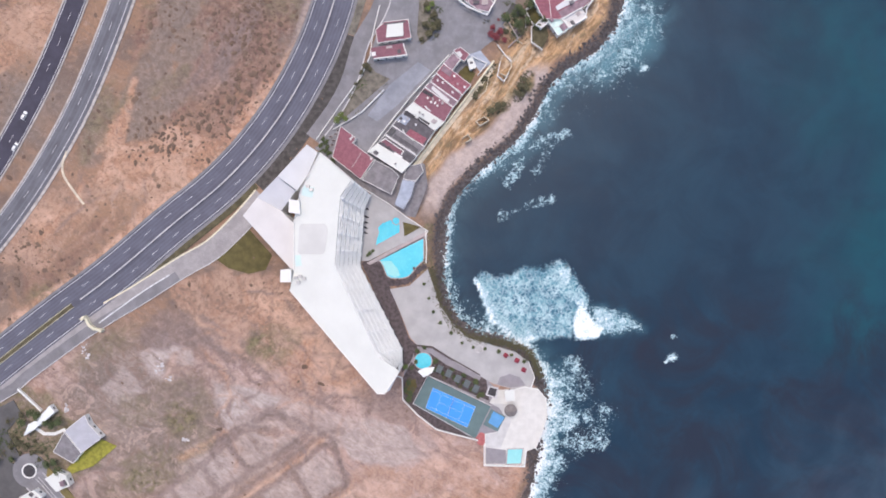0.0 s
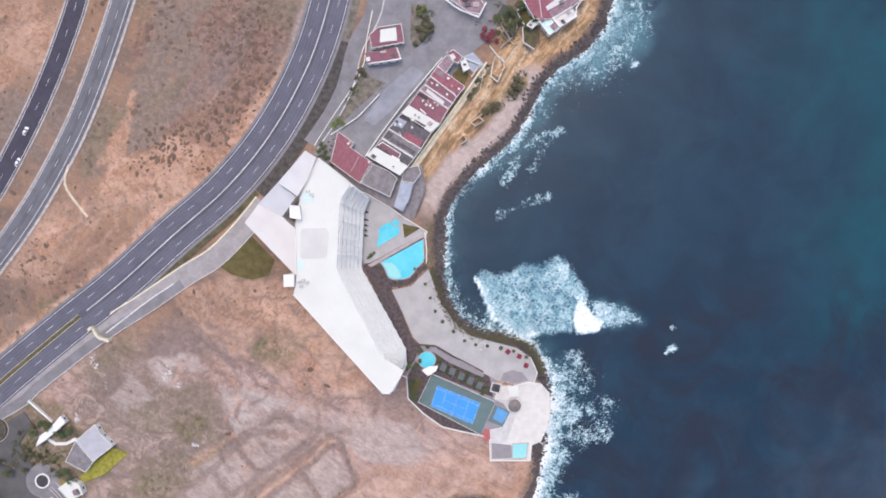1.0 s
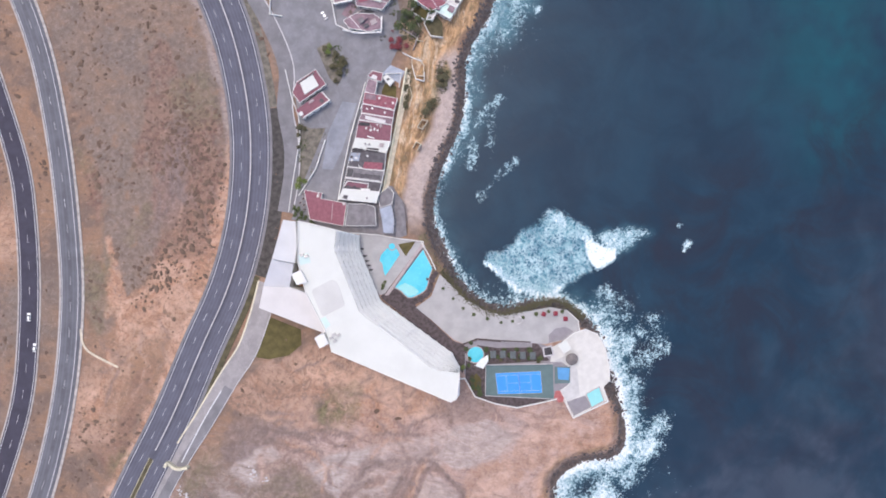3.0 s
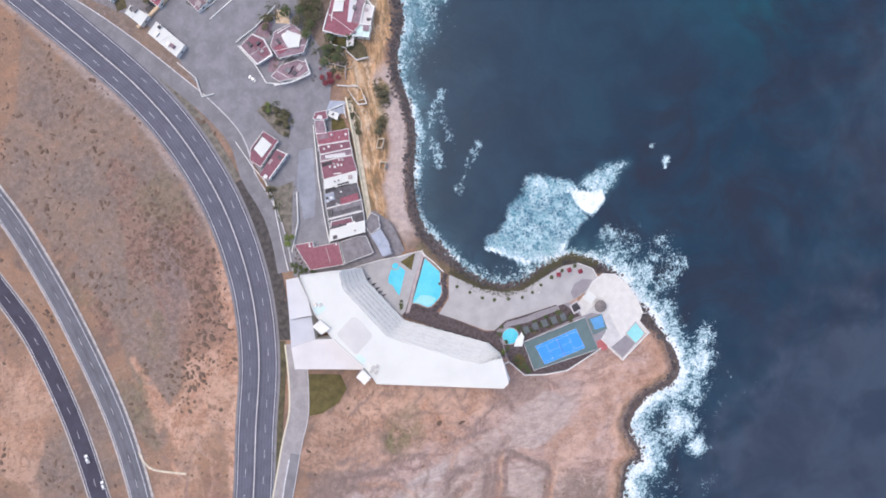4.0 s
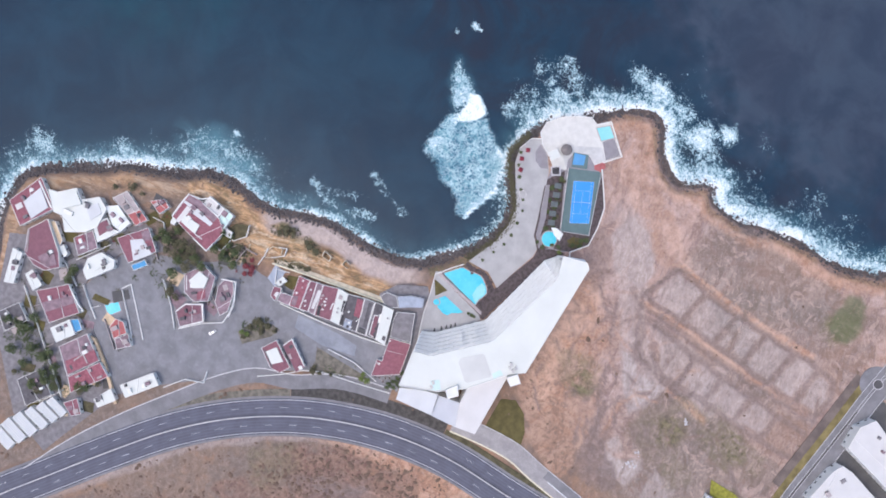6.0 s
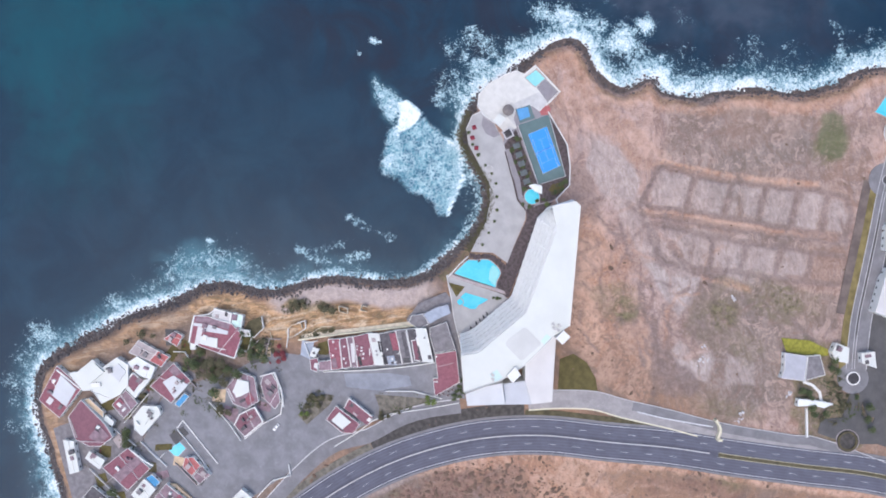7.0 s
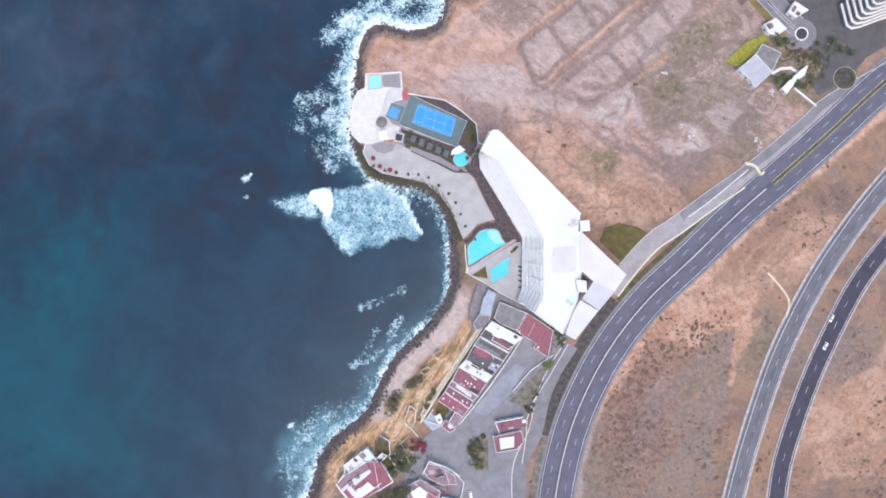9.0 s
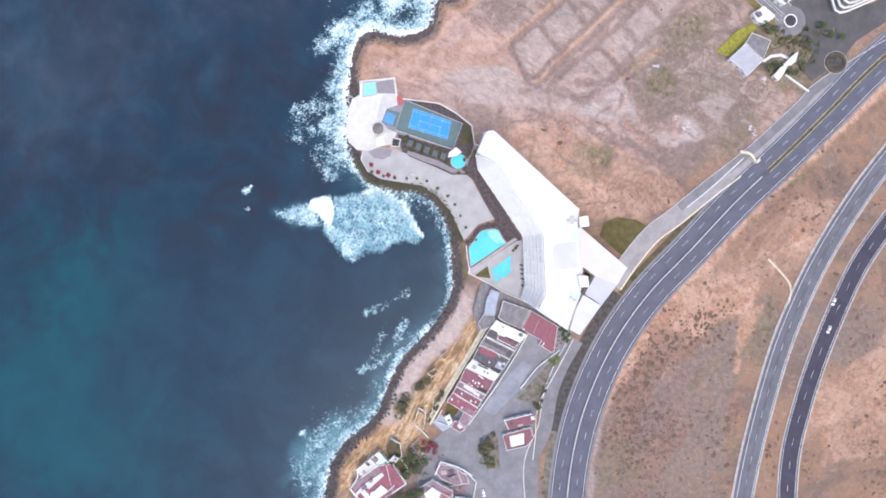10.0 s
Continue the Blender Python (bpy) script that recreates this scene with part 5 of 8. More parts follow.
slab("pavement", [(9.5, 94.1), (15.9, 96.4), (21.4, 90), (15.9, 85.4)], -0.6, 0.09, M_BLUEROOF, "bluish paved court at the end of the terrace", "pavement")

slab("pavement", [(-180.8, -178.9), (-190, -160.8), (-207.6, -136.2), (-221.4, -120.2), (-239.6, -111.6), (-285, -135.3), (-256.5, -256.2), (-159.1, -214.2), (-170, -196.6)], -0.3, 0.04, M_DIMYARD, "grey asphalt around the southern villas", "pavement")
slab("planting_bed", [(-23.9, 8.6), (-14.6, 5.9), (-23.1, 1)], -0.3, 0.22, M_LAWN, "triangular olive planting bed beside the pool", "planting")

# ---- sea-front decks ----
slab("pavement", [(-23.5, -69.5), (-17, -56), (-8.8, -57.2), (0, -62.6), (19, -72.4), (24.6, -78.2), (30, -86), (28.6, -92), (24, -100.2), (18.4, -101.1), (14.2, -103.4), (-18.4, -85.2), (-23.5, -82)], -0.6, 0.015, M_DECKDARK, "dull grey paving round the sports courts", "pavement")
slab("deck", [(-30.7, -26.2), (-20.5, -24.4), (-14.3, -18.6), (-11.1, -15.9), (-8.8, -22.6), (-5, -34.3), (1.4, -44), (9.6, -51.3), (21.9, -55.1), (34.1, -58.8), (41.1, -64.1), (44.1, -71.7), (42.3, -77), (32.1, -77.6), (22.5, -75), (16, -71.2), (5.8, -65.9), (-1.5, -60.7), (-9.7, -56), (-16.7, -55.1), (-20.2, -51), (-26.3, -35.8)], -6.0, 0.05, M_DECK, "smooth grey concrete promenade deck above the rocks", "deck")
slab("deck_patch", [(26.3, -71.7), (31.2, -70), (36.5, -71.7), (39.4, -75.8), (32.1, -77.3), (24.8, -75.3)], 0.0, 0.056, M_DECKDARK, "darker round paving on the deck", "paving")
slab("pool_patio", [(-40.2, 24), (-44.6, 10.9), (-45.3, -11.6), (-41.8, -11.6), (-11.1, 3.9), (-16.6, 8), (-24.2, 12.9), (-30.6, 17.6)], -1.5, 0.05, M_DECK, "grey concrete pool patio", "patio")
slab("garden_bed", [(-45.3, -12.7), (-41.8, -10.4), (-37.1, -9.5), (-34.8, -13.9), (-33, -19.2), (-27.8, -21.8), (-21.3, -20.3), (-16.7, -16.2), (-12.6, -13.3), (-11.1, -15.1), (-15.5, -17.4), (-21.3, -23.5), (-30.7, -24.7), (-26.6, -35.8), (-20.8, -51.3), (-16.7, -55.4), (-19.9, -63.6), (-24.3, -69.5), (-26.3, -54.8)], -1.0, 0.04, M_GARDENROCK, "dark brown rock garden between hotel and deck", "garden")
slab("path", [(-16.7, -55.7), (-8.8, -56.9), (-0, -62.4), (16.6, -71.5), (15.5, -73.5), (-1.5, -65.3), (-9.7, -59.5), (-16.1, -58.3)], -0.5, 0.06, M_DECKDARK, "grey footpath behind the deck", "path")
slab("path", [(-42.9, -12.7), (-12.6, 3.3), (-11.1, 1), (-40.9, -13.6)], -0.5, 0.10, M_PATH, "pinkish concrete path between two pools", "path")
slab("terrace", [(32.1, -78.2), (39.4, -76.7), (45.8, -77.9), (49.9, -82.8), (50.5, -91.3), (47.6, -101.6), (44.4, -108.4), (39.5, -110.4), (38.9, -117.2), (18.7, -117), (18.4, -101.1), (24, -100.2), (28.6, -92), (26, -87.6), (20.7, -84.9), (24.8, -78.2)], -6.0, 0.12, M_TERRACE, "bright pale paved terrace above the sea", "terrace")
slab("terrace_patch", [(21.3, -85.2), (26, -87.6), (28.9, -92), (24.3, -100.5), (19, -101.4), (19, -107.9), (26.6, -108.4), (31.8, -95.2), (31.2, -85.8)], 0.0, 0.126, M_PALEPAVE, "grey worn paving at the terrace side", "paving")
slab("terrace_patch", [(19, -108.1), (29.5, -109.6), (29.5, -116.6), (19, -116.7)], 0.0, 0.13, M_DECKDARK, "dark grey sunken floor on the terrace", "paving")
slab("terrace_bed", [(-19, -55.4), (-8.8, -56.6), (-0, -61.8), (19, -71.8), (20.7, -84.1), (-11.1, -70.6), (-17.6, -63.6)], -0.5, 0.03, M_GARDENROCK, "planted strip behind the deck", "garden")
slab("planting_bed", [(-24.2, -72.3), (-23.8, -83.2), (-16, -91.3), (-6.4, -98.5), (4.4, -101.4), (12.4, -103.4), (-18.9, -85.5), (-11.3, -70.7), (-19.6, -63.8)], -0.5, 0.025, M_GARDENROCK, "narrow dark planting bed between court and wall", "planting")
slab("planting_bed", [(-22.6, -74.5), (-17.6, -72.5), (-16.6, -76.5), (-19.6, -81.5), (-22.6, -80.5)], -0.4, 0.07, M_LAWN, "dry yellowish bed beside the court", "planting")
slab("red_paving", [(13.7, -103.2), (16.1, -100.2), (19.9, -101.7), (19.6, -107.6), (14.9, -106.7)], -0.5, 0.08, M_REDPAVE, "faded red paving beside the court", "paving")

court = thing("tennis_court", 0, 0, 0, "blue tennis court with green-grey surround", "tennis court")
part("surround", prism([(-11.1, -70.6), (21.6, -86.4), (13.4, -103.5), (-18.7, -85.3)], -0.8, 0.10), M_GREEN, court)
CT = [(-8.5, -77.1), (13.7, -87), (9.3, -97.9), (-12.3, -87.7)]
part("playing_surface", prism(CT, 0.05, 0.115), M_BLUE, court, "bright blue playing surface")


def court_point(u, v):
    a, b, c, d = [Vector(p) for p in CT]
    return (a * (1 - u) + b * u) * (1 - v) + (d * (1 - u) + c * u) * v


bm = bmesh.new()
for (u0, v0), (u1, v1) in (((0, 0), (1, 0)), ((0, 1), (1, 1)), ((0, 0), (0, 1)), ((1, 0), (1, 1)), ((0, 0.125), (1, 0.125)), ((0, 0.875), (1, 0.875)), ((0.23, 0.125), (0.23, 0.875)), ((0.77, 0.125), (0.77, 0.875)), ((0.23, 0.5), (0.77, 0.5))):
    wall_along([court_point(u0, v0), court_point(u1, v1)], 0.10, 0.10, 0.121, bm)
part("court_lines", bm, M_PAINT, court, "white court lines")
part("net", wall_along([court_point(0.5, -0.04), court_point(0.5, 1.04)], 0.06, 0.11, 1.05), M_CANVAS, court, "pale net")
part("fence", wall_along([(-11.1, -70.6), (21.6, -86.4)], 0.35, 0.05, 1.3), M_KERB, court, "low white fence rail")
part("fence", wall_along([(-11.1, -70.6), (-18.7, -85.3)], 0.25, 0.05, 1.3), M_KERB, court, "low white fence rail")
part("fence", wall_along([(-18.7, -85.3), (13.4, -103.5)], 0.2, 0.05, 1.3), M_KERB, court, "low white fence rail")
mini = thing("paddle_court", 0, 0, 0, "small faded blue paddle court", "court")
part("surround", prism([(21.6, -88.2), (29.2, -92), (25.1, -99.9), (17.5, -96.4)], -0.8, 0.13), M_GREEN, mini)
part("playing_surface", prism([(22.8, -89.3), (28.6, -92.6), (25.1, -98.1), (20.2, -95.2)], 0.05, 0.145), M_BLUE2, mini)


def pool(pts, label, mat=None, rim=0.5, z=0.1):
    """A pool set into its deck: a raised coping and the water a hand below it."""
    p = thing("swimming_pool", 0, 0, 0, label, "swimming pool")
    part("water", prism(pts, -0.6, z - 0.03), mat or M_POOL, p, "clear turquoise water")
    part("coping", wall_along(pts, rim, -0.5, z, closed=True), M_PATH, p)
    return p


pool([(-38.2, -4), (-37.7, -0.5), (-36.5, 3), (-37.1, 5.6), (-34.7, 8), (-30.6, 9.7), (-27.1, 9.7), (-25.4, 7.4), (-25.4, 3)], "small curved turquoise swimming pool on the patio")
pool([([(-27.4, 9.1)][0][0] + 2.0 * math.cos(a * math.pi / 9), [(-27.4, 9.1)][0][1] + 2.0 * math.sin(a * math.pi / 9)) for a in range(18)], "round hot tub beside the small pool", None, 0.45, 0.35)
big_pool = pool([tuple(v) for v in smooth_line([(-13.2, -11.3), (-16.9, -14.8), (-21.3, -19.7), (-27.8, -20.6), (-32.1, -19.4), (-33.9, -14.5), (-36.2, -11.3)], 2)] + [(-13.1, 0.7)], "large turquoise swimming pool with a curved rock edge")
part("shallow_end", prism([(-35.3, -11.6), (-33.6, -14.2), (-31.5, -18.9), (-27.8, -20), (-25.4, -19.2), (-26.6, -15.7), (-30.1, -11.6)], -0.5, 0.078), M_POOL2, big_pool, "pale shallow beach end")
part_ring = [([(-13.5, -63.3)][0][0] + 4.6 * math.cos(a * math.pi / 12), [(-13.5, -63.3)][0][1] + 4.4 * math.sin(a * math.pi / 12)) for a in range(24)]
pool(part_ring, "round turquoise plunge pool")
pool([(30.1, -109), (38.3, -108.7), (37.1, -116.6), (29.5, -116.9)], "pale turquoise wading pool at the terrace corner", M_POOL2, 0.5, 0.17)

# ---- boundary walls ----
def wall(pts, label, width=0.35, h=1.2, mat=None, z0=-1.0):
    return tagged(part("boundary_wall", wall_along(pts, width, z0, h), mat or M_WHITE), label, "wall", kind="structure")


wall([(-30.7, -69.5), (-27.8, -70.7), (-24.3, -72.1), (-24, -83.3), (-16.1, -91.5), (-6.5, -98.8), (4.4, -101.7), (14.9, -104.3)], "low white boundary wall round the tennis court", 0.5)
wall([(18.1, -106.1), (18.1, -117.3), (38.9, -117.8), (39.8, -109.3)], "low white wall round the wading pool terrace", 0.5)
wall([(-44, 25.7), (-30.6, 17.6), (-21.9, 10.9), (-11.1, 3.9), (-12.6, 0.7)], "low white boundary wall by the pools", 0.4)
wall([(-12.3, 3.9), (-11.7, -5.1), (-12, -12.7)], "white parapet of the large pool", 0.5, 0.6)
wall([(32.1, -78.2), (39.4, -76.7), (45.8, -77.9), (49.9, -82.8), (50.5, -91.3), (47.6, -101.6), (44.4, -108.4)], "pale terrace parapet above the sea", 0.45, 0.9)
wall([(40.8, -63.5), (44.1, -71.7), (42.3, -77)], "pale parapet at the deck end", 0.35, 0.9)
wall([(-17.6, -55.1), (-8.8, -56), (-0, -61.5), (16, -70.6)], "low dark retaining wall behind the deck", 0.6, 0.5, M_GARDENROCK)

# ---- hotel ----
hotel = thing("hotel_building", 0, 0, 0, "large white stepped-terrace hotel with flat white roofs", "hotel")
LEVELS, ST = 7, 3.1
TOP = LEVELS * ST
# southern wing: land side fixed, sea side steps back floor by floor
S_LAND = [(-77.4, -25.1), (-34.9, -75.4)]
S_TIP_TOP = [(-31.3, -75.4)]
S_SEA_LOW = [(-45.7, -14.1), (-24.1, -56.7), (-23.9, -65.1)]
S_SEA_TOP = [(-55.6, -13.9), (-34.9, -57.5), (-24.2, -64.4)]
N_LAND = [(-75.4, -15.8), (-75.3, 7.5), (-72, 22.5)]
N_SEA_LOW = [(-40.2, 22.1), (-43.4, 15.1), (-45.7, -14.1)]
N_SEA_TOP = [(-47.3, 28.5), (-52.8, 20.4), (-55.6, -13.9)]
N_CORNER = [(-62.4, 41.4)]


def lerp(a, b, t):
    return (a[0] + (b[0] - a[0]) * t, a[1] + (b[1] - a[1]) * t)


def window_run(a, b, z, parent, bay=5.2, height=1.9, sill=0.5):
    """A row of dark glazed openings with white frames along one floor edge."""
    a, b = Vector(a), Vector(b)
    n = max(1, int((b - a).length / bay))
    d = (b - a).normalized()
    nr = Vector((d.y, -d.x))
    for i in range(n):
        m = a.lerp(b, (i + 0.5) / n) + nr * 0.03
        w = (b - a).length / n * 0.36
        pane = part("window", wall_along([m - d * w, m + d * w], 0.1, z + sill, z + sill + height), M_GLASS, parent)


for k in range(LEVELS):
    t = k / (LEVELS - 1)
    sea_s = [lerp(a, b, t) for a, b in zip(S_SEA_LOW, S_SEA_TOP)]
    sea_n = [lerp(a, b, t) for a, b in zip(N_SEA_LOW, N_SEA_TOP)]
    z = k * ST
    tip = lerp([(-30.7, -78.3)][0], S_TIP_TOP[0], t)
    south = [N_LAND[0], S_LAND[0], S_LAND[1], tip, sea_s[2], sea_s[1], sea_s[0]]
    north = [N_LAND[0], sea_n[2], sea_n[1], sea_n[0], N_CORNER[0], N_LAND[2], N_LAND[1]]
    for pts, sea_side in ((south, sea_s), (north, sea_n[::-1])):
        last = k == LEVELS - 1
        storey = part("storey", prism(pts, z - (0.5 if k == 0 else 0), z + ST - 0.25), M_WHITE, hotel)
        part("floor_slab", prism([lerp(p, q, 0) for p, q in zip(pts, pts)], z + ST - 0.25, z + ST), M_ROOFW if last else M_BALC, hotel, "pale balcony floor" if not last else "white flat roof")
        if not last:
            nxt = [lerp(a, b, (k + 1) / (LEVELS - 1)) for a, b in (zip(S_SEA_LOW, S_SEA_TOP) if sea_side is sea_s else zip(N_SEA_LOW[::-1], N_SEA_TOP[::-1]))]
            gap = 0.018 if sea_side is sea_s else 0.055
            slots = ((0.0, 0.34 - gap, 0.6), (0.34, 0.67 - gap, 1.5), (0.67, 1.0 - gap, 2.5)) if sea_side is sea_s else ((0.0, 0.5 - gap, 0.8), (0.5, 1.0 - gap, 2.1))
            for a, b, c, d in zip(sea_side[:-1], sea_side[1:], nxt[:-1], nxt[1:]):
                for u0, u1, h in slots:
                    ledge = [lerp(a, c, u0), lerp(b, d, u0), lerp(b, d, u1), lerp(a, c, u1)]
                    part("balcony_parapet" if u0 == 0 else "awning_slab", prism(ledge, z + ST + (0 if u0 == 0 else h - 0.3), z + ST + h), M_BALC, hotel)
                n = max(1, round((Vector(a) - Vector(b)).length / (11.5 if sea_side is sea_s else 8.6)))
                for i in range(n):
                    part("balcony_divider", wall_along([lerp(a, b, (i + 0.96) / n), lerp(c, d, (i + 0.96) / n)], 0.9, z + ST, z + ST + 2.8), M_BALC, hotel)
        for a, b in zip(sea_side[:-1], sea_side[1:]):
            window_run(b, a, z, hotel)
        if sea_side is sea_s:
            window_run(pts[1], pts[2], z, hotel, 7.0, 1.4, 0.9)

# roof parapets and roof-top pieces
part("roof_parapet", wall_along([S_LAND[0], S_LAND[1], S_TIP_TOP[0], S_SEA_TOP[2]], 0.4, TOP, TOP + 0.6), M_WHITE, hotel)
part("roof_parapet", wall_along([N_SEA_TOP[0], N_CORNER[0], N_LAND[2], N_LAND[1], N_LAND[0]], 0.4, TOP, TOP + 0.7), M_WHITE, hotel)
part("roof_deck", prism([(-72.6, 5.8), (-71.5, 7.2), (-60.8, 7.2), (-59.2, 5.8), (-58.9, 3.4), (-60.3, -6.5), (-61.4, -7.6), (-72.4, -7.6), (-73.5, -6.5)], TOP, TOP + 0.25), M_DECKROOF, hotel, "slightly grey roof deck panel")
part("stair_tower", prism([(-81.4, -15.2), (-76.3, -15.1), (-76.3, -21.1), (-81.5, -21.1)], 0, TOP + 2.4), M_WHITE, hotel, "white stair tower")
part("lift_house", prism([(-77.2, 18.9), (-72.1, 18.3), (-71.8, 11.5), (-77.3, 12.6)], 0, TOP + 2.4), M_WHITE, hotel, "white lift house")
for x, y in [(-74.3, -19.1), (-72.3, -18.3), (-70.4, -19.4), (-73.2, -21.3), (-68.4, 25.2), (-66.7, 23.6)]:
    bm = bmesh.new()
    box(bm, x - 0.9, x + 0.9, y - 0.7, y + 0.7, TOP, TOP + 1.1)
    part("roof_unit", bm, M_METAL, hotel, "grey roof machinery")
for pts in ([(-70.9, 25.8), (-65.4, 24.7), (-66.3, 19.8), (-71.5, 20.9)], [(-74.8, -8.1), (-72.1, -8.1), (-71.6, -13.1), (-74.6, -13.6)]):
    part("roof_patch", prism(pts, TOP, TOP + 0.12), M_CYANROOF, hotel, "faint cyan roof coating patch")
# lower western block, stepping down to the road
WH = (16.5, 14.5, 17.5)
part("west_block", prism([(-101.6, 11.2), (-94.6, 20.1), (-82.6, 13.4), (-76.5, 7.3), (-76.6, -16.6)], -0.5, WH[0]), M_WHITE, hotel)
part("west_roof", prism([(-101.6, 11.2), (-94.6, 20.1), (-82.6, 13.4), (-76.5, 7.3), (-76.6, -16.6)], WH[0], WH[0] + 0.25), M_ROOFP, hotel, "pinkish white flat roof")
part("west_block", prism([(-95.2, 20.2), (-84.8, 30.9), (-75.8, 23.6), (-83.4, 13.5)], -0.5, WH[1]), M_WHITE, hotel)
part("west_roof", prism([(-95.2, 20.2), (-84.8, 30.9), (-75.8, 23.6), (-83.4, 13.5)], WH[1], WH[1] + 0.25), M_ROOFG, hotel, "blue-grey flat roof")
part("west_block", prism([(-84, 30.6), (-69.8, 46), (-64.5, 42.2), (-69.3, 31.1), (-74.6, 23.4)], -0.5, WH[2]), M_WHITE, hotel)
part("west_roof", prism([(-84, 30.6), (-69.8, 46), (-64.5, 42.2), (-69.3, 31.1), (-74.6, 23.4)], WH[2], WH[2] + 0.25), M_ROOFB, hotel, "pale bluish flat roof")

# ---- houses ----
def house(pts, h, roof, label, group="", parapet=0.35, category="house", wallmat=None, name="house", rim=None):
    """A small building on its outline: walls, roof slab, parapet, windows and a door."""
    cx, cy = sum(p[0] for p in pts) / len(pts), sum(p[1] for p in pts) / len(pts)
    loc = [(p[0] - cx, p[1] - cy) for p in pts]
    area = sum(a[0] * b[1] - b[0] * a[1] for a, b in zip(loc, loc[1:] + loc[:1]))
    loc = loc if area > 0 else loc[::-1]
    ob = thing(name, cx, cy, 0, label, category, group)
    part("wall", prism(loc, -0.6, h), wallmat or M_WHITE, ob)
    part("roof", prism([(x * 0.995, y * 0.995) for x, y in loc], h, h + 0.18), roof, ob)
    if parapet:
        part("parapet", wall_along(loc, 0.24, h, h + parapet, closed=True), rim or M_WHITE, ob)
    if group == "village houses" and abs(area) > 90:
        # lived-in roofs: a room or two, a paved terrace corner and a partition wall
        rr = random.Random(int(abs(cx) * 7 + abs(cy) * 13))
        for _ in range(2 + int(abs(area) > 260) * 2):
            w = rr.choices(range(len(loc)), k=2)
            c0 = Vector(loc[w[0]]) * rr.uniform(0.25, 0.6) + Vector(loc[w[1]]) * rr.uniform(0.05, 0.2)
            ex = (Vector(loc[1]) - Vector(loc[0])).normalized()
            ey = Vector((-ex.y, ex.x))
            u, v = rr.uniform(0.6, 1.7), rr.uniform(0.5, 1.5)
            q = [tuple(c0 + ex * i * u + ey * j * v) for i, j in ((-1, -1), (1, -1), (1, 1), (-1, 1))]
            part("roof_room", prism(q, h + 0.1, h + rr.uniform(0.6, 2.2)), rr.choice((M_WHITE, M_PATH, M_MIDROOF, M_MAUVEROOF, M_GREYROOF)), ob, "small room on the roof")
        m0, m1 = Vector(loc[0]).lerp(Vector(loc[1]), rr.uniform(0.3, 0.7)), Vector(loc[2]).lerp(Vector(loc[3]), rr.uniform(0.3, 0.7))
        part("roof_partition", wall_along([m0 * 0.95, m1 * 0.95], 0.22, h, h + 0.5), M_WHITE, ob, "low white roof partition")
    for i, (a, b) in enumerate(zip(loc, loc[1:] + loc[:1])):
        a, b = Vector(a), Vector(b)
        if (b - a).length < 3.0:
            continue
        d = (b - a).normalized()
        nr = Vector((d.y, -d.x))
        n = max(1, int((b - a).length / 4.0))
        for j in range(n):
            m = a.lerp(b, (j + 0.5) / n) + nr * 0.02
            if i == 0 and j == 0:
                part("door", wall_along([m - d * 0.5, m + d * 0.5], 0.1, 0.0, 2.05), M_BARK, ob)
            else:
                part("window", wall_along([m - d * 0.7, m + d * 0.7], 0.1, 1.0, 2.2), M_GLASS, ob)
    return ob

G = "terraced houses above the beach"
RED, WHT, GRY = "white terraced house with red clay tile roof", "white terraced house with flat white roof", "white terraced house with flat grey roof"


def on_roof(ob, name, pts, z0, z1, mat, label=""):
    """A block on a house's roof, as a part of that house."""
    x, y = ob.location.x, ob.location.y
    return part(name, prism([(a - x, b - y) for a, b in pts], z0, z1), mat, ob, label)


def roof_wall(ob, pts, z0, z1, width=0.3, mat=None, label="low white roof wall"):
    x, y = ob.location.x, ob.location.y
    return part("roof_wall", wall_along([(a - x, b - y) for a, b in pts], width, z0, z1), mat or M_WHITE, ob, label)


def lumps(ob, spots, z, seed, mats, lo=0.35, hi=1.0):
    """Small boxes, vents and covers left about on a roof."""
    rl = random.Random(seed)
    for x, y in spots:
        a, w, l = rl.uniform(0, 1.5), rl.uniform(lo, hi), rl.uniform(lo, hi)
        q = [(x + i * w * math.cos(a) - j * l * math.sin(a), y + i * w * math.sin(a) + j * l * math.cos(a)) for i, j in ((-1, -1), (1, -1), (1, 1), (-1, 1))]
        on_roof(ob, "roof_box", q, z, z + rl.uniform(0.4, 1.2), rl.choice(mats))


hs = house([(-41.1, 44.3), (-36.5, 48), (-19.8, 37.7), (-24.1, 33.4)], 5.0, M_ROOFW, WHT, G)
on_roof(hs, "stair_well", [(-38.9, 43.6), (-37.5, 44.9), (-35.6, 43.5), (-37, 42.1)], 5.15, 5.5, M_GREYROOF, "dark open stair well")
hs = house([(-36.4, 48.2), (-32.8, 52.4), (-16.6, 41.6), (-19.9, 37.9)], 4.6, M_GREYROOF, GRY, G, 0.25)
on_roof(hs, "tiled_strip", [(-34.5, 48.9), (-32.6, 50.2), (-23.7, 44.2), (-25, 42.4)], 4.7, 5.3, M_TILE, "narrow red-tiled lean-to roof")
roof_wall(hs, [(-34.9, 48.9), (-32.5, 50.7), (-23.2, 44.3), (-24.4, 42.5)], 4.7, 5.5, 0.42)
on_roof(hs, "roof_slab", [(-27.9, 44), (-23.6, 41.5), (-24.2, 40), (-28.3, 42.6)], 4.7, 5.1, M_WHITE, "white roof slab")
lumps(hs, [(-21.4, 40.1), (-30.6, 46.1), (-33.2, 48.0)], 4.7, 3, (M_GREYROOF, M_PATH), 0.3, 0.7)
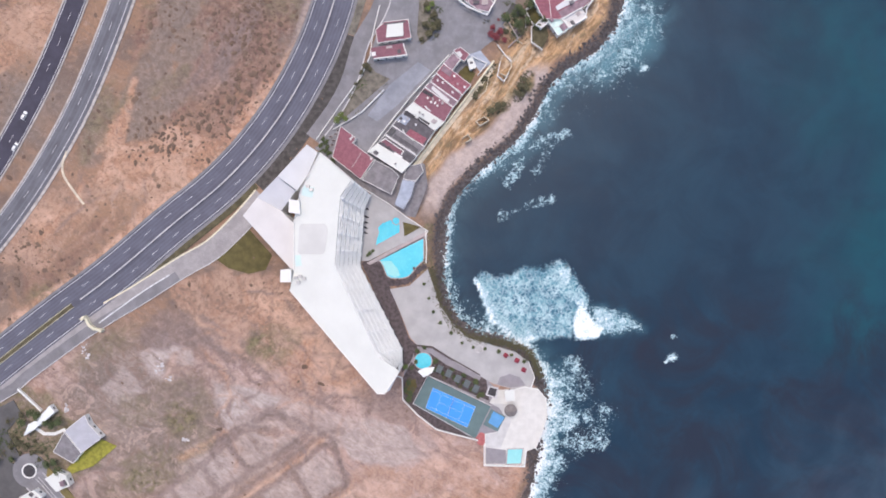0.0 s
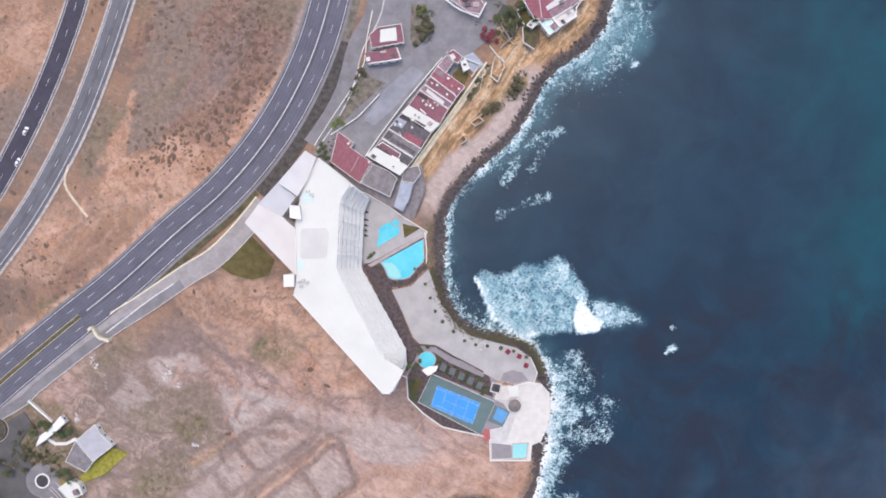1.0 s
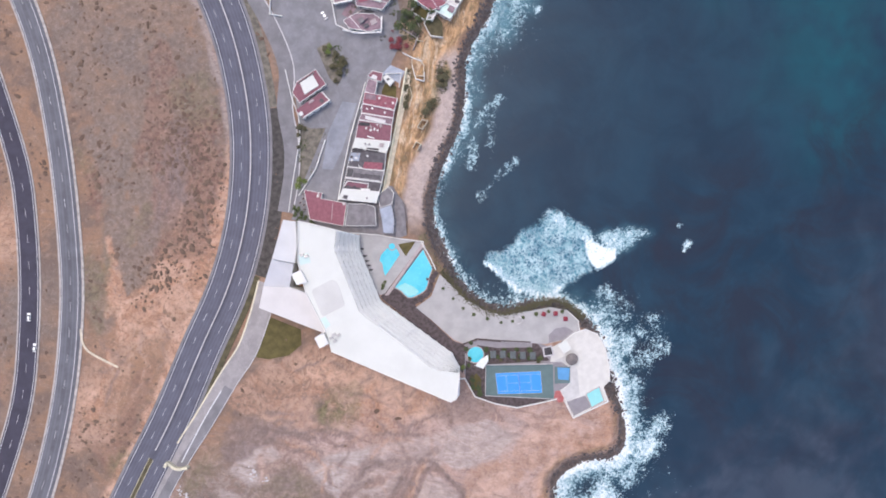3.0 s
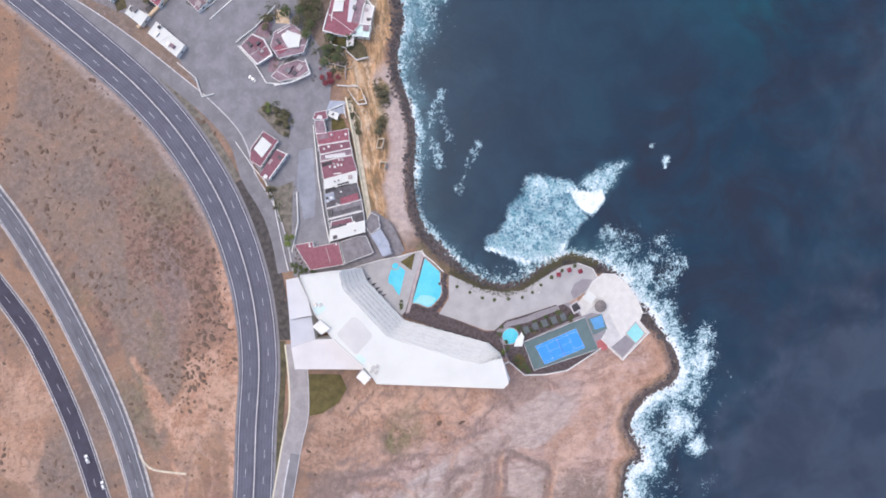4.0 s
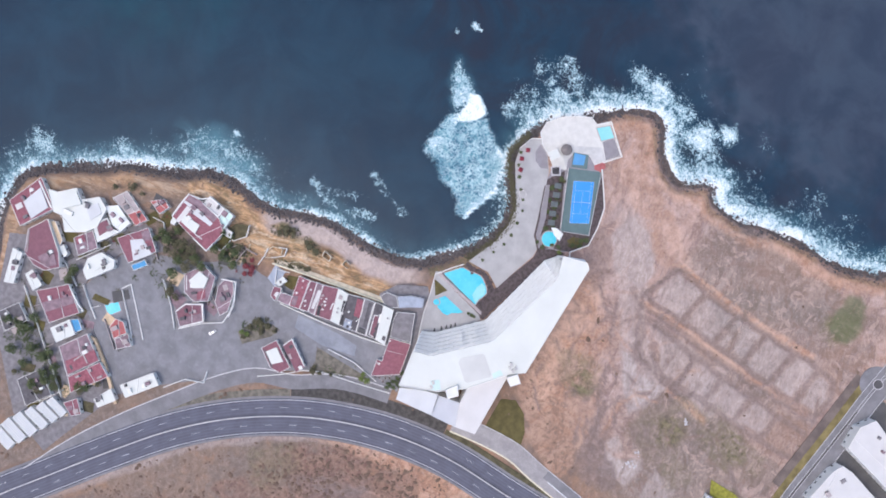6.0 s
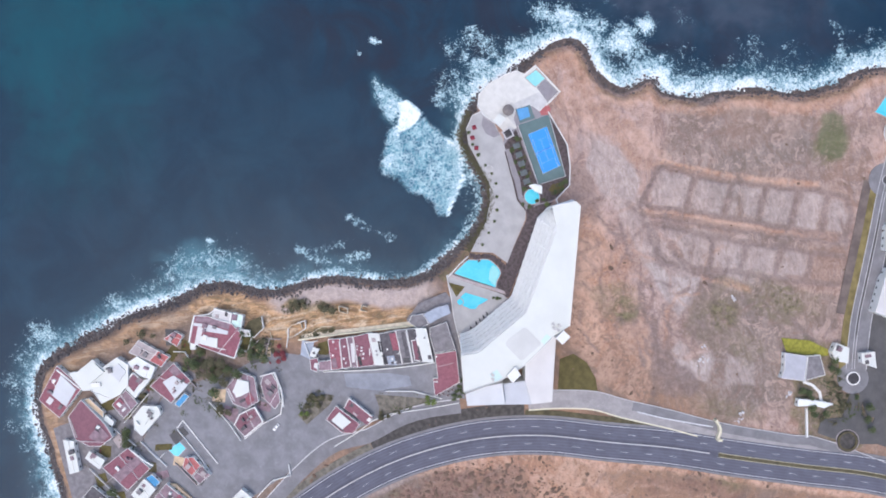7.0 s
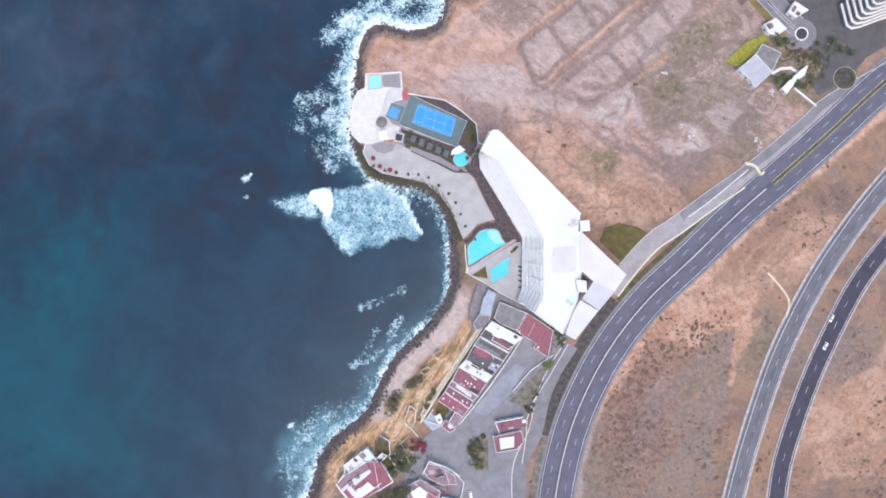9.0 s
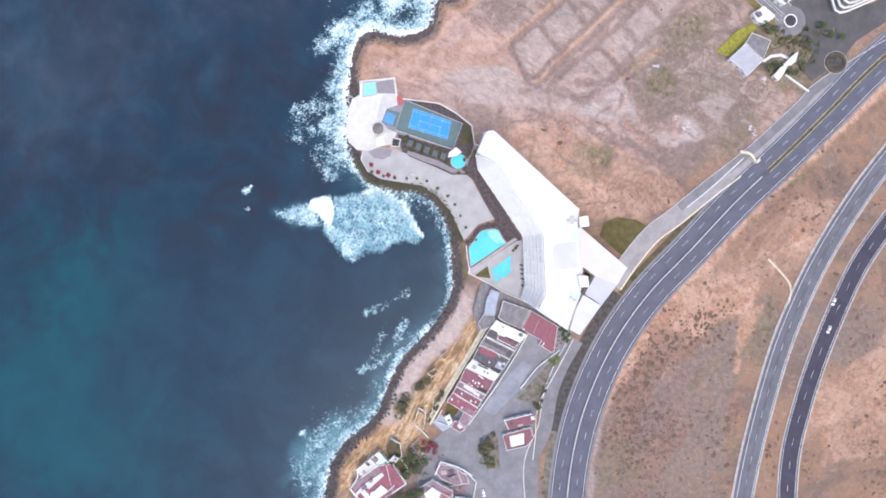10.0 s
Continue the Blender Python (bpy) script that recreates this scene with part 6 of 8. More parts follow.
hs = house([(-32.6, 52.7), (-29.1, 57.3), (-12.6, 46.5), (-16.5, 41.9)], 4.6, M_MIDROOF, GRY, G, 0.3)
on_roof(hs, "dark_strip", [(-28.8, 51.3), (-27.5, 53.0), (-15.6, 45.3), (-16.7, 43.6)], 4.7, 4.85, M_GREYROOF, "dark roof felt strip")
on_roof(hs, "roof_room", [(-31.4, 53.4), (-29.2, 56.2), (-27.1, 54.8), (-29.3, 52.0)], 4.7, 5.6, M_DIMYARD, "dull grey roof room")
roof_wall(hs, [(-32.4, 52.9), (-17.2, 42.8)], 4.6, 5.4, 0.35)
hs = house([(-28.9, 57.6), (-22.2, 65.0), (-7.4, 54.7), (-12.5, 46.8)], 4.5, M_GREYROOF, GRY, G, 0.3)
on_roof(hs, "roof_terrace", [(-27.2, 60.1), (-23.9, 63.3), (-19.6, 60.7), (-22.2, 57.4)], 4.6, 4.9, M_BLUEROOF, "pale blue-grey roof terrace")
lumps(hs, [(-24.6, 60.9), (-22.8, 59.3), (-25.4, 59.4), (-21.2, 60.7)], 4.9, 5, (M_WHITE, M_PATH, M_GREYROOF), 0.3, 0.75)
# two dark blocks stand for the shade thrown by the higher roof beside them
on_roof(hs, "shade_block", [(-23.1, 63.6), (-21.6, 64.9), (-16.9, 62.3), (-18.2, 60.9)], 4.6, 5.3, M_DARK, "dark block standing for shade cast on the roof")
on_roof(hs, "shade_block", [(-16.4, 60.5), (-15.3, 61.8), (-9.8, 58.4), (-11, 56.7)], 4.6, 5.3, M_DARK, "dark block standing for shade cast on the roof")
on_roof(hs, "tiled_roof", [(-22.2, 53), (-19.7, 55.6), (-11.4, 50.7), (-13.5, 47.7)], 4.6, 5.2, M_TILE, "red-tiled roof over the sea side")
roof_wall(hs, [(-23.5, 55.4), (-22.4, 52.9), (-18.1, 49.7)], 4.6, 5.6, 0.4)
lumps(hs, [(-13.2, 50.7), (-16.9, 57.7)], 4.7, 7, (M_WHITE,), 0.4, 0.6)
hs = house([(-22, 65.4), (-18.5, 68.8), (-2.8, 58.7), (-7.2, 55)], 5.0, M_ROOFW, WHT, G)
on_roof(hs, "roof_box", [(-9.4, 59.2), (-7.9, 60.7), (-6.0, 59.4), (-7.5, 57.9)], 5.15, 5.9, M_PATH)
hs = house([(-18.3, 69.1), (-12.5, 76.6), (1.8, 66.4), (-2.6, 59)], 4.8, M_TILE, RED, G)
# another dark block in place of cast shade on the tiles
on_roof(hs, "shade_block", [(-13.8, 74.2), (-12.7, 75.5), (-7.9, 72.7), (-8.9, 71.4)], 4.9, 5.4, M_DARK, "dark block standing for shade cast on the roof")
roof_wall(hs, [(-12.4, 67.1), (-9.5, 64.3)], 4.9, 5.6, 0.6)
lumps(hs, [(-10.9, 71.1), (-9.2, 69.1), (-7.2, 68.6), (-4.9, 70), (-3.5, 68.6), (-8.3, 70.6), (-6.0, 67.3)], 4.9, 9, (M_WHITE, M_PATH, M_WHITE), 0.3, 0.8)
hs = house([(-12.3, 77), (-9.6, 79.2), (4.2, 69.3), (2.1, 66.7)], 4.9, M_MAUVEROOF, "white terraced house with mauve and pinkish flat roof", G, 0.25)
on_roof(hs, "roof_terrace", [(-8.3, 77.3), (0.2, 70.2), (-0.9, 68.5), (-9.2, 75.8)], 5.0, 5.25, M_ROOFP, "pinkish roof terrace")
hs = house([(-9.4, 79.6), (-6.7, 83.5), (6.4, 72.7), (4.4, 69.6)], 4.6, M_TILE, RED, G, 0.25)
roof_wall(hs, [(-8.9, 81.7), (-6.6, 83.4), (5.7, 74)], 4.6, 5.5, 0.4)
lumps(hs, [(-3.3, 79.0), (1.6, 74.0), (-5.9, 80.0)], 4.7, 11, (M_WHITE, M_MAUVEROOF), 0.3, 0.6)
hs = house([(-6.5, 83.9), (-3, 88.6), (11, 77.8), (6.6, 73)], 4.5, M_TILE, RED, G, 0.25)
on_roof(hs, "mauve_roof", [(-4.2, 85.2), (-2.9, 87.6), (1.6, 84.4), (0.4, 82.0)], 4.6, 4.9, M_MAUVEROOF, "faded mauve roof patch")
lumps(hs, [(2.5, 82.2), (7.8, 76.6), (4.2, 78.3)], 4.6, 13, (M_WHITE, M_PATH), 0.3, 0.6)
hs = house([(-2.8, 89), (2, 94.3), (5.5, 90.7), (1.3, 85)], 4.2, M_MAUVEROOF, "terraced house with mauve flat roof", G, 0.25)
slab("path", [(22.1, 89.4), (23.9, 87.7), (9.7, 69.3), (-5.6, 49.8), (-19.8, 31.5), (-22.3, 32.9), (-7.8, 52), (7.5, 71.5)], -1.5, 0.08, M_SANDPATH, "pale sandy footpath along the cliff edge", "path")
wall([(22.8, 90.9), (7.9, 71), (-7.4, 51.5), (-21.6, 33.2)], "cream garden wall behind the terraced houses", 0.9, 1.6, M_CREAM)

hs = house([(-55.3, 57.1), (-47.5, 51), (-49.3, 48.7), (-38.3, 40.4), (-45.3, 30.3), (-59.6, 41.6)], 4.0, M_TILE, "house with broad red tile roof beside the hotel", category="house")
roof_wall(hs, [(-44.8, 43.7), (-49.4, 36.3)], 4.1, 4.3, 0.3, M_PATH, "pale roof seam")
lumps(hs, [(-50.2, 50.6), (-49.4, 51.4), (-39.8, 40.6)], 4.1, 17, (M_WHITE,), 0.3, 0.5)
for x, y in [(-60.9, 52.3), (-59.5, 50.3), (-60.3, 48.1), (-58.3, 53.5), (-58.9, 46), (-57.1, 55.5)]:
    crate = thing("planter_box", x, y, 0.06, "pale planter box beside the red-roofed house", "planter box", "planter boxes")
    bm = bmesh.new()
    box(bm, -0.9, 0.9, -0.6, 0.6, 0, 0.7)
    part("box", bm, M_PATH, crate)
    bm = bmesh.new()
    box(bm, -0.75, 0.75, -0.45, 0.45, 0.7, 0.76)
    part("soil", bm, M_GARDENROCK, crate)
house([(-37.8, 39.9), (-29.1, 35.3), (-25.7, 31.8), (-29.7, 22.6), (-44.5, 30.1)], 3.5, M_MIDROOF, "building with grey flat roof beside the hotel")
house([(-24, 30.1), (-17.4, 29), (-19.4, 21.5), (-23.4, 14.8), (-28.1, 17.4), (-25.7, 23.8)], 3.0, M_BLUEROOF, "building with blue-grey flat roof above the shore", rim=M_MIDROOF)
house([(-21.7, 36.7), (-14.5, 38.2), (-13.3, 34.1), (-17.1, 29.3), (-23.4, 30.4)], 3.0, M_MIDROOF, "building with mauve-grey flat roof above the shore")
hs = house([(-36.4, 99.4), (-37.5, 106), (-32.9, 110), (-20.9, 111.3), (-19.5, 101.9)], 3.5, M_TILE, "red-roofed gatehouse with white roof panel")
on_roof(hs, "roof_panel", [(-31.5, 108.5), (-23.5, 109.4), (-23.2, 102.8), (-32.1, 102)], 3.6, 4.4, M_ROOFW, "white flat roof panel")
on_roof(hs, "dark_gutter", [(-33.2, 109.2), (-22.2, 110.6), (-22.3, 109.8), (-33, 108.4)], 3.6, 3.8, M_GREYROOF)
hs = house([(-40.1, 96.9), (-23.2, 99.4), (-21.2, 93.1), (-38.7, 91.2)], 3.5, M_TILE, "low red-roofed store beside the gatehouse", parapet=0.0)
on_roof(hs, "roof_box", [(-39.6, 94.6), (-37.5, 94.9), (-37.3, 92.9), (-39.3, 92.6)], 3.6, 4.3, M_WHITE, "white roof box")
on_roof(hs, "roof_box", [(-26.6, 95.8), (-24.8, 96.2), (-24.4, 94.2), (-26.2, 93.9)], 3.6, 4.2, M_GREYROOF)
on_roof(hs, "roof_box", [(-32.2, 97.6), (-29.2, 98.0), (-29.0, 96.9), (-32.0, 96.5)], 3.6, 4.1, M_PATH)
roof_wall(hs, [(-23.5, 99.1), (-21.6, 93.3), (-27.5, 92.5), (-38.3, 91.4)], 3.4, 4.4, 0.5)

hs = house([(2.2, 95.6), (5.7, 97), (10.2, 93.3), (7.7, 89.9), (5.7, 91)], 4.0, M_TILE, "end house with red tile roof", G)
on_roof(hs, "roof_slab", [(3.4, 94.2), (5.4, 95.0), (6.7, 93.0), (5.6, 91.6)], 4.1, 4.6, M_ROOFP, "pale roof slab")
hs = house([(9.1, 91.1), (11.7, 92.2), (13.7, 87.3), (10.5, 85.9)], 3.0, M_ROOFW, "small white-roofed room in the end garden", G)
lumps(hs, [(11.2, 89.4)], 3.1, 15, (M_GREYROOF,), 0.5, 0.8)
slab("garden", [(5, 85.6), (8.8, 88.9), (13.5, 84.7), (9.4, 77.3), (4.9, 80.6)], -0.8, 0.11, M_LAWN, "small olive garden at the end of the terrace", "garden")
wall([(11.2, 93.2), (19.2, 89.6), (14.6, 83.4)], "white wall round the end garden", 0.35, 1.6)
for pts in ([(13.6, 60.2), (18, 62.8), (20.3, 60.8), (15.9, 58.2), (13.6, 60.2)], [(6.6, 51.5), (9.6, 53.6), (11.3, 51.2), (8.4, 49.5)], [(26.1, 90.6), (27.5, 94), (31, 93.4), (31.9, 88.2), (29, 83.3), (26.1, 84.8)], [(21.1, 86.3), (18.8, 76.1), (14.8, 71.8)], [(31.8, 105), (34.7, 107.3), (36.8, 104.4), (34.7, 101.5), (37.6, 99.8)]):
    wall(pts, "low pale ruined wall on the cliff slope", 0.32, 0.4, M_SANDPATH, -4.5)
wall([(-0.2, 93.8), (-20, 72.2), (-33.6, 55.4), (-41.9, 44.1)], "white wall along the yard side of the terrace", 0.45, 2.2)
slab("villa_terrace", [(48.6, 112.3), (51, 104), (47.6, 96.7), (42.1, 100.5), (42, 108.2)], -1.5, 0.3, M_VERGE, "dry garden terrace above the cliff", "terrace")
wall([(48.6, 112.3), (42, 108.2), (42.1, 100.5), (47.6, 96.7)], "white wall round the villa terrace", 0.35, 1.3)
slab("villa_terrace", [(44.8, 121.1), (48.4, 112.9), (42.9, 109.5), (38.8, 116.9)], -1.0, 0.25, M_LAWN, "olive garden terrace beside the villa", "garden")
wall([(44.8, 121.1), (38.8, 116.9), (42.9, 109.5)], "white wall round the garden terrace", 0.35, 1.3)
slab("yard_patch", [(-30.6, 79.1), (-16, 90.7), (-9.6, 86.3), (-27.7, 67.5), (-37, 60.3), (-42.2, 63.2)], 0.0, 0.068, M_BLUEYARD, "bluish worn asphalt patch in the yard", "paving")

V = "village houses"


def tank(x, y, z, r=0.55):
    ob = thing("water_tank", x, y, z, "small pale roof water tank on a flat roof", "water tank", "roof tanks")
    part("tank", cone(bmesh.new(), 0, 0, 0.15, 1.2, r, r, 12), M_KERB, ob)
    part("lid", cone(bmesh.new(), 0, 0, 1.2, 1.35, r * 0.8, r * 0.3, 12), M_MIDROOF, ob)
    part("stand", cone(bmesh.new(), 0, 0, 0, 0.15, r * 1.05, r * 1.05, 12), M_GREYROOF, ob)
    return ob


first = tank(-13.2, 62.6, 5.18)
for x, y in [(-15.1, 63.8), (-27.3, 37.8)]:
    copy_thing(first, pose(x, y, 5.18))
hs = house([(103.5, 220.7), (110, 199.5), (90.9, 198.1), (87.9, 219.5)], 4, M_TILE, "villa on the point with red tiled roof border", V)
on_roof(hs, "flat_roof", [(100.1, 213.3), (104.7, 201.4), (92.6, 200.9), (89.6, 212.1)], 4.1, 4.7, M_ROOFB, "pale flat roof inside the tiled border")
on_roof(hs, "roof_slab", [(99.8, 218.5), (100.4, 214.7), (97.3, 214.4), (96.7, 218.2)], 4.1, 4.5, M_ROOFP, "pinkish roof slab")
roof_wall(hs, [(108.5, 201), (91.6, 199.2)], 4.1, 4.9, 0.8, M_WHITE, "low white roof wall")
hs = house([(102.1, 197.1), (98.9, 193), (97.8, 181.9), (90.5, 181.3), (88.8, 171.1), (81.2, 169.6), (73.3, 177.6), (72.7, 185.2), (76.3, 196), (85.8, 194.4), (89.1, 198.5)], 5, M_ROOFW, "large villa with white flat roof on the point", V)
on_roof(hs, "upper_roof", [(96.3, 192.3), (95.6, 182.2), (87.9, 181.6), (89, 192.4)], 5.1, 6.4, M_ROOFW, "white upper roof")
on_roof(hs, "roof_slab", [(86.5, 180.1), (85.8, 172.8), (79.5, 172.8), (78, 179.8)], 5.1, 5.6, M_ROOFB, "pale roof slab")
hs = house([(84.4, 215.1), (86.2, 203), (66.5, 203.1), (58.3, 205.1), (59.3, 213.7), (64.1, 218.4), (72.4, 221.2)], 5, M_TILE, "large house with dark red roof", V)
on_roof(hs, "mauve_roof", [(67.8, 214.9), (69, 205.4), (60.1, 206.1), (60.8, 213.1)], 5.1, 5.5, M_MAUVEROOF, "faded mauve roof part")
roof_wall(hs, [(72.3, 219.9), (83.6, 214.8)], 5, 5.6, 0.6, M_PATH, "pinkish roof wall")
house([(85.4, 203.1), (84.1, 200.2), (72.6, 199.7), (70.1, 202.3)], 3, M_OCHRE, "ochre lean-to beside the large house", V)
house([(69.4, 202.9), (70, 200), (64.3, 199.4), (63.3, 202)], 3, M_ROOFW, "small white-roofed room beside larger villas", V)
house([(77.2, 227.5), (72.7, 223.7), (58.1, 233.7), (60.7, 238.5)], 3.5, M_ROOFW, "narrow white-roofed house by the water", V)
hs = house([(49.9, 222.3), (47.6, 203.8), (30.4, 203.2), (30.5, 221.1)], 4, M_TILE, "house with red and mauve roof", V)
on_roof(hs, "mauve_roof", [(42.6, 221.4), (41.1, 203.5), (36.4, 203.6), (36.8, 221.1)], 4.1, 4.5, M_MAUVEROOF, "faded mauve roof part")
roof_wall(hs, [(44.9, 203.3), (35.4, 202), (30.3, 200.5)], 4, 5, 0.7, M_WHITE, "low white roof wall")
house([(60.9, 225.7), (62.1, 221.2), (52.2, 218.7), (50.7, 224.5)], 3.5, M_ROOFW, "small white-roofed house among red roofs", V)
house([(27.3, 221.5), (28.5, 209.6), (19.6, 209.4), (18.7, 220.9)], 4, M_ROOFW, "house with white flat roof", V)
house([(28.2, 209.6), (27.3, 205.4), (20.9, 205.1), (20.6, 209.3)], 3, M_BLUECANVAS, "carport with blue roof", V)
hs = house([(15.8, 220), (17.6, 202.7), (1, 201.2), (-1.4, 220.7)], 4, M_MAUVEROOF, "house with dark mauve roof", V)
on_roof(hs, "tiled_roof", [(6.9, 219), (8, 201.5), (1.7, 201.2), (-0.4, 219.7)], 4.1, 4.6, M_TILE, "dark red tiled roof part")
roof_wall(hs, [(5.6, 214.4), (7.4, 208), (1.7, 207.4)], 4.1, 4.9, 0.8, M_PATH, "pinkish roof wall")
house([(-2.3, 220.7), (0.1, 200.9), (-9.2, 199), (-10.9, 222)], 4, M_TILE, "house with dark red roof", V)
hs = house([(52.6, 193.5), (58, 189), (58.9, 180.7), (52.4, 174.7), (48.3, 176.6), (46.9, 193.2)], 4, M_ROOFW, "house with white vaulted roof", V)
on_roof(hs, "upper_roof", [(54.4, 189.3), (56.2, 180.7), (52, 177.8), (50.2, 187.4)], 4.1, 4.8, M_ROOFW, "white upper roof")
house([(17.5, 189.5), (20.7, 184.7), (17.5, 181.2), (11.1, 181.6), (10.5, 189.3)], 3.5, M_REDPAVE, "pavilion with orange-red roof", V)
house([(9.9, 189.2), (10.5, 181.2), (3.4, 181.6), (4.1, 189.9)], 3, M_MAUVEROOF, "shed with dull red roof in the pool court", V)
house([(82.7, 169.7), (81.3, 163), (69.5, 159.9), (66.7, 166.6), (72.2, 169.5)], 4, M_CANVAS, "house with pale mint roof", V)
hs = house([(75.4, 180.3), (76.6, 171), (69.6, 170.4), (66.7, 166.6), (65.2, 180.7)], 4, M_ROOFW, "white house beside a red roof", V)
on_roof(hs, "tiled_roof", [(74.6, 178), (75.5, 171.7), (69.8, 171.1), (68.3, 178.4)], 4.1, 4.7, M_TILE, "red tiled roof part")
house([(86.4, 165), (87.6, 156), (75.4, 152.6), (74.8, 160)], 3, M_PATH, "low pinkish terrace block between houses", V)
house([(74.7, 159.8), (75, 152.1), (68.3, 150.2), (67.4, 157.3)], 3.5, M_REDPAVE, "house with salmon-red roof", V)
hs = house([(71.8, 193), (72.3, 181.5), (62.1, 181.9), (61.6, 193.7)], 3.5, M_MAUVEROOF, "house with mauve flat roof", V)
on_roof(hs, "tiled_roof", [(71.4, 192.1), (71.6, 187), (67.8, 187), (67.5, 192.1)], 3.6, 4.1, M_TILE, "red tiled roof part")
hs = house([(63.9, 169.5), (63.7, 150.7), (49.7, 150.8), (48.6, 167.7)], 4, M_TILE, "house with dull red roof and white terrace", V)
on_roof(hs, "flat_roof", [(60.5, 162.6), (58.9, 155.6), (49, 153.4), (48.5, 164.6)], 4.1, 4.6, M_ROOFB, "white roof terrace")
on_roof(hs, "mauve_roof", [(63, 155.3), (62.7, 151.1), (56.6, 151.2), (57.9, 155.6)], 4.1, 4.5, M_MAUVEROOF, "faded mauve roof part")
house([(46.8, 167.2), (47.3, 158.9), (44.1, 158.3), (43.6, 166.6)], 3, M_BLUECANVAS, "carport with blue roof", V)
house([(77.8, 145), (76.5, 137.4), (71.3, 136.1), (69.5, 142.5)], 3.5, M_REDPAVE, "small house with salmon roof", V)
hs = house([(65.5, 135.3), (74.2, 122.4), (68.2, 116.9), (55.7, 110.6), (47.6, 111), (41.1, 123.3), (56, 130.8)], 5, M_TILE, "red-roofed villa with white roof terraces above the cliff", V)
on_roof(hs, "roof_panel", [(61.1, 131.7), (63.8, 128), (55.9, 122.1), (52, 126.3)], 5.1, 5.8, M_ROOFW, "white flat roof panel")
on_roof(hs, "roof_walkway", [(70.9, 126.9), (71.7, 125.5), (66.1, 120.8), (54.5, 114.9), (53.5, 116.8), (58.5, 120.4), (64.6, 124.9), (65.6, 122.9)], 5.1, 5.5, M_ROOFB, "grey-white roof walkway")
on_roof(hs, "roof_panel", [(71.6, 124.8), (73.3, 122.1), (67.9, 117.4), (56.8, 111.3), (55, 114.4), (66.5, 120.6)], 5.1, 5.35, M_MAUVEROOF, "mauve sunken roof panel")
on_roof(hs, "roof_step", [(62.9, 134), (68.7, 125.4), (65.7, 123.6), (61, 133)], 5.1, 5.3, M_ROOFP, "pinkish roof step")
roof_wall(hs, [(65.8, 135.4), (71.9, 126.9), (74.6, 122.2)], 5, 5.8, 0.7)
roof_wall(hs, [(50.4, 128.1), (41.1, 123.3), (43.5, 118.5)], 5, 5.8, 0.6)
roof_wall(hs, [(52, 126.3), (48, 123.5)], 5, 5.6, 0.5)
house([(62.7, 138.3), (65.8, 135.4), (63.2, 134.1), (60.7, 136.5)], 3.4, M_ROOFW, "small white porch block beside the villa", V)
hs = house([(66.8, 116.9), (69.6, 111.9), (60.5, 106.6), (56.9, 111)], 4, M_ROOFP, "villa terrace room with pinkish floor and white walls", V)
roof_wall(hs, [(67.1, 117), (57.3, 110.8), (60.5, 106.6), (69.6, 111.9)], 4, 5.2, 0.7)
roof_wall(hs, [(74.4, 122.7), (69.6, 116.6), (68.6, 110.9)], 4, 5.0, 0.6)
house([(54.2, 113.7), (60.4, 105.9), (55.1, 102.9), (49.7, 110.3)], 4, M_MINT, "villa terrace block with pale mint floor", V)
hs = house([(48.1, 112.7), (50.5, 109.9), (46.6, 106.8), (43.9, 108.5)], 3, M_ROOFP, "small pinkish court of the villa", V)
roof_wall(hs, [(48.1, 112.7), (43.9, 108.5), (46.6, 106.8), (50.5, 109.9)], 3, 3.9, 0.5)
hs = house([(22.9, 142.9), (32.5, 139.6), (33.6, 127.5), (25.3, 123.7), (13.9, 131.7), (15.9, 139.4)], 3.5, M_MAUVEROOF, "house with mauve flat roof and white upper room", V)
on_roof(hs, "upper_room", [(28.2, 138.1), (31.3, 130.8), (25.9, 127.3), (21.5, 131.2), (23.4, 137.2)], 3.6, 5, M_ROOFW, "white flat upper roof")
on_roof(hs, "roof_patch", [(20.3, 136.3), (20.9, 131.2), (15.8, 132.5), (16.5, 137.6)], 3.6, 3.9, M_TILE, "faded red roof patch")
roof_wall(hs, [(23.5, 141.3), (31.4, 138.7)], 3.5, 4.2, 0.4, M_WHITE, "low white roof wall")
hs = house([(14.1, 151.2), (16.2, 144.8), (13, 135.9), (4.1, 138.2), (5.1, 151.6)], 3.5, M_MAUVEROOF, "house with mauve-red roof and white parapet", V)
on_roof(hs, "tiled_roof", [(13.4, 150.1), (15.3, 144.7), (12.3, 136.7), (8.5, 138.3), (9.9, 150.8)], 3.6, 3.9, M_TILE, "faded red tiled roof")
roof_wall(hs, [(14, 150.9), (16.2, 144.5), (13, 135.3), (3.7, 137.9), (4.8, 151.6)], 3.5, 4.3, 0.6, M_WHITE, "low white roof wall")
hs = house([(19.9, 123.7), (22.4, 119.2), (20.2, 114.8), (13.8, 116.4), (4.9, 122.9), (4, 128), (12, 128.2)], 3.5, M_MAUVEROOF, "house with dull mauve roof and white parapet", V)
roof_wall(hs, [(23.3, 120.6), (19.1, 113.3), (9.3, 117.5), (1.4, 123.6)], 3.5, 4.3, 0.6, M_WHITE, "low white roof wall")
house([(-15.9, 194), (-15.1, 174.2), (-22.7, 173.3), (-23.5, 193.4)], 4.0, M_ROOFW, "long hall with white roof", V)
house([(-15.3, 228.1), (-15.4, 219.8), (-24.3, 220.5), (-23.7, 226.2)], 3.5, M_TILE, "house with red roof", V)
house([(-18.7, 210.9), (-16.2, 200), (-23.2, 199.4), (-23.8, 210.2)], 3.5, M_ROOFW, "shed with white roof", V)
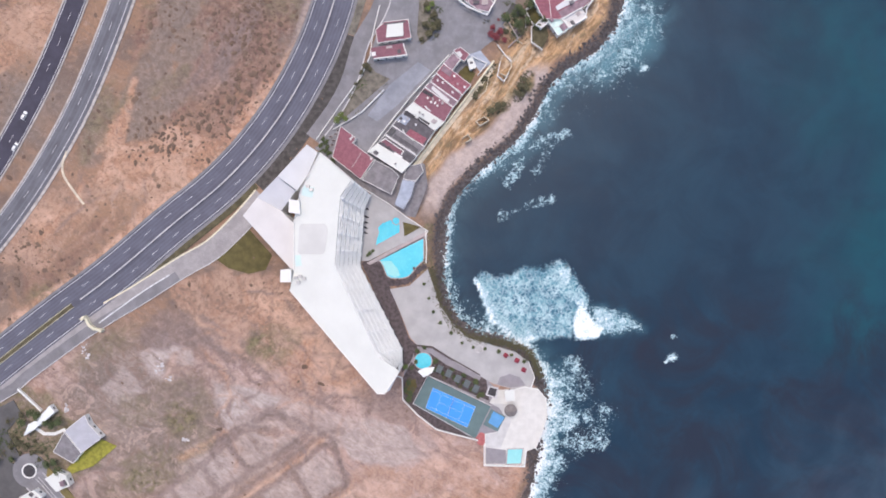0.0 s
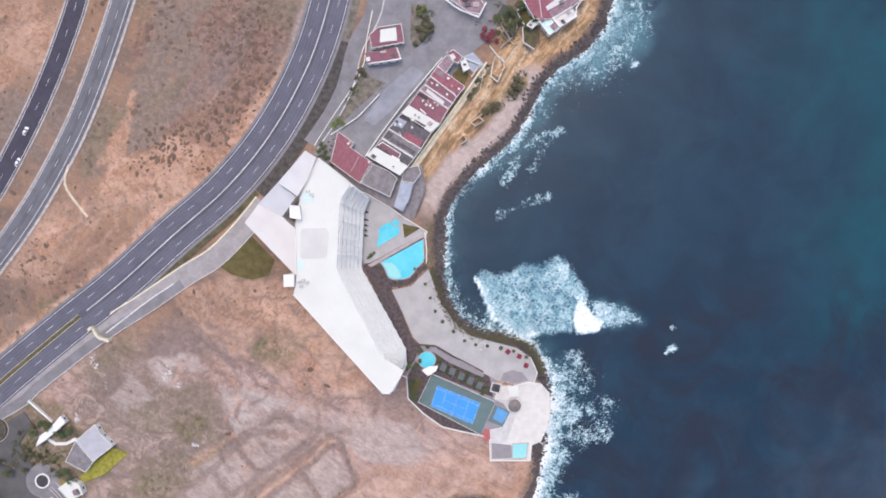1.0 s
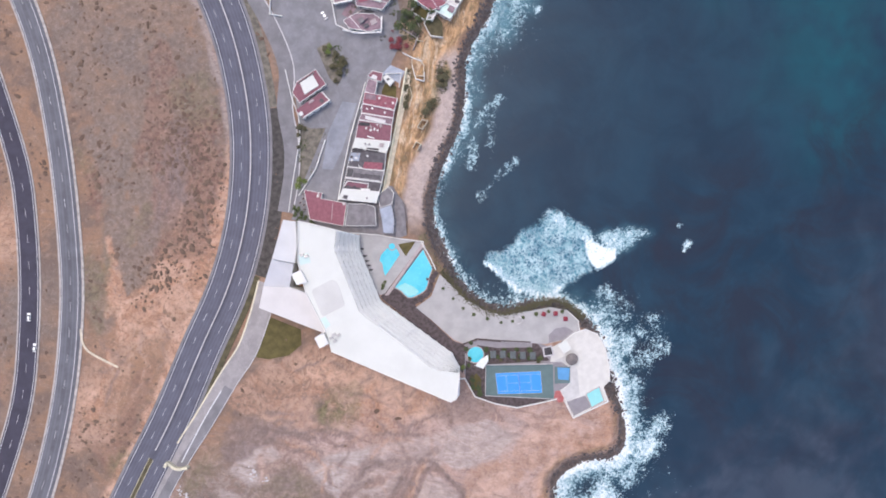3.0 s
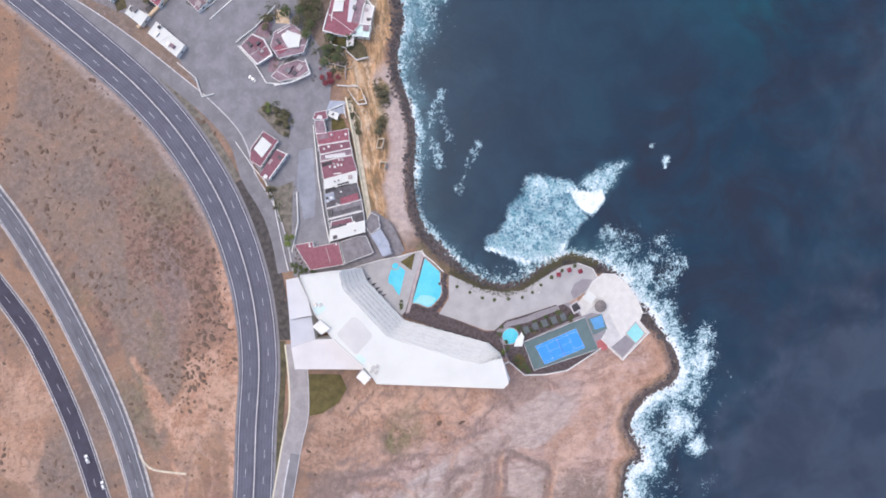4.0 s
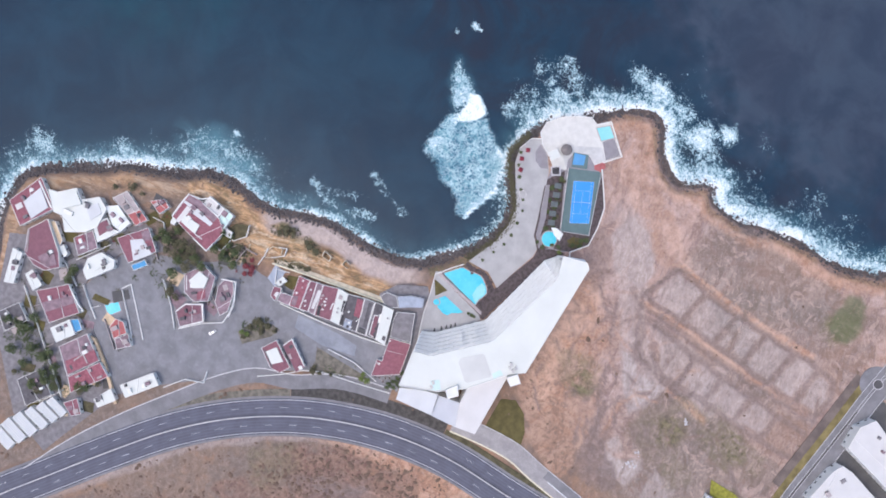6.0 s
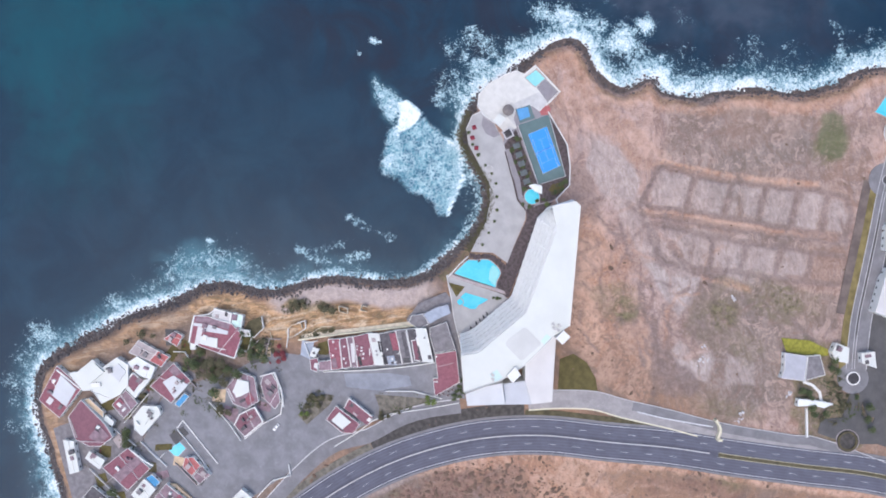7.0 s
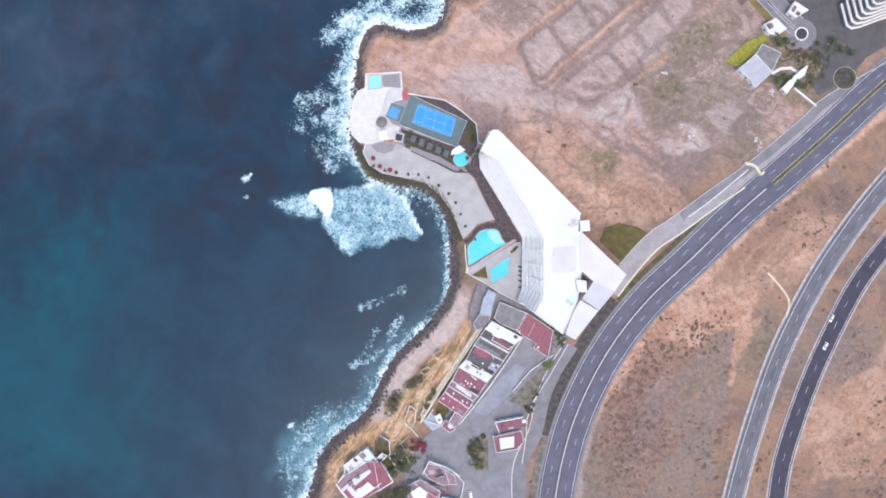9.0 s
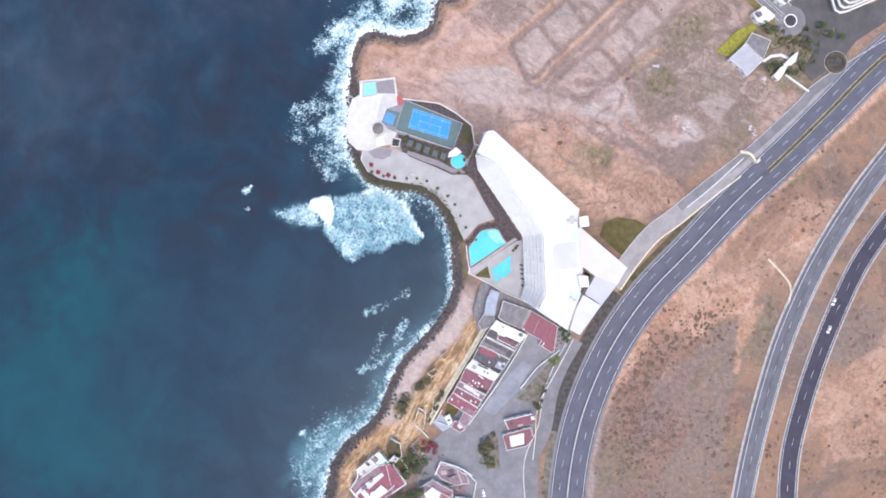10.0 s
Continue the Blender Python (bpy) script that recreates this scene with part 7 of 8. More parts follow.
house([(45.5, 247.2), (46.7, 234.4), (35.8, 233.2), (34, 247.3)], 3.0, M_GREYROOF, "house with dark grey roof among trees", V)
house([(5.6, 249.1), (7, 234.7), (-8.9, 233.5), (-10.1, 249.2)], 3.0, M_GREYROOF, "house with dark grey roof among trees", V)
for quad in ([(-17.9, 271.9), (-15.5, 266.8), (-28.2, 261.2), (-30.6, 266.3)], [(-15.9, 265.1), (-13.5, 260), (-26.7, 254), (-29.1, 259.2)], [(-14.4, 257.9), (-12, 252.8), (-25.2, 246.9), (-27.6, 252)], [(-13.5, 250.4), (-11.4, 245.8), (-23.7, 239.7), (-25.8, 244.3)], [(-12.9, 243.4), (-10.8, 238.9), (-22.1, 233.4), (-24.1, 237.3)], [(-11.7, 236.8), (-10, 232.8), (-20.7, 227.6), (-22.5, 231.7)]):
    hall = house(quad, 4.0, M_ROOFB, "hall with pale ribbed metal roof in a row of halls", "row of pale halls")
    cx, cy = [sum(q[i] for q in quad) / 4 for i in (0, 1)]
    for u in (0.2, 0.4, 0.6, 0.8):
        a, b = lerp(quad[0], quad[1], u), lerp(quad[3], quad[2], u)
        part("roof_rib", wall_along([(a[0] - cx, a[1] - cy), (b[0] - cx, b[1] - cy)], 0.25, 4.1, 4.4), M_WHITE, hall)
wall([(33.8, 153.1), (17.8, 153.6), (4.9, 155.9)], "white garden wall by the street", 0.4, 1.5)
wall([(4.2, 153.7), (2.9, 139.8), (-0.4, 128.6), (5.9, 120.5), (18.1, 114.9), (22.3, 120.3)], "white garden wall by the street", 0.5, 1.5)
wall([(16.5, 203.9), (13.3, 201), (-2.8, 200.1), (-25.3, 201.2)], "broad pinkish wall beside the street", 1.6, 1.8, M_OCHRE)
wall([(36.3, 177.6), (36.9, 171.8), (4.7, 175.2)], "pale planter wall of the parking island", 0.5, 0.6)
wall([(37.4, 197.6), (24.5, 197.1)], "pale wall of the small pool court", 0.5, 1.2)
wall([(4.5, 192), (3.5, 181.7), (13.1, 180), (35.6, 177.6)], "pale wall of the small pool court", 0.4, 0.9)
wall([(-59.7, 56), (-45.1, 64.7), (-33.5, 76.2)], "white garden wall in the yard", 0.45, 1.4)
wall([(-24.9, 172.2), (-24.3, 159.3), (-29.6, 149.7), (-24.1, 145.8)], "white wall along the service road", 0.4, 1.5)
wall([(-68.5, 50.8), (-56.8, 67.6), (-45.1, 83.5), (-40.7, 93.6), (-39.2, 105.2), (-35.7, 119.6)], "white kerb wall beside the service road", 0.4, 0.8)
wall([(74, 122.6), (68.2, 115.4), (67.5, 110.8)], "white villa wall", 0.4, 1.2)
wall([(24.6, 99.2), (28.9, 93.5), (31.9, 90.6)], "white garden wall above the cliff", 0.4, 1.2)
wall([(26.1, 90.6), (24.6, 83.4), (28.1, 80.5), (30.4, 84.8)], "white garden wall above the cliff", 0.4, 1.2)
# patchwork of paved, bare and planted plots round the village houses
rp = random.Random(31)
PLOT_MATS = ((M_PATH, "pinkish paved house plot", "paving"), (M_VERGE, "dry olive garden plot", "garden"), (M_DIMYARD, "dark asphalt house plot", "paving"), (M_MAUVEROOF, "mauve tiled house terrace", "terrace"), (M_LAWN, "olive grass plot beside a house", "garden"), (M_OCHRE, "bare ochre house plot", "garden"))
for i, (x, y) in enumerate([(57.9, 224.9), (55.9, 216.9), (54.6, 207.2), (64.8, 201.3), (73.8, 197.4), (62.2, 192.6), (63, 179.7), (64.6, 170), (61.3, 160.4), (69.3, 157.1), (69.2, 149), (75.6, 142.5), (65.9, 141), (59.5, 135.6), (53, 128.2), (44.9, 121.8), (33.6, 117.1), (31.9, 110.6), (35.1, 105.8), (32.2, 146.1), (13.5, 143), (9.6, 132.7), (17.6, 126.2), (25.8, 152.5), (20.9, 149.4), (45.7, 229.8), (31.2, 229.3), (10.3, 228.4), (-2.6, 229.5), (-9.1, 227), (-10.7, 218.9), (-9.8, 209.2), (-12.4, 202.8), (31, 204.1), (23, 202.5), (21.3, 189.7), (6.8, 188.1), (8.3, 183.3), (34.1, 191.2), (32.4, 179.9), (32.9, 242.8), (20, 238.1), (10.4, 243), (0.7, 236.6), (-8.9, 246.3), (-20.3, 231.9), (-22, 217.4), (39.3, 236.3)]):
    a, w, l = rp.uniform(0, 3.14), rp.uniform(1.6, 4.0), rp.uniform(2.2, 5.2)
    ex, ey = Vector((math.cos(a), math.sin(a))), Vector((-math.sin(a), math.cos(a)))
    q = [tuple(Vector((x, y)) + ex * s0 * l * rp.uniform(0.8, 1.2) + ey * s1 * w * rp.uniform(0.8, 1.2)) for s0, s1 in ((-1, -1), (1, -1), (1, 1), (-1, 1))]
    mat, lab, cat = PLOT_MATS[rp.randrange(6)]
    slab("house_plot", q, -0.3, 0.075 + 0.004 * i, mat, lab, cat)
# low garden walls between the village plots
for pts in ([(42.5, 229.2), (41.6, 204)], [(18.3, 230), (18.3, 224.2)], [(61.6, 203.3), (45.5, 201.4)], [(59.9, 196.8), (62, 174.9)], [(64.5, 157.1), (57.3, 152.3), (45.1, 152.4)], [(69.2, 147.4), (64.3, 142.6), (57.3, 144.3)], [(64.3, 137.8), (59.4, 128.2), (48.1, 123.4)], [(44.9, 120.2), (39, 116.4), (39, 107.4)], [(30.3, 110.6), (35.1, 102.6), (30.2, 97.8)], [(45.5, 197.6), (31, 197.7), (30.9, 192.5)], [(22.9, 192.2), (4.5, 192.3)], [(-10.5, 243.1), (-8.4, 227)], [(55.4, 229.8), (-12.3, 229.6)], [(32.2, 150.9), (33.8, 147.7)], [(16, 129.4), (5, 128.2)]):
    wall(pts, "pinkish white garden wall between village plots", 0.35, 1.5, M_PATH if pts[0][0] % 2 < 1 else M_WHITE)
pool([(30.6, 190.2), (30.5, 181.9), (24.1, 181.9), (23.8, 190.3)], "small turquoise pool in a village courtyard")

# ---- southern compound ----
house([(-197.8, -99.1), (-187.5, -90.9), (-185.2, -95.8), (-178.8, -102.5), (-189.1, -110.1)], 4.0, M_PAVROOF, "pavilion with pale lilac-grey flat roof", category="pavilion")
house([(-204.2, -110.1), (-198.5, -99.9), (-189.8, -110.7), (-194, -116)], 3.2, M_MIDROOF, "pavilion annex with grey roof", category="pavilion")
slab("planting_bed", [(-191, -112), (-180.6, -104.6), (-172.9, -108.1), (-185.4, -118.5), (-196.4, -122.4), (-199.3, -120)], -0.3, 0.25, M_YELLOWGRASS, "bright yellow-green ground cover bed", "planting")
house([(-212.5, -93.2), (-206, -86.1), (-203.4, -89.6), (-208.4, -94), (-214.9, -99), (-219.7, -102), (-217.3, -96.1)], 3.2, M_CANVAS, "entrance canopy with pale mint roof", category="canopy", parapet=0.0, name="canopy")
wall([(-224.1, -78.1), (-211.8, -89.6)], "long white wall from the road to the canopy", 0.9, 1.2)
wall([(-216.3, -97.9), (-211, -101.7), (-205.1, -101.7), (-200, -99.3)], "curved pale footpath edging", 1.6, 0.12)
fountain = thing("fountain", -218.6, -121, 0, "round dark-water fountain with white rim", "fountain")
bm = bmesh.new()
wall_along([(3.6 * math.cos(a * math.pi / 14), 3.6 * math.sin(a * math.pi / 14)) for a in range(28)], 0.7, 0, 0.7, bm, True)
part("rim", bm, M_WHITE, fountain)
part("water", cone(bmesh.new(), 0, 0, 0, 0.45, 3.3, 3.3, 28), M_DARK, fountain)
house([(-208.2, -123.9), (-202.3, -120.1), (-197.4, -122.2), (-195.4, -127.4), (-202.4, -130.4)], 4.0, M_ROOFW, "house with white angular roof", V)
house([(-221.5, -133.4), (-214.1, -129.8), (-209.8, -133.3), (-214.2, -139.2)], 4.0, M_ROOFW, "house with white angular roof", V)
house([(-168.1, -194.3), (-176.8, -184.4), (-215, -202.3), (-211.5, -217.3), (-167.2, -204)], 7.0, M_ROOFP, "large villa block with white vaulted roofs", V)
house([(-185.5, -178.4), (-186.9, -172.1), (-197, -154.5), (-215, -162.5), (-222.7, -169.6), (-217.1, -193.5), (-190.5, -182.2)], 7.0, M_ROOFP, "large villa block with white vaulted roofs", V)
house([(-142.4, -229.4), (-145.8, -242.2), (-157.4, -241.1), (-169, -225.3), (-164.5, -220), (-161.2, -224.1), (-154.1, -220.3)], 4.5, M_ROOFW, "villa with white roof", V)
rot = thing("round_building", -136.9, -239.7, 0, "white house with round dark courtyard roof", "house")
bm = bmesh.new()
part("wall", cone(bm, 0, 0, -0.5, 4.0, 9.5, 9.5, 28), M_WHITE, rot)
part("roof", cone(bmesh.new(), 0, 0, 4.0, 4.4, 5.4, 5.0, 28), M_DARK, rot)
pool([(-118, -237.7), (-115.6, -250.5), (-124.5, -253), (-126.4, -240.9)], "turquoise pool beside a white villa", M_POOL)
stripes = thing("apartment_building", 0, 0, 0, "white apartment block with stacked curved balconies", "apartment building")
SB = [(-241.4, -136.1), (-243.7, -123.1), (-246.2, -121.2), (-250.9, -121.6), (-274.2, -128.3), (-282.9, -141.3)]
for k in range(7):
    c = [(-267.2, -149.8)][0]
    part("storey", prism([lerp(p, c, 0.06 * k) for p in SB] + [c], k * 2.9 - (0.4 if k == 0 else 0), k * 2.9 + 2.6), M_MIDROOF, stripes)
    part("balcony", wall_along([lerp(p, c, 0.06 * k) for p in SB], 1.0, k * 2.9 + 2.6, k * 2.9 + 3.5), M_WHITE, stripes, "white balcony front")
slab("pavement", [(-246, -107.1), (-242.3, -119.3), (-250.7, -120.3), (-274.1, -127.3), (-284.8, -127.7), (-283.8, -117.8), (-255.7, -104.3)], -0.3, 0.05, M_DIMYARD, "grey car park beside the apartment block", "pavement")

# ---- plants ----
def leaf_clump(V, F, rng, x, y, z, r, n, size):
    """Leaf quads scattered over a flattened ball."""
    for _ in range(n):
        a, h = rng.uniform(0, 2 * math.pi), rng.uniform(-0.35, 1.0)
        q = math.sqrt(max(0.0, 1 - h * h)) * rng.uniform(0.55, 1.0)
        c = Vector((x + r * q * math.cos(a), y + r * q * math.sin(a), z + r * 0.75 * h))
        u = Vector((rng.uniform(-1, 1), rng.uniform(-1, 1), rng.uniform(-0.4, 0.4))).normalized() * size * rng.uniform(0.6, 1.3)
        w = u.cross(Vector((rng.uniform(-0.4, 0.4), rng.uniform(-0.4, 0.4), 1))).normalized() * size * rng.uniform(0.4, 0.9)
        k = len(V)
        V += [c - u, c - w, c + u, c + w]
        F.append((k, k + 1, k + 2, k + 3))


def from_lists(name, V, F, mat, parent=None, label=""):
    me = bpy.data.meshes.new(name)
    me.from_pydata([tuple(v) for v in V], [], F)
    me.materials.append(mat)
    ob = new(name, me)
    ob.parent = parent
    if label:
        ob["label"] = label
    return ob


def make_tree(seed, mat, label, height=4.5, spread=2.2):
    rng = random.Random(seed)
    ob = thing("tree", 0, 0, 0, label, "tree", "trees among the houses")
    bm = cone(bmesh.new(), 0, 0, -0.3, height * 0.55, 0.22, 0.12, 7)
    ends = []
    for i in range(6):
        a = i * 1.05 + rng.uniform(-0.3, 0.3)
        e = Vector((math.cos(a) * spread * rng.uniform(0.35, 0.7), math.sin(a) * spread * rng.uniform(0.35, 0.7), height * rng.uniform(0.6, 0.85)))
        s = Vector((0, 0, height * rng.uniform(0.35, 0.5)))
        for j in range(3):
            p, q = s.lerp(e, j / 3), s.lerp(e, (j + 1) / 3)
            w = 0.09 - 0.025 * j
            vs = [bm.verts.new((p.x + dx * w, p.y + dy * w, p.z)) for dx, dy in ((1, 0), (0, 1), (-1, 0), (0, -1))]
            us = [bm.verts.new((q.x + dx * (w - 0.02), q.y + dy * (w - 0.02), q.z)) for dx, dy in ((1, 0), (0, 1), (-1, 0), (0, -1))]
            for m in range(4):
                bm.faces.new((vs[m], vs[(m + 1) % 4], us[(m + 1) % 4], us[m]))
        ends.append(e)
    part("trunk", bm, M_BARK, ob)
    V, F = [], []
    for e in ends + [Vector((0, 0, height * 0.85))]:
        leaf_clump(V, F, rng, e.x, e.y, e.z, spread * rng.uniform(0.4, 0.6), 42, 0.32)
    from_lists("crown", V, F, mat, ob)
    return ob


def make_bush(seed, mat, label, r=0.8, group="planted bushes"):
    rng = random.Random(seed)
    V, F = [], []
    for i in range(4):
        leaf_clump(V, F, rng, rng.uniform(-0.4, 0.4) * r, rng.uniform(-0.4, 0.4) * r, r * 0.45, r * rng.uniform(0.5, 0.75), 26, 0.22 * r + 0.06)
    ob = from_lists("bush", V, F, mat)
    return tagged(ob, label, "bush", group)


def scatter(proto, spots, lo=0.8, hi=1.25, z=0.0, seed=1):
    """Copies of a thing at the spots, turned and scaled at random; the first is moved there itself."""
    rng = random.Random(seed)
    for i, (x, y) in enumerate(spots):
        s = rng.uniform(lo, hi)
        m = pose(x, y, z, 0, 0, rng.uniform(0, 360)) @ Matrix.Scale(s, 4)
        if i == 0:
            proto.matrix_basis = m
        else:
            o = copy_thing(proto, pose(x, y, z, 0, 0, rng.uniform(0, 360)))
            o.scale = (s, s, s)


scatter(make_tree(1, M_LEAF, "leafy green tree among village houses"), [(54.7, 142.7), (46, 137.9), (41.2, 140.8), (39.1, 131.2), (57.2, 136.2), (33.7, 129.3), (48, 112.1), (44.8, 108.3), (35.2, 117), (28.7, 112.3), (20, 233.2), (12.9, 229.4), (25.8, 237.1), (5.4, 226.2), (0.7, 234), (31.3, 236.4), (36, 228.3), (13.6, 243), (0.7, 241.4), (23.3, 246.1), (35.4, 146)], 0.8, 1.5, 0, 2)
scatter(make_tree(5, M_OLIVE, "olive-green tree in the village"), [(55.8, 200.7), (49.4, 203), (63.6, 176.5), (-9.2, 212.4), (-11.7, 217.3), (-10.8, 206), (25.8, 150.9), (21.9, 148.7), (36.7, 105.8), (-4.2, 230.2), (-4.1, 239.8), (10.4, 249.4), (88.6, 152.1), (83.7, 148.9), (91.9, 161.8)], 0.6, 1.2, 0, 3)
scatter(make_tree(31, M_OLIVE, "broad olive tree in the villa garden", 5.0, 2.8), [(54, 142.7), (49.8, 138.9), (45, 141.2), (41.7, 136.3), (37.9, 133.1), (35.3, 138), (57.2, 140.1), (44.9, 131.5), (48.9, 145.3), (48.8, 134.7)], 0.8, 1.3, 0, 21)
scatter(make_tree(33, M_LEAF, "dark green tree beside the villa", 4.5, 2.4), [(41, 118.9), (37.7, 115.1), (39.9, 111.2), (35.1, 108.7), (32.6, 113.9), (59.5, 144.3), (57.3, 149.1), (53.2, 200.8), (50.6, 204), (55.1, 198.2)], 0.8, 1.2, 0, 22)
scatter(make_tree(35, M_LEAF, "dark green tree at the village edge", 4.5, 2.6), [(20, 234.9), (13.5, 231.7), (5.5, 234), (0.6, 229.5), (15.1, 226.8), (36.1, 238), (31.2, 233.2), (39.4, 242.8), (-8.5, 217.3), (-10.5, 213.4), (-4.2, 230.2)], 0.8, 1.3, 0, 23)
scatter(make_tree(9, M_BRIGHT, "bright green garden tree beside the lane"), [(-8.7, 119.5), (-10.8, 117.2), (-55.6, 63.2), (-57.4, 60.6), (-53.3, 61.2), (-22.5, -66)], 0.6, 1.0, 0, 4)
scatter(make_tree(12, M_OLIVE, "dull green tree beside the lane", 3.5, 1.8), [(-12.5, 109.4), (-7.9, 107.4), (-5.8, 110.3), (-10.2, 104.5), (-14.6, 101.7), (-7.3, 113.8), (-45.1, 85), (-42.8, 88.4), (-40.7, 86.4), (-48, 79.2)] + [(-6.6, 109.7), (-10.8, 108.4), (-7.7, 114.3), (-11.6, 119.5), (-5.1, 107.8)], 0.6, 1.1, 0, 5)
scatter(make_tree(14, M_LEAF, "dark green tree in the hotel compound", 4.0, 2.2), [(-212.7, -91.4), (-208.9, -94.9), (-216.2, -89.9), (-205.9, -97), (-220.7, -94.9), (-204.6, -115.6), (-208.2, -117.1), (-202.3, -120)] + [(-205.4, -96.1), (-201.9, -94.5), (-226.8, -114.4), (-239.6, -109.6), (-246, -107.1), (-235.2, -115.1)], 0.7, 1.2, 0, 6)
scatter(make_tree(17, M_FLOWER, "dark red flowering shrub tree", 3.2, 2.0), [(21.1, 104.4), (24, 102.7), (26, 105.6), (28.1, 101.5), (22.3, 107.9), (1.4, 83.4), (3.7, 81.4)], 0.7, 1.2, 0, 7)
scatter(make_bush(21, M_LEAF, "rounded dark green bush on the deck edge", 1.1), [(-12.9, -23.5), (-10.5, -30.8), (-8.2, -37.8), (-4.7, -43.4), (0.9, -48.9), (6.7, -53.9), (12.5, -56.2), (18.4, -56.8), (25.4, -58.3), (32.1, -60), (38.5, -63.5), (-40.9, -7.5), (-42.3, -8.7), (-39.4, -6.3)], 0.8, 1.15, 0.05, 8)
scatter(make_bush(22, M_LEAF, "dark green bush in the planted strip", 1.7), [(-6.7, -68), (-3.8, -69.5), (-0.6, -70.6), (2.3, -71.8), (4.9, -74.1), (7.9, -75.3), (11.1, -77.6), (14, -78.8), (16.6, -81.1), (-6.7, -63.6), (1.4, -68), (7.3, -70.9), (13.1, -74.1), (-23.1, -78.3), (-21.4, -74.8), (-19.6, -79.8), (-21.4, -82.7), (-17.6, -63.6), (-19.6, -66.5), (-16.1, -57.8), (-13.2, -56.6)], 0.8, 1.3, 0.02, 9)
scatter(make_bush(23, M_OLIVE, "yellow-green bush in the planted strip", 1.0), [(-2.7, -71.8), (5.8, -76.5), (14.9, -81.7), (-22, -76.5), (-20.5, -73), (-19, -77.7)], 0.8, 1.2, 0.02, 10)
scatter(make_bush(24, M_LEAF, "dark hedge bush beside the red-roofed house", 1.3), [(-65, 51.3), (-63.5, 49.6), (-66.2, 47.9), (-62.7, 46.7), (-64.4, 45), (-61.8, 43.8), (-60.3, 40.3), (-66.7, 44.4), (-59.2, 38.6)], 0.9, 1.3, 0.0, 11)
scatter(make_bush(25, M_OLIVE, "dry garden bush in the compound", 1.4), [(-227.6, -102.9), (-225.2, -104.7), (-220.8, -108.2), (-228.2, -108.3), (-217, -111.2), (-229.6, -95), (-222.2, -92), (-212, -111.2)] + [(-214.7, -110.8), (-219.5, -108.6), (-224.2, -106.3), (-215.8, -105.6), (-223.1, -111.5), (-213.5, -115.3)], 0.8, 1.5, 0, 12)
scatter(make_bush(26, M_OLIVE, "dense olive bush above the cliff", 1.5), [(38.5, 81.9), (36.8, 78.4), (34.8, 74.7), (39.7, 77.5), (37.7, 73.8), (24.6, 68), (28.1, 68.9), (21.7, 65.7), (17.4, 81.9), (15.9, 77.6), (13.6, 73.8), (31.8, 109.3), (34.7, 112.2), (37.6, 110.2), (28.9, 106.4), (33.3, 105.6)], 0.9, 1.6, -1.2, 13)

def cover(name, patches, n, mat, label, seed, z=0.1):
    """Dense low growth: leaf clumps strewn over ragged ellipses (x, y, half length, half width, turn)."""
    rg = random.Random(seed)
    V, F = [], []
    for x, y, a, b, turn in patches:
        c, s = math.cos(radians(turn)), math.sin(radians(turn))
        k = int(n * a * b)
        for _ in range(k):
            r, t = math.sqrt(rg.random()) * rg.uniform(0.7, 1.15), rg.uniform(0, 6.283)
            u, v = a * r * math.cos(t), b * r * math.sin(t)
            px, py = x + u * c - v * s, y + u * s + v * c
            h = float(ground_shape(np.array([[px, py]]))[0][0]) if z is None else z
            leaf_clump(V, F, rg, px, py, h + rg.uniform(0.0, 0.4), rg.uniform(0.35, 0.8), 7, 0.28)
    return tagged(from_lists(name, V, F, mat), label, "shrubs", kind="stuff")


def patches(spots, a, b, turn):
    return [(x, y, a, b, turn) for x, y in spots]


cover("garden_shrubs", patches([(49.8, 137.9), (43.4, 141.1), (41.1, 132.5), (44.8, 111.2), (33.5, 112.2), (18.3, 230), (21.6, 236.4), (8.7, 231.7), (3.9, 238.2), (0.6, 230.1), (29.7, 242.9), (7.2, 245.6), (29.6, 234.8), (20, 242.9), (13.6, 239.7), (13.5, 233.3), (24.8, 230), (-2.5, 246.9), (-5.8, 236.6), (-9, 228.6), (29.7, 247.7), (36.1, 239.6), (-9.1, 214), (45.5, 202.4), (38.3, 107.4), (33.5, 104.2)], 4.2, 3.2, 30) + patches([(53.5, 200.7), (-9.2, 212.4), (29, 152.5), (32, 125.1), (30.4, 120.3), (38.8, 168.6), (61.4, 176.5)], 3.0, 2.0, 0) + patches([(31.8, 110.2), (35.6, 113.1), (-10.2, 110.9), (-7.9, 105.1), (-45.1, 79.2), (-49.5, 74.8)], 3.4, 2.4, 40), 1.6, M_LEAF, "dense green garden shrubs among the houses", 41)
cover("villa_garden_shrubs", [(*v, 4.6, 3.2, 20) for v in [(53, 141.1), (45, 136.3), (36.9, 134.8), (39.2, 139.6), (39, 115.4), (35.1, 110.6), (57.3, 145.3), (52.6, 202.4), (15.1, 233.3), (3.8, 231.7), (34.5, 239.6), (45.1, 152.4), (32.2, 149.3)]], 1.7, M_OLIVE, "dense olive garden shrubs below the villa", 47)
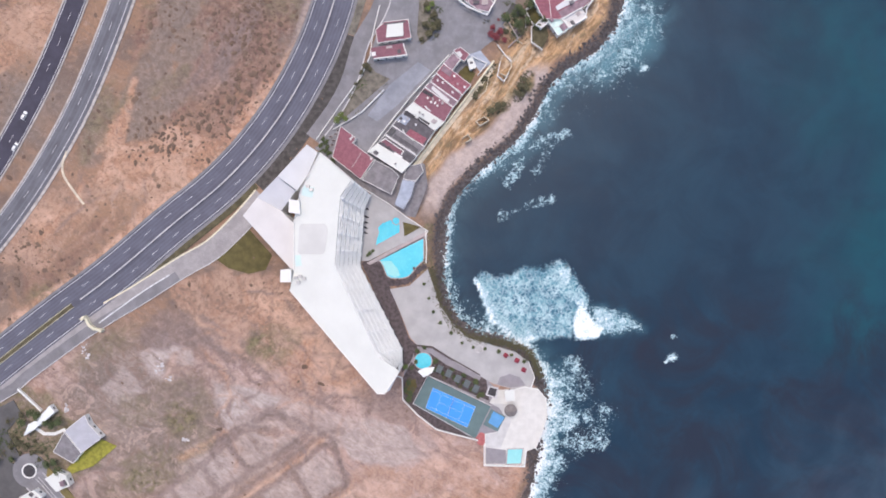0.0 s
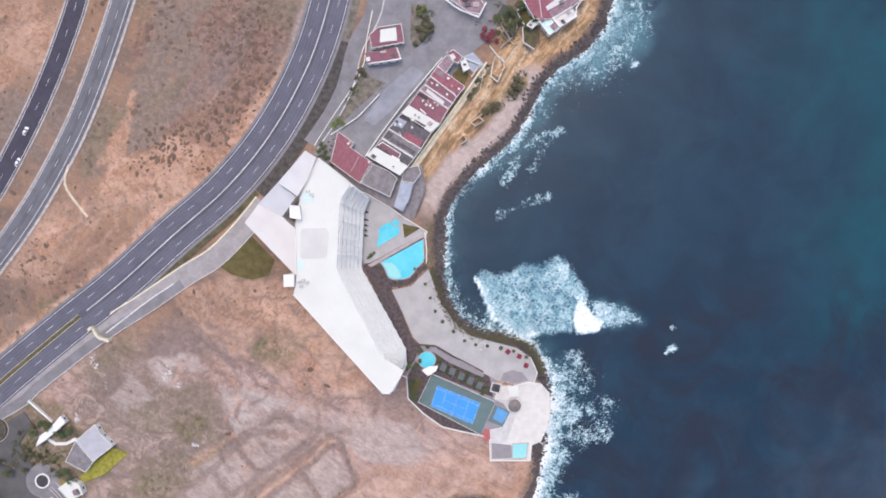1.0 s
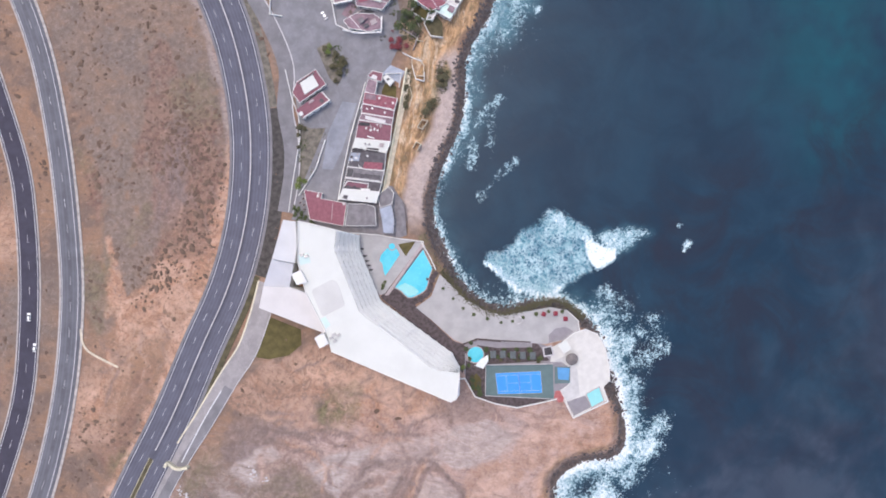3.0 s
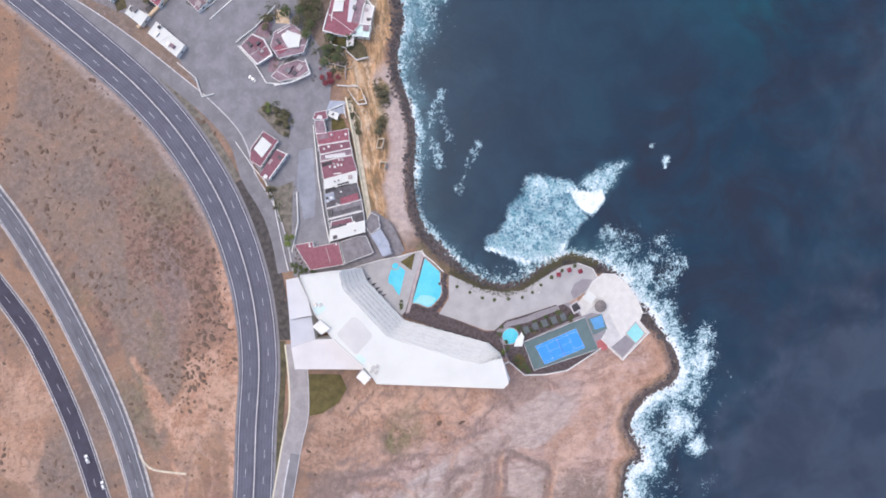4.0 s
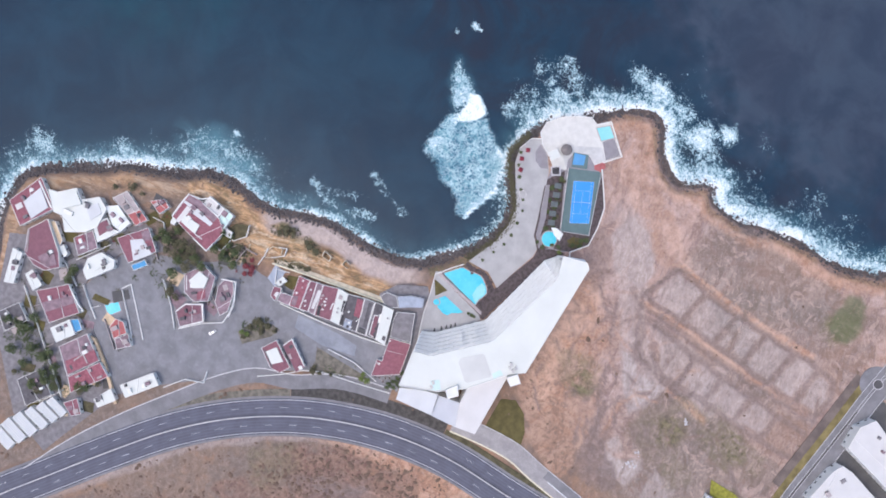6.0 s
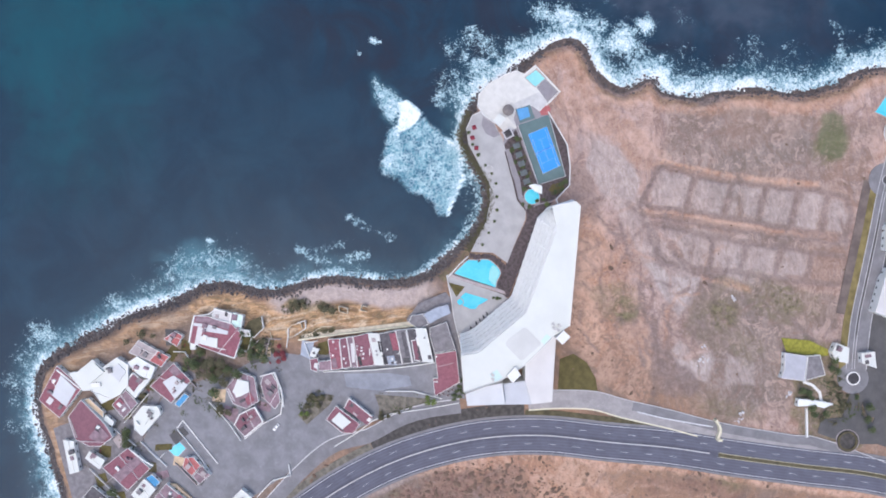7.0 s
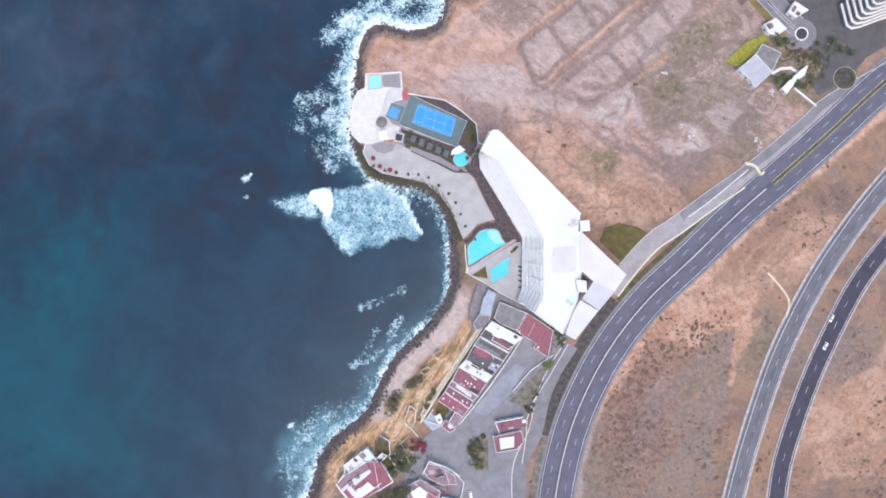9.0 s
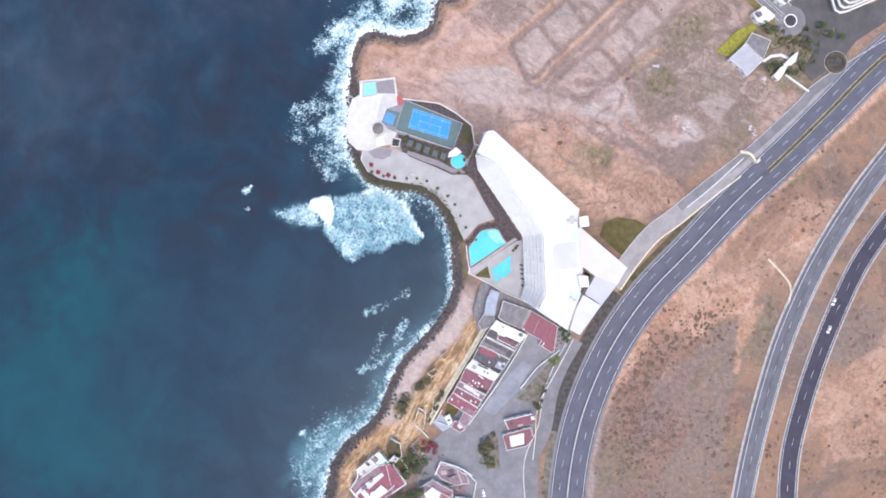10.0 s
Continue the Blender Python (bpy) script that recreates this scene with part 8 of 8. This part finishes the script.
cover("courtyard_shrubs", patches([(67.4, 202.3), (45.5, 200.8), (61.4, 182.9), (63.7, 180.7), (61.3, 164.6), (61.4, 171.7), (57.3, 152.3), (64.4, 146.5), (66.9, 142.6), (72.5, 152.2), (77.2, 145.1), (67.5, 137.8), (62.7, 134.6), (57.1, 129.1), (49.7, 125), (40, 120.2), (40.9, 114.4), (31.2, 107.4), (38.3, 102.5), (19, 110.7), (28.8, 120.3), (12.8, 133.3), (8.9, 130.7), (35.5, 152.5), (30.6, 149.3), (64.5, 162.6), (58, 229.8), (39.9, 227.3), (29.6, 229.3), (22.3, 204.2), (3.6, 202.7), (-11.6, 227), (-13, 220.5), (-9.2, 207.6), (45.4, 184.7), (35.8, 194.4), (35.7, 179.9)], 1.9, 1.4, 15), 2.2, M_OLIVE, "olive shrubs in small courtyards between houses", 43)
cover("village_trees_low", patches([(32.5, 156.3), (38.6, 157.1), (23.7, 153.9), (22.6, 143.6), (-8.7, 216.1), (0.5, 213.3), (31.3, 131.2), (53.7, 139.8), (44.7, 136.5), (35.7, 109.1), (42.2, 110.5), (34.1, 102.6), (-7.4, 110.3), (-5.9, 116.7), (-7.7, 224.9), (1.2, 219.3)], 3.6, 2.6, 30), 1.8, M_LEAF, "dark green low trees between village houses", 45)
cover("flower_shrubs", patches([(44.9, 124.1), (28.1, 115.5), (25.5, 112.3), (65.9, 139.4), (63.3, 174.2), (57.9, 225.2), (57.9, 218.5), (57.7, 201.4), (62.9, 158.7)], 1.6, 1.1, 40), 2.0, M_FLOWER, "dark red flowering shrubs in courtyards", 44)
cover("yard_shrubs", patches([(-57.2, 58.4), (-52.4, 61.6), (-47.6, 64.8), (-43.0, 67.6), (-39.2, 71.4), (-35.6, 75.0), (-33.0, 78.6)], 1.5, 0.8, 38) + patches([(-54.8, 64.6), (-50.4, 72.6), (-45.6, 80.6), (-41.6, 88.4)], 2.2, 1.1, 55) + patches([(-12.4, 117.0), (-9.0, 113.6), (-8.0, 108.4), (-11.6, 105.2), (-6.6, 104.4), (-13.8, 101.8), (-4.6, 109.2)], 1.9, 1.4, 60), 2.4, M_OLIVE, "dusty olive shrubs along the yard walls", 46)
cover("compound_ground_cover", [(*v, 5.0, 3.4, 30) for v in [(-217, -106), (-226, -107), (-210, -108), (-221, -99), (-230, -101), (-206, -93), (-212, -116), (-233, -108)]], 1.5, M_LEAF, "dark green planting in the compound garden", 48)
cover("compound_shrubs", patches([(-213.3, -92), (-207.4, -95.8), (-226.7, -103.8), (-220.8, -108.8), (-228.1, -95), (-206.1, -117.1), (-232.7, -111.2)] + [(-206.5, -96.6), (-217.8, -108.7), (-226.2, -109.4), (-233.3, -113.6)], 3.2, 2.2, 20), 1.2, M_OLIVE, "dry olive shrubs in the compound garden", 42)

# low scrub over the dry ground, thousands of plants
BUILT = [np.array(v) for v in ([(-108.1, 10.9), (-73.4, 50.2), (-39.4, 25.4), (-11.1, 5.1), (45.2, -63.5), (52.6, -86.9), (40.9, -119.3), (17.5, -119.3), (-24.3, -84.2), (-38.1, -81.3), (-84.8, -27.1)], [(113.4, 229.4), (116.3, 197.1), (70.4, 94.3), (34.7, 49.5), (-10.7, 4.8), (-71.4, 43.8), (-45.4, 95.1), (-33.7, 152.9), (-50.6, 269.2), (46, 268.6)])]
rng = np.random.RandomState(7)
sp = np.c_[rng.uniform(-300, 60, 48000), rng.uniform(-285, 300, 48000)]
keep = inside(sp, LAND) & (seg_dist(sp, COAST) > 13)
for line, half in ((MAIN, 13.0), (R1, 8.0), (R2, 9.0), (FRONT, 6.0), (SERV, 6.0), (BLVD, 9.0)):
    keep &= seg_dist(sp, line[::2]) > half
for poly in BUILT:
    keep &= ~inside(sp, poly)
dens = ss(value_noise(sp, 18.0, 5, 51), 0.48, 0.66) * 0.35 + 0.03 + (1 - ss(seg_dist(sp, np.array([(-100.3, 119.8), (-99, 88), (-115.1, 67.7), (-135.7, 56.1), (-153.3, 50.3)])), 3.0, 17.0)) * 0.85
dens *= np.where(sp[:, 1] < -30, 0.05, 1.0)
keep &= rng.uniform(0, 1, len(sp)) < dens
sp = sp[keep]
ico = bmesh.new()
bmesh.ops.create_icosphere(ico, subdivisions=1, radius=1.0)
IV = np.array([v.co for v in ico.verts])
IF = np.array([[v.index for v in f.verts] for f in ico.faces])
ico.free()


def pebbles(name, spots, sizes, zs, flat, mat, label, category, seed):
    """Many small uneven lumps joined into one mesh."""
    r = np.random.RandomState(seed)
    n = len(spots)
    V = np.repeat(IV[None], n, 0) * r.uniform(0.6, 1.35, (n, len(IV), 1))
    a = r.uniform(0, 6.283, n)
    c, s = np.cos(a)[:, None], np.sin(a)[:, None]
    st = r.uniform(0.65, 1.35, (n, 1))
    x, y = V[:, :, 0] * st, V[:, :, 1] / st
    V = np.stack([x * c - y * s, x * s + y * c, V[:, :, 2] * flat], 2) * sizes[:, None, None]
    V = V + np.c_[spots, zs][:, None, :]
    F = (IF[None] + (np.arange(n) * len(IV))[:, None, None]).reshape(-1, 3)
    me = bpy.data.meshes.new(name)
    me.from_pydata(V.reshape(-1, 3), [], F.tolist())
    me.materials.append(mat)
    return tagged(new(name, me), label, category, kind="stuff")


zs = ground_shape(sp)[0]
pebbles("scrub", sp, rng.uniform(0.3, 0.95, len(sp)) * (1 + 0.8 * (rng.uniform(0, 1, len(sp)) < 0.3)), zs + 0.1, 0.32, M_SCRUB, "low dry scrub bushes dotted over the earth", "scrub", 3)

# boulders along the water's edge
cs = np.r_[0, np.cumsum(np.linalg.norm(np.diff(COAST, axis=0), axis=1))]
mid = (np.abs(COAST[:, 1]) < 300) & (np.abs(COAST[:, 0]) < 160)
lo, hi = cs[mid].min(), cs[mid].max()
u = rng.uniform(lo, hi, 9000)
base = np.c_[np.interp(u, cs, COAST[:, 0]), np.interp(u, cs, COAST[:, 1])]
tang = np.c_[np.interp(u + 2, cs, COAST[:, 0]), np.interp(u + 2, cs, COAST[:, 1])] - base
tang /= np.linalg.norm(tang, axis=1)[:, None]
off = np.clip(rng.normal(2.8, 1.9, len(u)), -1.2, 7.0)
bp = base + np.c_[tang[:, 1], -tang[:, 0]] * off[:, None]
ok = ~inside(bp, np.array([(32.1, -78.2), (39.4, -76.7), (45.8, -77.9), (49.9, -82.8), (50.5, -91.3), (47.6, -101.6), (44.4, -108.4), (39.5, -110.4), (38.9, -117.2), (18.7, -117), (24.8, -78.2)]))
ok &= (bp[:, 1] > -118) | (rng.uniform(0, 1, len(bp)) < 0.4)
bp = bp[ok]
pebbles("shore_boulders", bp, np.clip(rng.lognormal(-0.75, 0.42, len(bp)), 0.25, 1.3), np.maximum(ground_shape(bp)[0], SEA - 0.3) + 0.1, 0.7, M_ROCK, "dark boulders heaped along the waterline", "rocks", 4)
fp = np.array([(-189.9, -57.4), (-188.8, -60.4), (-149.6, -63.8), (-150.5, -68.2), (-145.3, -73.2), (-199.6, -87.8), (-136.6, -105)])
pebbles("pale_boulders", np.repeat(fp, 5, 0) + rng.normal(0, 1.1, (len(fp) * 5, 2)), rng.uniform(0.35, 0.95, len(fp) * 5), np.zeros(len(fp) * 5), 0.6, M_KERB, "pale rubble heaps on the bare earth", "rubble", 5)

# ---- deck furniture ----
def parasol(x, y, z, mat, label, r=1.5, name="parasol"):
    ob = thing(name, x, y, z, label, "parasol", "parasols on the deck")
    part("pole", cone(bmesh.new(), 0, 0, 0, 2.5, 0.04, 0.03, 8), M_METAL, ob)
    part("base", cone(bmesh.new(), 0, 0, 0, 0.12, 0.35, 0.3, 12), M_KERB, ob)
    bm = bmesh.new()
    n = 4
    top = bm.verts.new((0, 0, 2.75))
    rim = [bm.verts.new((r * math.cos(2 * math.pi * i / n), r * math.sin(2 * math.pi * i / n), 2.2)) for i in range(n)]
    low = [bm.verts.new((v.co.x, v.co.y, 2.0)) for v in rim]
    for i in range(n):
        bm.faces.new((top, rim[i], rim[(i + 1) % n]))
        bm.faces.new((rim[i], low[i], low[(i + 1) % n], rim[(i + 1) % n]))
    part("canopy", bm, mat, ob)
    for i in range(n):
        a = 2 * math.pi * i / n
        part("rib", wall_along([(0.1 * math.cos(a), 0.1 * math.sin(a)), (r * 0.97 * math.cos(a), r * 0.97 * math.sin(a))], 0.03, 2.16, 2.19), M_METAL, ob)
    return ob


red = parasol(29, -60, 0.05, M_RED, "red fabric parasol standing on the grey deck", 1.7)
for x, y in [(34.8, -62.6), (38.3, -67.5)]:
    copy_thing(red, pose(x, y, 0.05, 0, 0, 20))


def lounger(x, y, turn):
    ob = thing("sun_lounger", x, y, 0.05, "dark sun lounger on the pool patio", "sun lounger", "loungers beside the hotel", turn)
    bm = bmesh.new()
    box(bm, -0.35, 0.35, -0.95, 0.95, 0.28, 0.34)
    part("frame", bm, M_METAL, ob)
    for sx in (-0.3, 0.3):
        for sy in (-0.85, 0.85):
            bm = bmesh.new()
            box(bm, sx - 0.03, sx + 0.03, sy - 0.03, sy + 0.03, 0, 0.28)
            part("leg", bm, M_METAL, ob)
    bm = bmesh.new()
    box(bm, -0.33, 0.33, -0.92, 0.35, 0.34, 0.42)
    part("mattress", bm, M_DARK, ob)
    bm = bmesh.new()
    vs = [bm.verts.new(v) for v in ((-0.33, 0.35, 0.34), (0.33, 0.35, 0.34), (0.33, 0.95, 0.75), (-0.33, 0.95, 0.75), (-0.33, 0.35, 0.42), (0.33, 0.35, 0.42), (0.33, 0.92, 0.83), (-0.33, 0.92, 0.83))]
    for f in ((0, 1, 2, 3), (4, 5, 6, 7), (0, 1, 5, 4), (1, 2, 6, 5), (2, 3, 7, 6), (3, 0, 4, 7)):
        bm.faces.new([vs[i] for i in f])
    part("backrest", bm, M_DARK, ob)
    return ob


first = None
for i, (x, y) in enumerate([(-42.3, 20.8), (-42.9, 15.5), (-42.3, 15), (-43.2, 11.5), (-42.3, 10.9), (-43.5, 8.6), (-42.6, 8), (-43.8, 5.9), (-42.9, 5.4), (-43.8, 3.3), (-42.9, 2.7)]):
    if first is None:
        first = lounger(x, y, 80)
    else:
        copy_thing(first, pose(x, y, 0.05, 0, 0, 80 + 6 * math.sin(i * 2.1)))

palapa = thing("palapa", 31.6, -88.3, 0.12, "round grey thatched palapa on the terrace", "palapa")
part("roof", cone(bmesh.new(), 0, 0, 2.2, 4.0, 3.3, 0.25, 20), M_THATCH, palapa, "grey thatched roof")
for i in range(6):
    a = i * math.pi / 3
    part("post", cone(bmesh.new(), 2.5 * math.cos(a), 2.5 * math.sin(a), 0, 2.3, 0.1, 0.1, 8), M_BARK, palapa)
house([(28.4, -78.1), (33.3, -77.5), (33.6, -83), (29, -83.6)], 2.8, M_ROOFW, "small white flat-roofed cabin on the terrace", category="cabin", name="cabin")
gaz = thing("pergola", 0, 0, 0, "square pergola with dark slatted roof and pale beams", "pergola")
GZ = [(20.6, -75.9), (24.9, -77), (23.8, -81.7), (19.1, -80.2)]
part("roof_frame", wall_along(GZ, 0.7, 2.5, 2.75, closed=True), M_KERB, gaz)
part("roof_panel", prism(GZ, 2.4, 2.5), M_DARK, gaz, "dark slatted roof panel")
for x, y in GZ:
    part("post", cone(bmesh.new(), x, y, 0, 2.5, 0.12, 0.12, 8), M_KERB, gaz)
sail = thing("shade_sail", 0, 0, 0, "white fabric shade sail beside the round pool", "shade sail")
SL = [(-16.3, -68.1), (-12.5, -66.3), (-7.6, -66), (-8.7, -68.9), (-11, -70.1), (-13.1, -71.5)]
part("fabric", prism(SL, 2.7, 2.75), M_CANVAS, sail)
for x, y in (SL[0], SL[2], SL[5]):
    part("post", cone(bmesh.new(), x, y, -0.2, 2.8, 0.07, 0.06, 8), M_METAL, sail)
bench = thing("ring_bench", 15.5, -57.1, 0.05, "pale ring-shaped bench on the deck", "bench")
part("seat", wall_along([(2.2 * math.cos(a * math.pi / 10), 1.8 * math.sin(a * math.pi / 10)) for a in range(20)], 0.45, 0, 0.45, closed=True), M_KERB, bench)

# ---- grey canvas cabanas in the planted strip ----
def cabana(x, y, turn):
    ob = thing("cabana", x, y, 0.03, "small grey canvas cabana with four posts in the planted strip", "cabana", "cabanas behind the deck", turn)
    part("roof", prism([(-1.5, -1.9), (1.5, -1.9), (1.5, 1.9), (-1.5, 1.9)], 2.2, 2.32), M_GREYCANVAS, ob)
    part("valance", wall_along([(-1.5, -1.9), (1.5, -1.9), (1.5, 1.9), (-1.5, 1.9)], 0.06, 1.95, 2.25, closed=True), M_GREYCANVAS, ob)
    for i in (-1, 1):
        for j in (-1, 1):
            part("post", cone(bmesh.new(), i * 1.4, j * 1.8, 0, 2.2, 0.05, 0.05, 8), M_METAL, ob)
    return ob


for k, (x, y) in enumerate([(-5, -67.1), (-0.3, -69.4), (4.4, -72.1), (9, -74.7), (13.7, -77.3)]):
    cabana(x, y, -26)

# ---- cars ----
def car(x, y, turn, mat, label):
    ob = thing("car", x, y, 0.137, label, "car", "", turn)
    bm = bmesh.new()
    prof = [(-2.2, 0.35), (2.2, 0.35), (2.25, 0.7), (2.0, 0.85), (1.0, 0.95), (-2.0, 0.98), (-2.25, 0.8)]
    lo = [bm.verts.new((px, -0.88, pz)) for px, pz in prof]
    hi = [bm.verts.new((px, 0.88, pz)) for px, pz in prof]
    bm.faces.new(lo)
    bm.faces.new(hi[::-1])
    for i in range(len(prof)):
        j = (i + 1) % len(prof)
        bm.faces.new((lo[i], lo[j], hi[j], hi[i]))
    part("body", bm, mat, ob)
    for nm, z0, z1, w0, w1, x0, x1, y0, y1, m in (("window_band", 0.95, 1.35, 0.80, 0.68, -1.75, 1.05, -1.35, 0.45, M_GLASS), ("roof", 1.35, 1.44, 0.68, 0.62, -1.35, 0.45, -1.2, 0.3, mat)):
        bm = bmesh.new()
        a = [bm.verts.new(v) for v in ((x0, -w0, z0), (x1, -w0, z0), (x1, w0, z0), (x0, w0, z0))]
        b = [bm.verts.new(v) for v in ((y0, -w1, z1), (y1, -w1, z1), (y1, w1, z1), (y0, w1, z1))]
        bm.faces.new(a[::-1])
        bm.faces.new(b)
        for i in range(4):
            bm.faces.new((a[i], a[(i + 1) % 4], b[(i + 1) % 4], b[i]))
        part(nm, bm, m, ob)
    for sx in (-1.4, 1.4):
        for sy in (-0.8, 0.8):
            bm = bmesh.new()
            bmesh.ops.create_cone(bm, cap_ends=True, segments=14, radius1=0.34, radius2=0.34, depth=0.22, matrix=pose(sx, sy, 0.34, 90, 0, 0))
            wheel = part("wheel", bm, M_TYRE, ob)
            bm = bmesh.new()
            bmesh.ops.create_cone(bm, cap_ends=True, segments=12, radius1=0.2, radius2=0.17, depth=0.24, matrix=pose(sx, sy, 0.34, 90, 0, 0))
            part("rim", bm, M_METAL, wheel, "bright metal rim")
    return ob


white_car = car(-219.4, 63.4, 62, M_CAR, "white car driving on the dark asphalt road")
copy_thing(white_car, pose(-224.2, 47.3, 0.137, 0, 0, 60))
park = car(-3.9, 136, 95, M_CAR, "white car parked in the village yard")
park.location.z = 0.06

# ---- entrance gate on the frontage lane ----
gate = thing("entrance_gate", 0, 0, 0, "pale yellow curved entrance gate wall beside the lane", "gate")
part("wall", wall_along([tuple(p) for p in smooth_line([(-190.3, -41.9), (-187.9, -40.7), (-186.2, -44.3), (-183.3, -46.7), (-179.7, -47.3)], 2)], 1.3, -0.3, 2.6), M_CREAM, gate)
for x, y in [(-188.5, -40.7), (-179.7, -47.6)]:
    part("pillar", cone(bmesh.new(), x, y, -0.3, 3.4, 0.9, 0.8, 12), M_CREAM, gate)

# ---- ground cover along the deck and brown rocks round the large pool ----
rg = random.Random(31)
V, F = [], []
EDGE = smooth_line([(-10.2, -15.6), (-7.9, -25.6), (-5.3, -34.9), (-1.5, -41.9), (2.3, -46.6), (10.2, -51.3), (21.9, -53.6), (32.1, -55.3), (39.4, -58.3), (44, -65.3), (46.4, -71.7)], 1.0)
for k in range(1100):
    q = EDGE[rg.randrange(len(EDGE))]
    leaf_clump(V, F, rg, q[0] + rg.gauss(0.6, 1.1), q[1] + rg.gauss(0.4, 1.1), -0.25 + rg.uniform(-0.3, 0.2), rg.uniform(0.4, 0.8), 9, 0.26)
tagged(from_lists("ground_cover", V, F, M_OLIVE), "olive creeping ground cover along the deck edge", "ground cover", kind="stuff")
PE = smooth_line([(-11.4, -12.7), (-14.6, -14.8), (-16.7, -16.8), (-20.7, -21.8), (-27.2, -23), (-32.4, -21.5), (-34.8, -17.4), (-37.1, -13.3)], 0.7)
q = np.repeat(PE, 3, 0) + np.random.RandomState(8).normal(0, 0.7, (len(PE) * 3, 2))
pebbles("garden_rocks", q, np.random.RandomState(9).uniform(0.35, 0.9, len(q)), np.full(len(q), 0.05), 0.6, M_GARDENROCK, "brown rocks edging the large pool", "rocks", 6)

cl = [(*v, 3.4, 6.5, -32) for v in [(36.8, 76.7), (39.1, 81.9)]] + [(*v, 4.5, 2.4, 20) for v in [(27.5, 68), (21.7, 65.7)]] + [(*v, 1.8, 5.5, -35) for v in [(18.2, 80.5), (14.5, 74.7), (21.1, 85.4)]]
V, F = [], []
rg = random.Random(51)
for x, y, a, b, turn in cl:
    c, s = math.cos(radians(turn)), math.sin(radians(turn))
    rr = np.sqrt(np.random.RandomState(int(abs(x) * 10)).uniform(0, 1, int(2.2 * a * b)))
    tt = np.random.RandomState(int(abs(y) * 10)).uniform(0, 6.283, len(rr))
    q = np.c_[x + a * rr * np.cos(tt) * c - b * rr * np.sin(tt) * s, y + a * rr * np.cos(tt) * s + b * rr * np.sin(tt) * c]
    for (px, py), h in zip(q, ground_shape(q)[0]):
        leaf_clump(V, F, rg, px, py, h + rg.uniform(0.0, 0.4), rg.uniform(0.4, 0.9), 8, 0.3)
tagged(from_lists("cliff_shrubs", V, F, M_OLIVE), "dark olive shrubs on the cliff above the beach", "shrubs", kind="stuff")
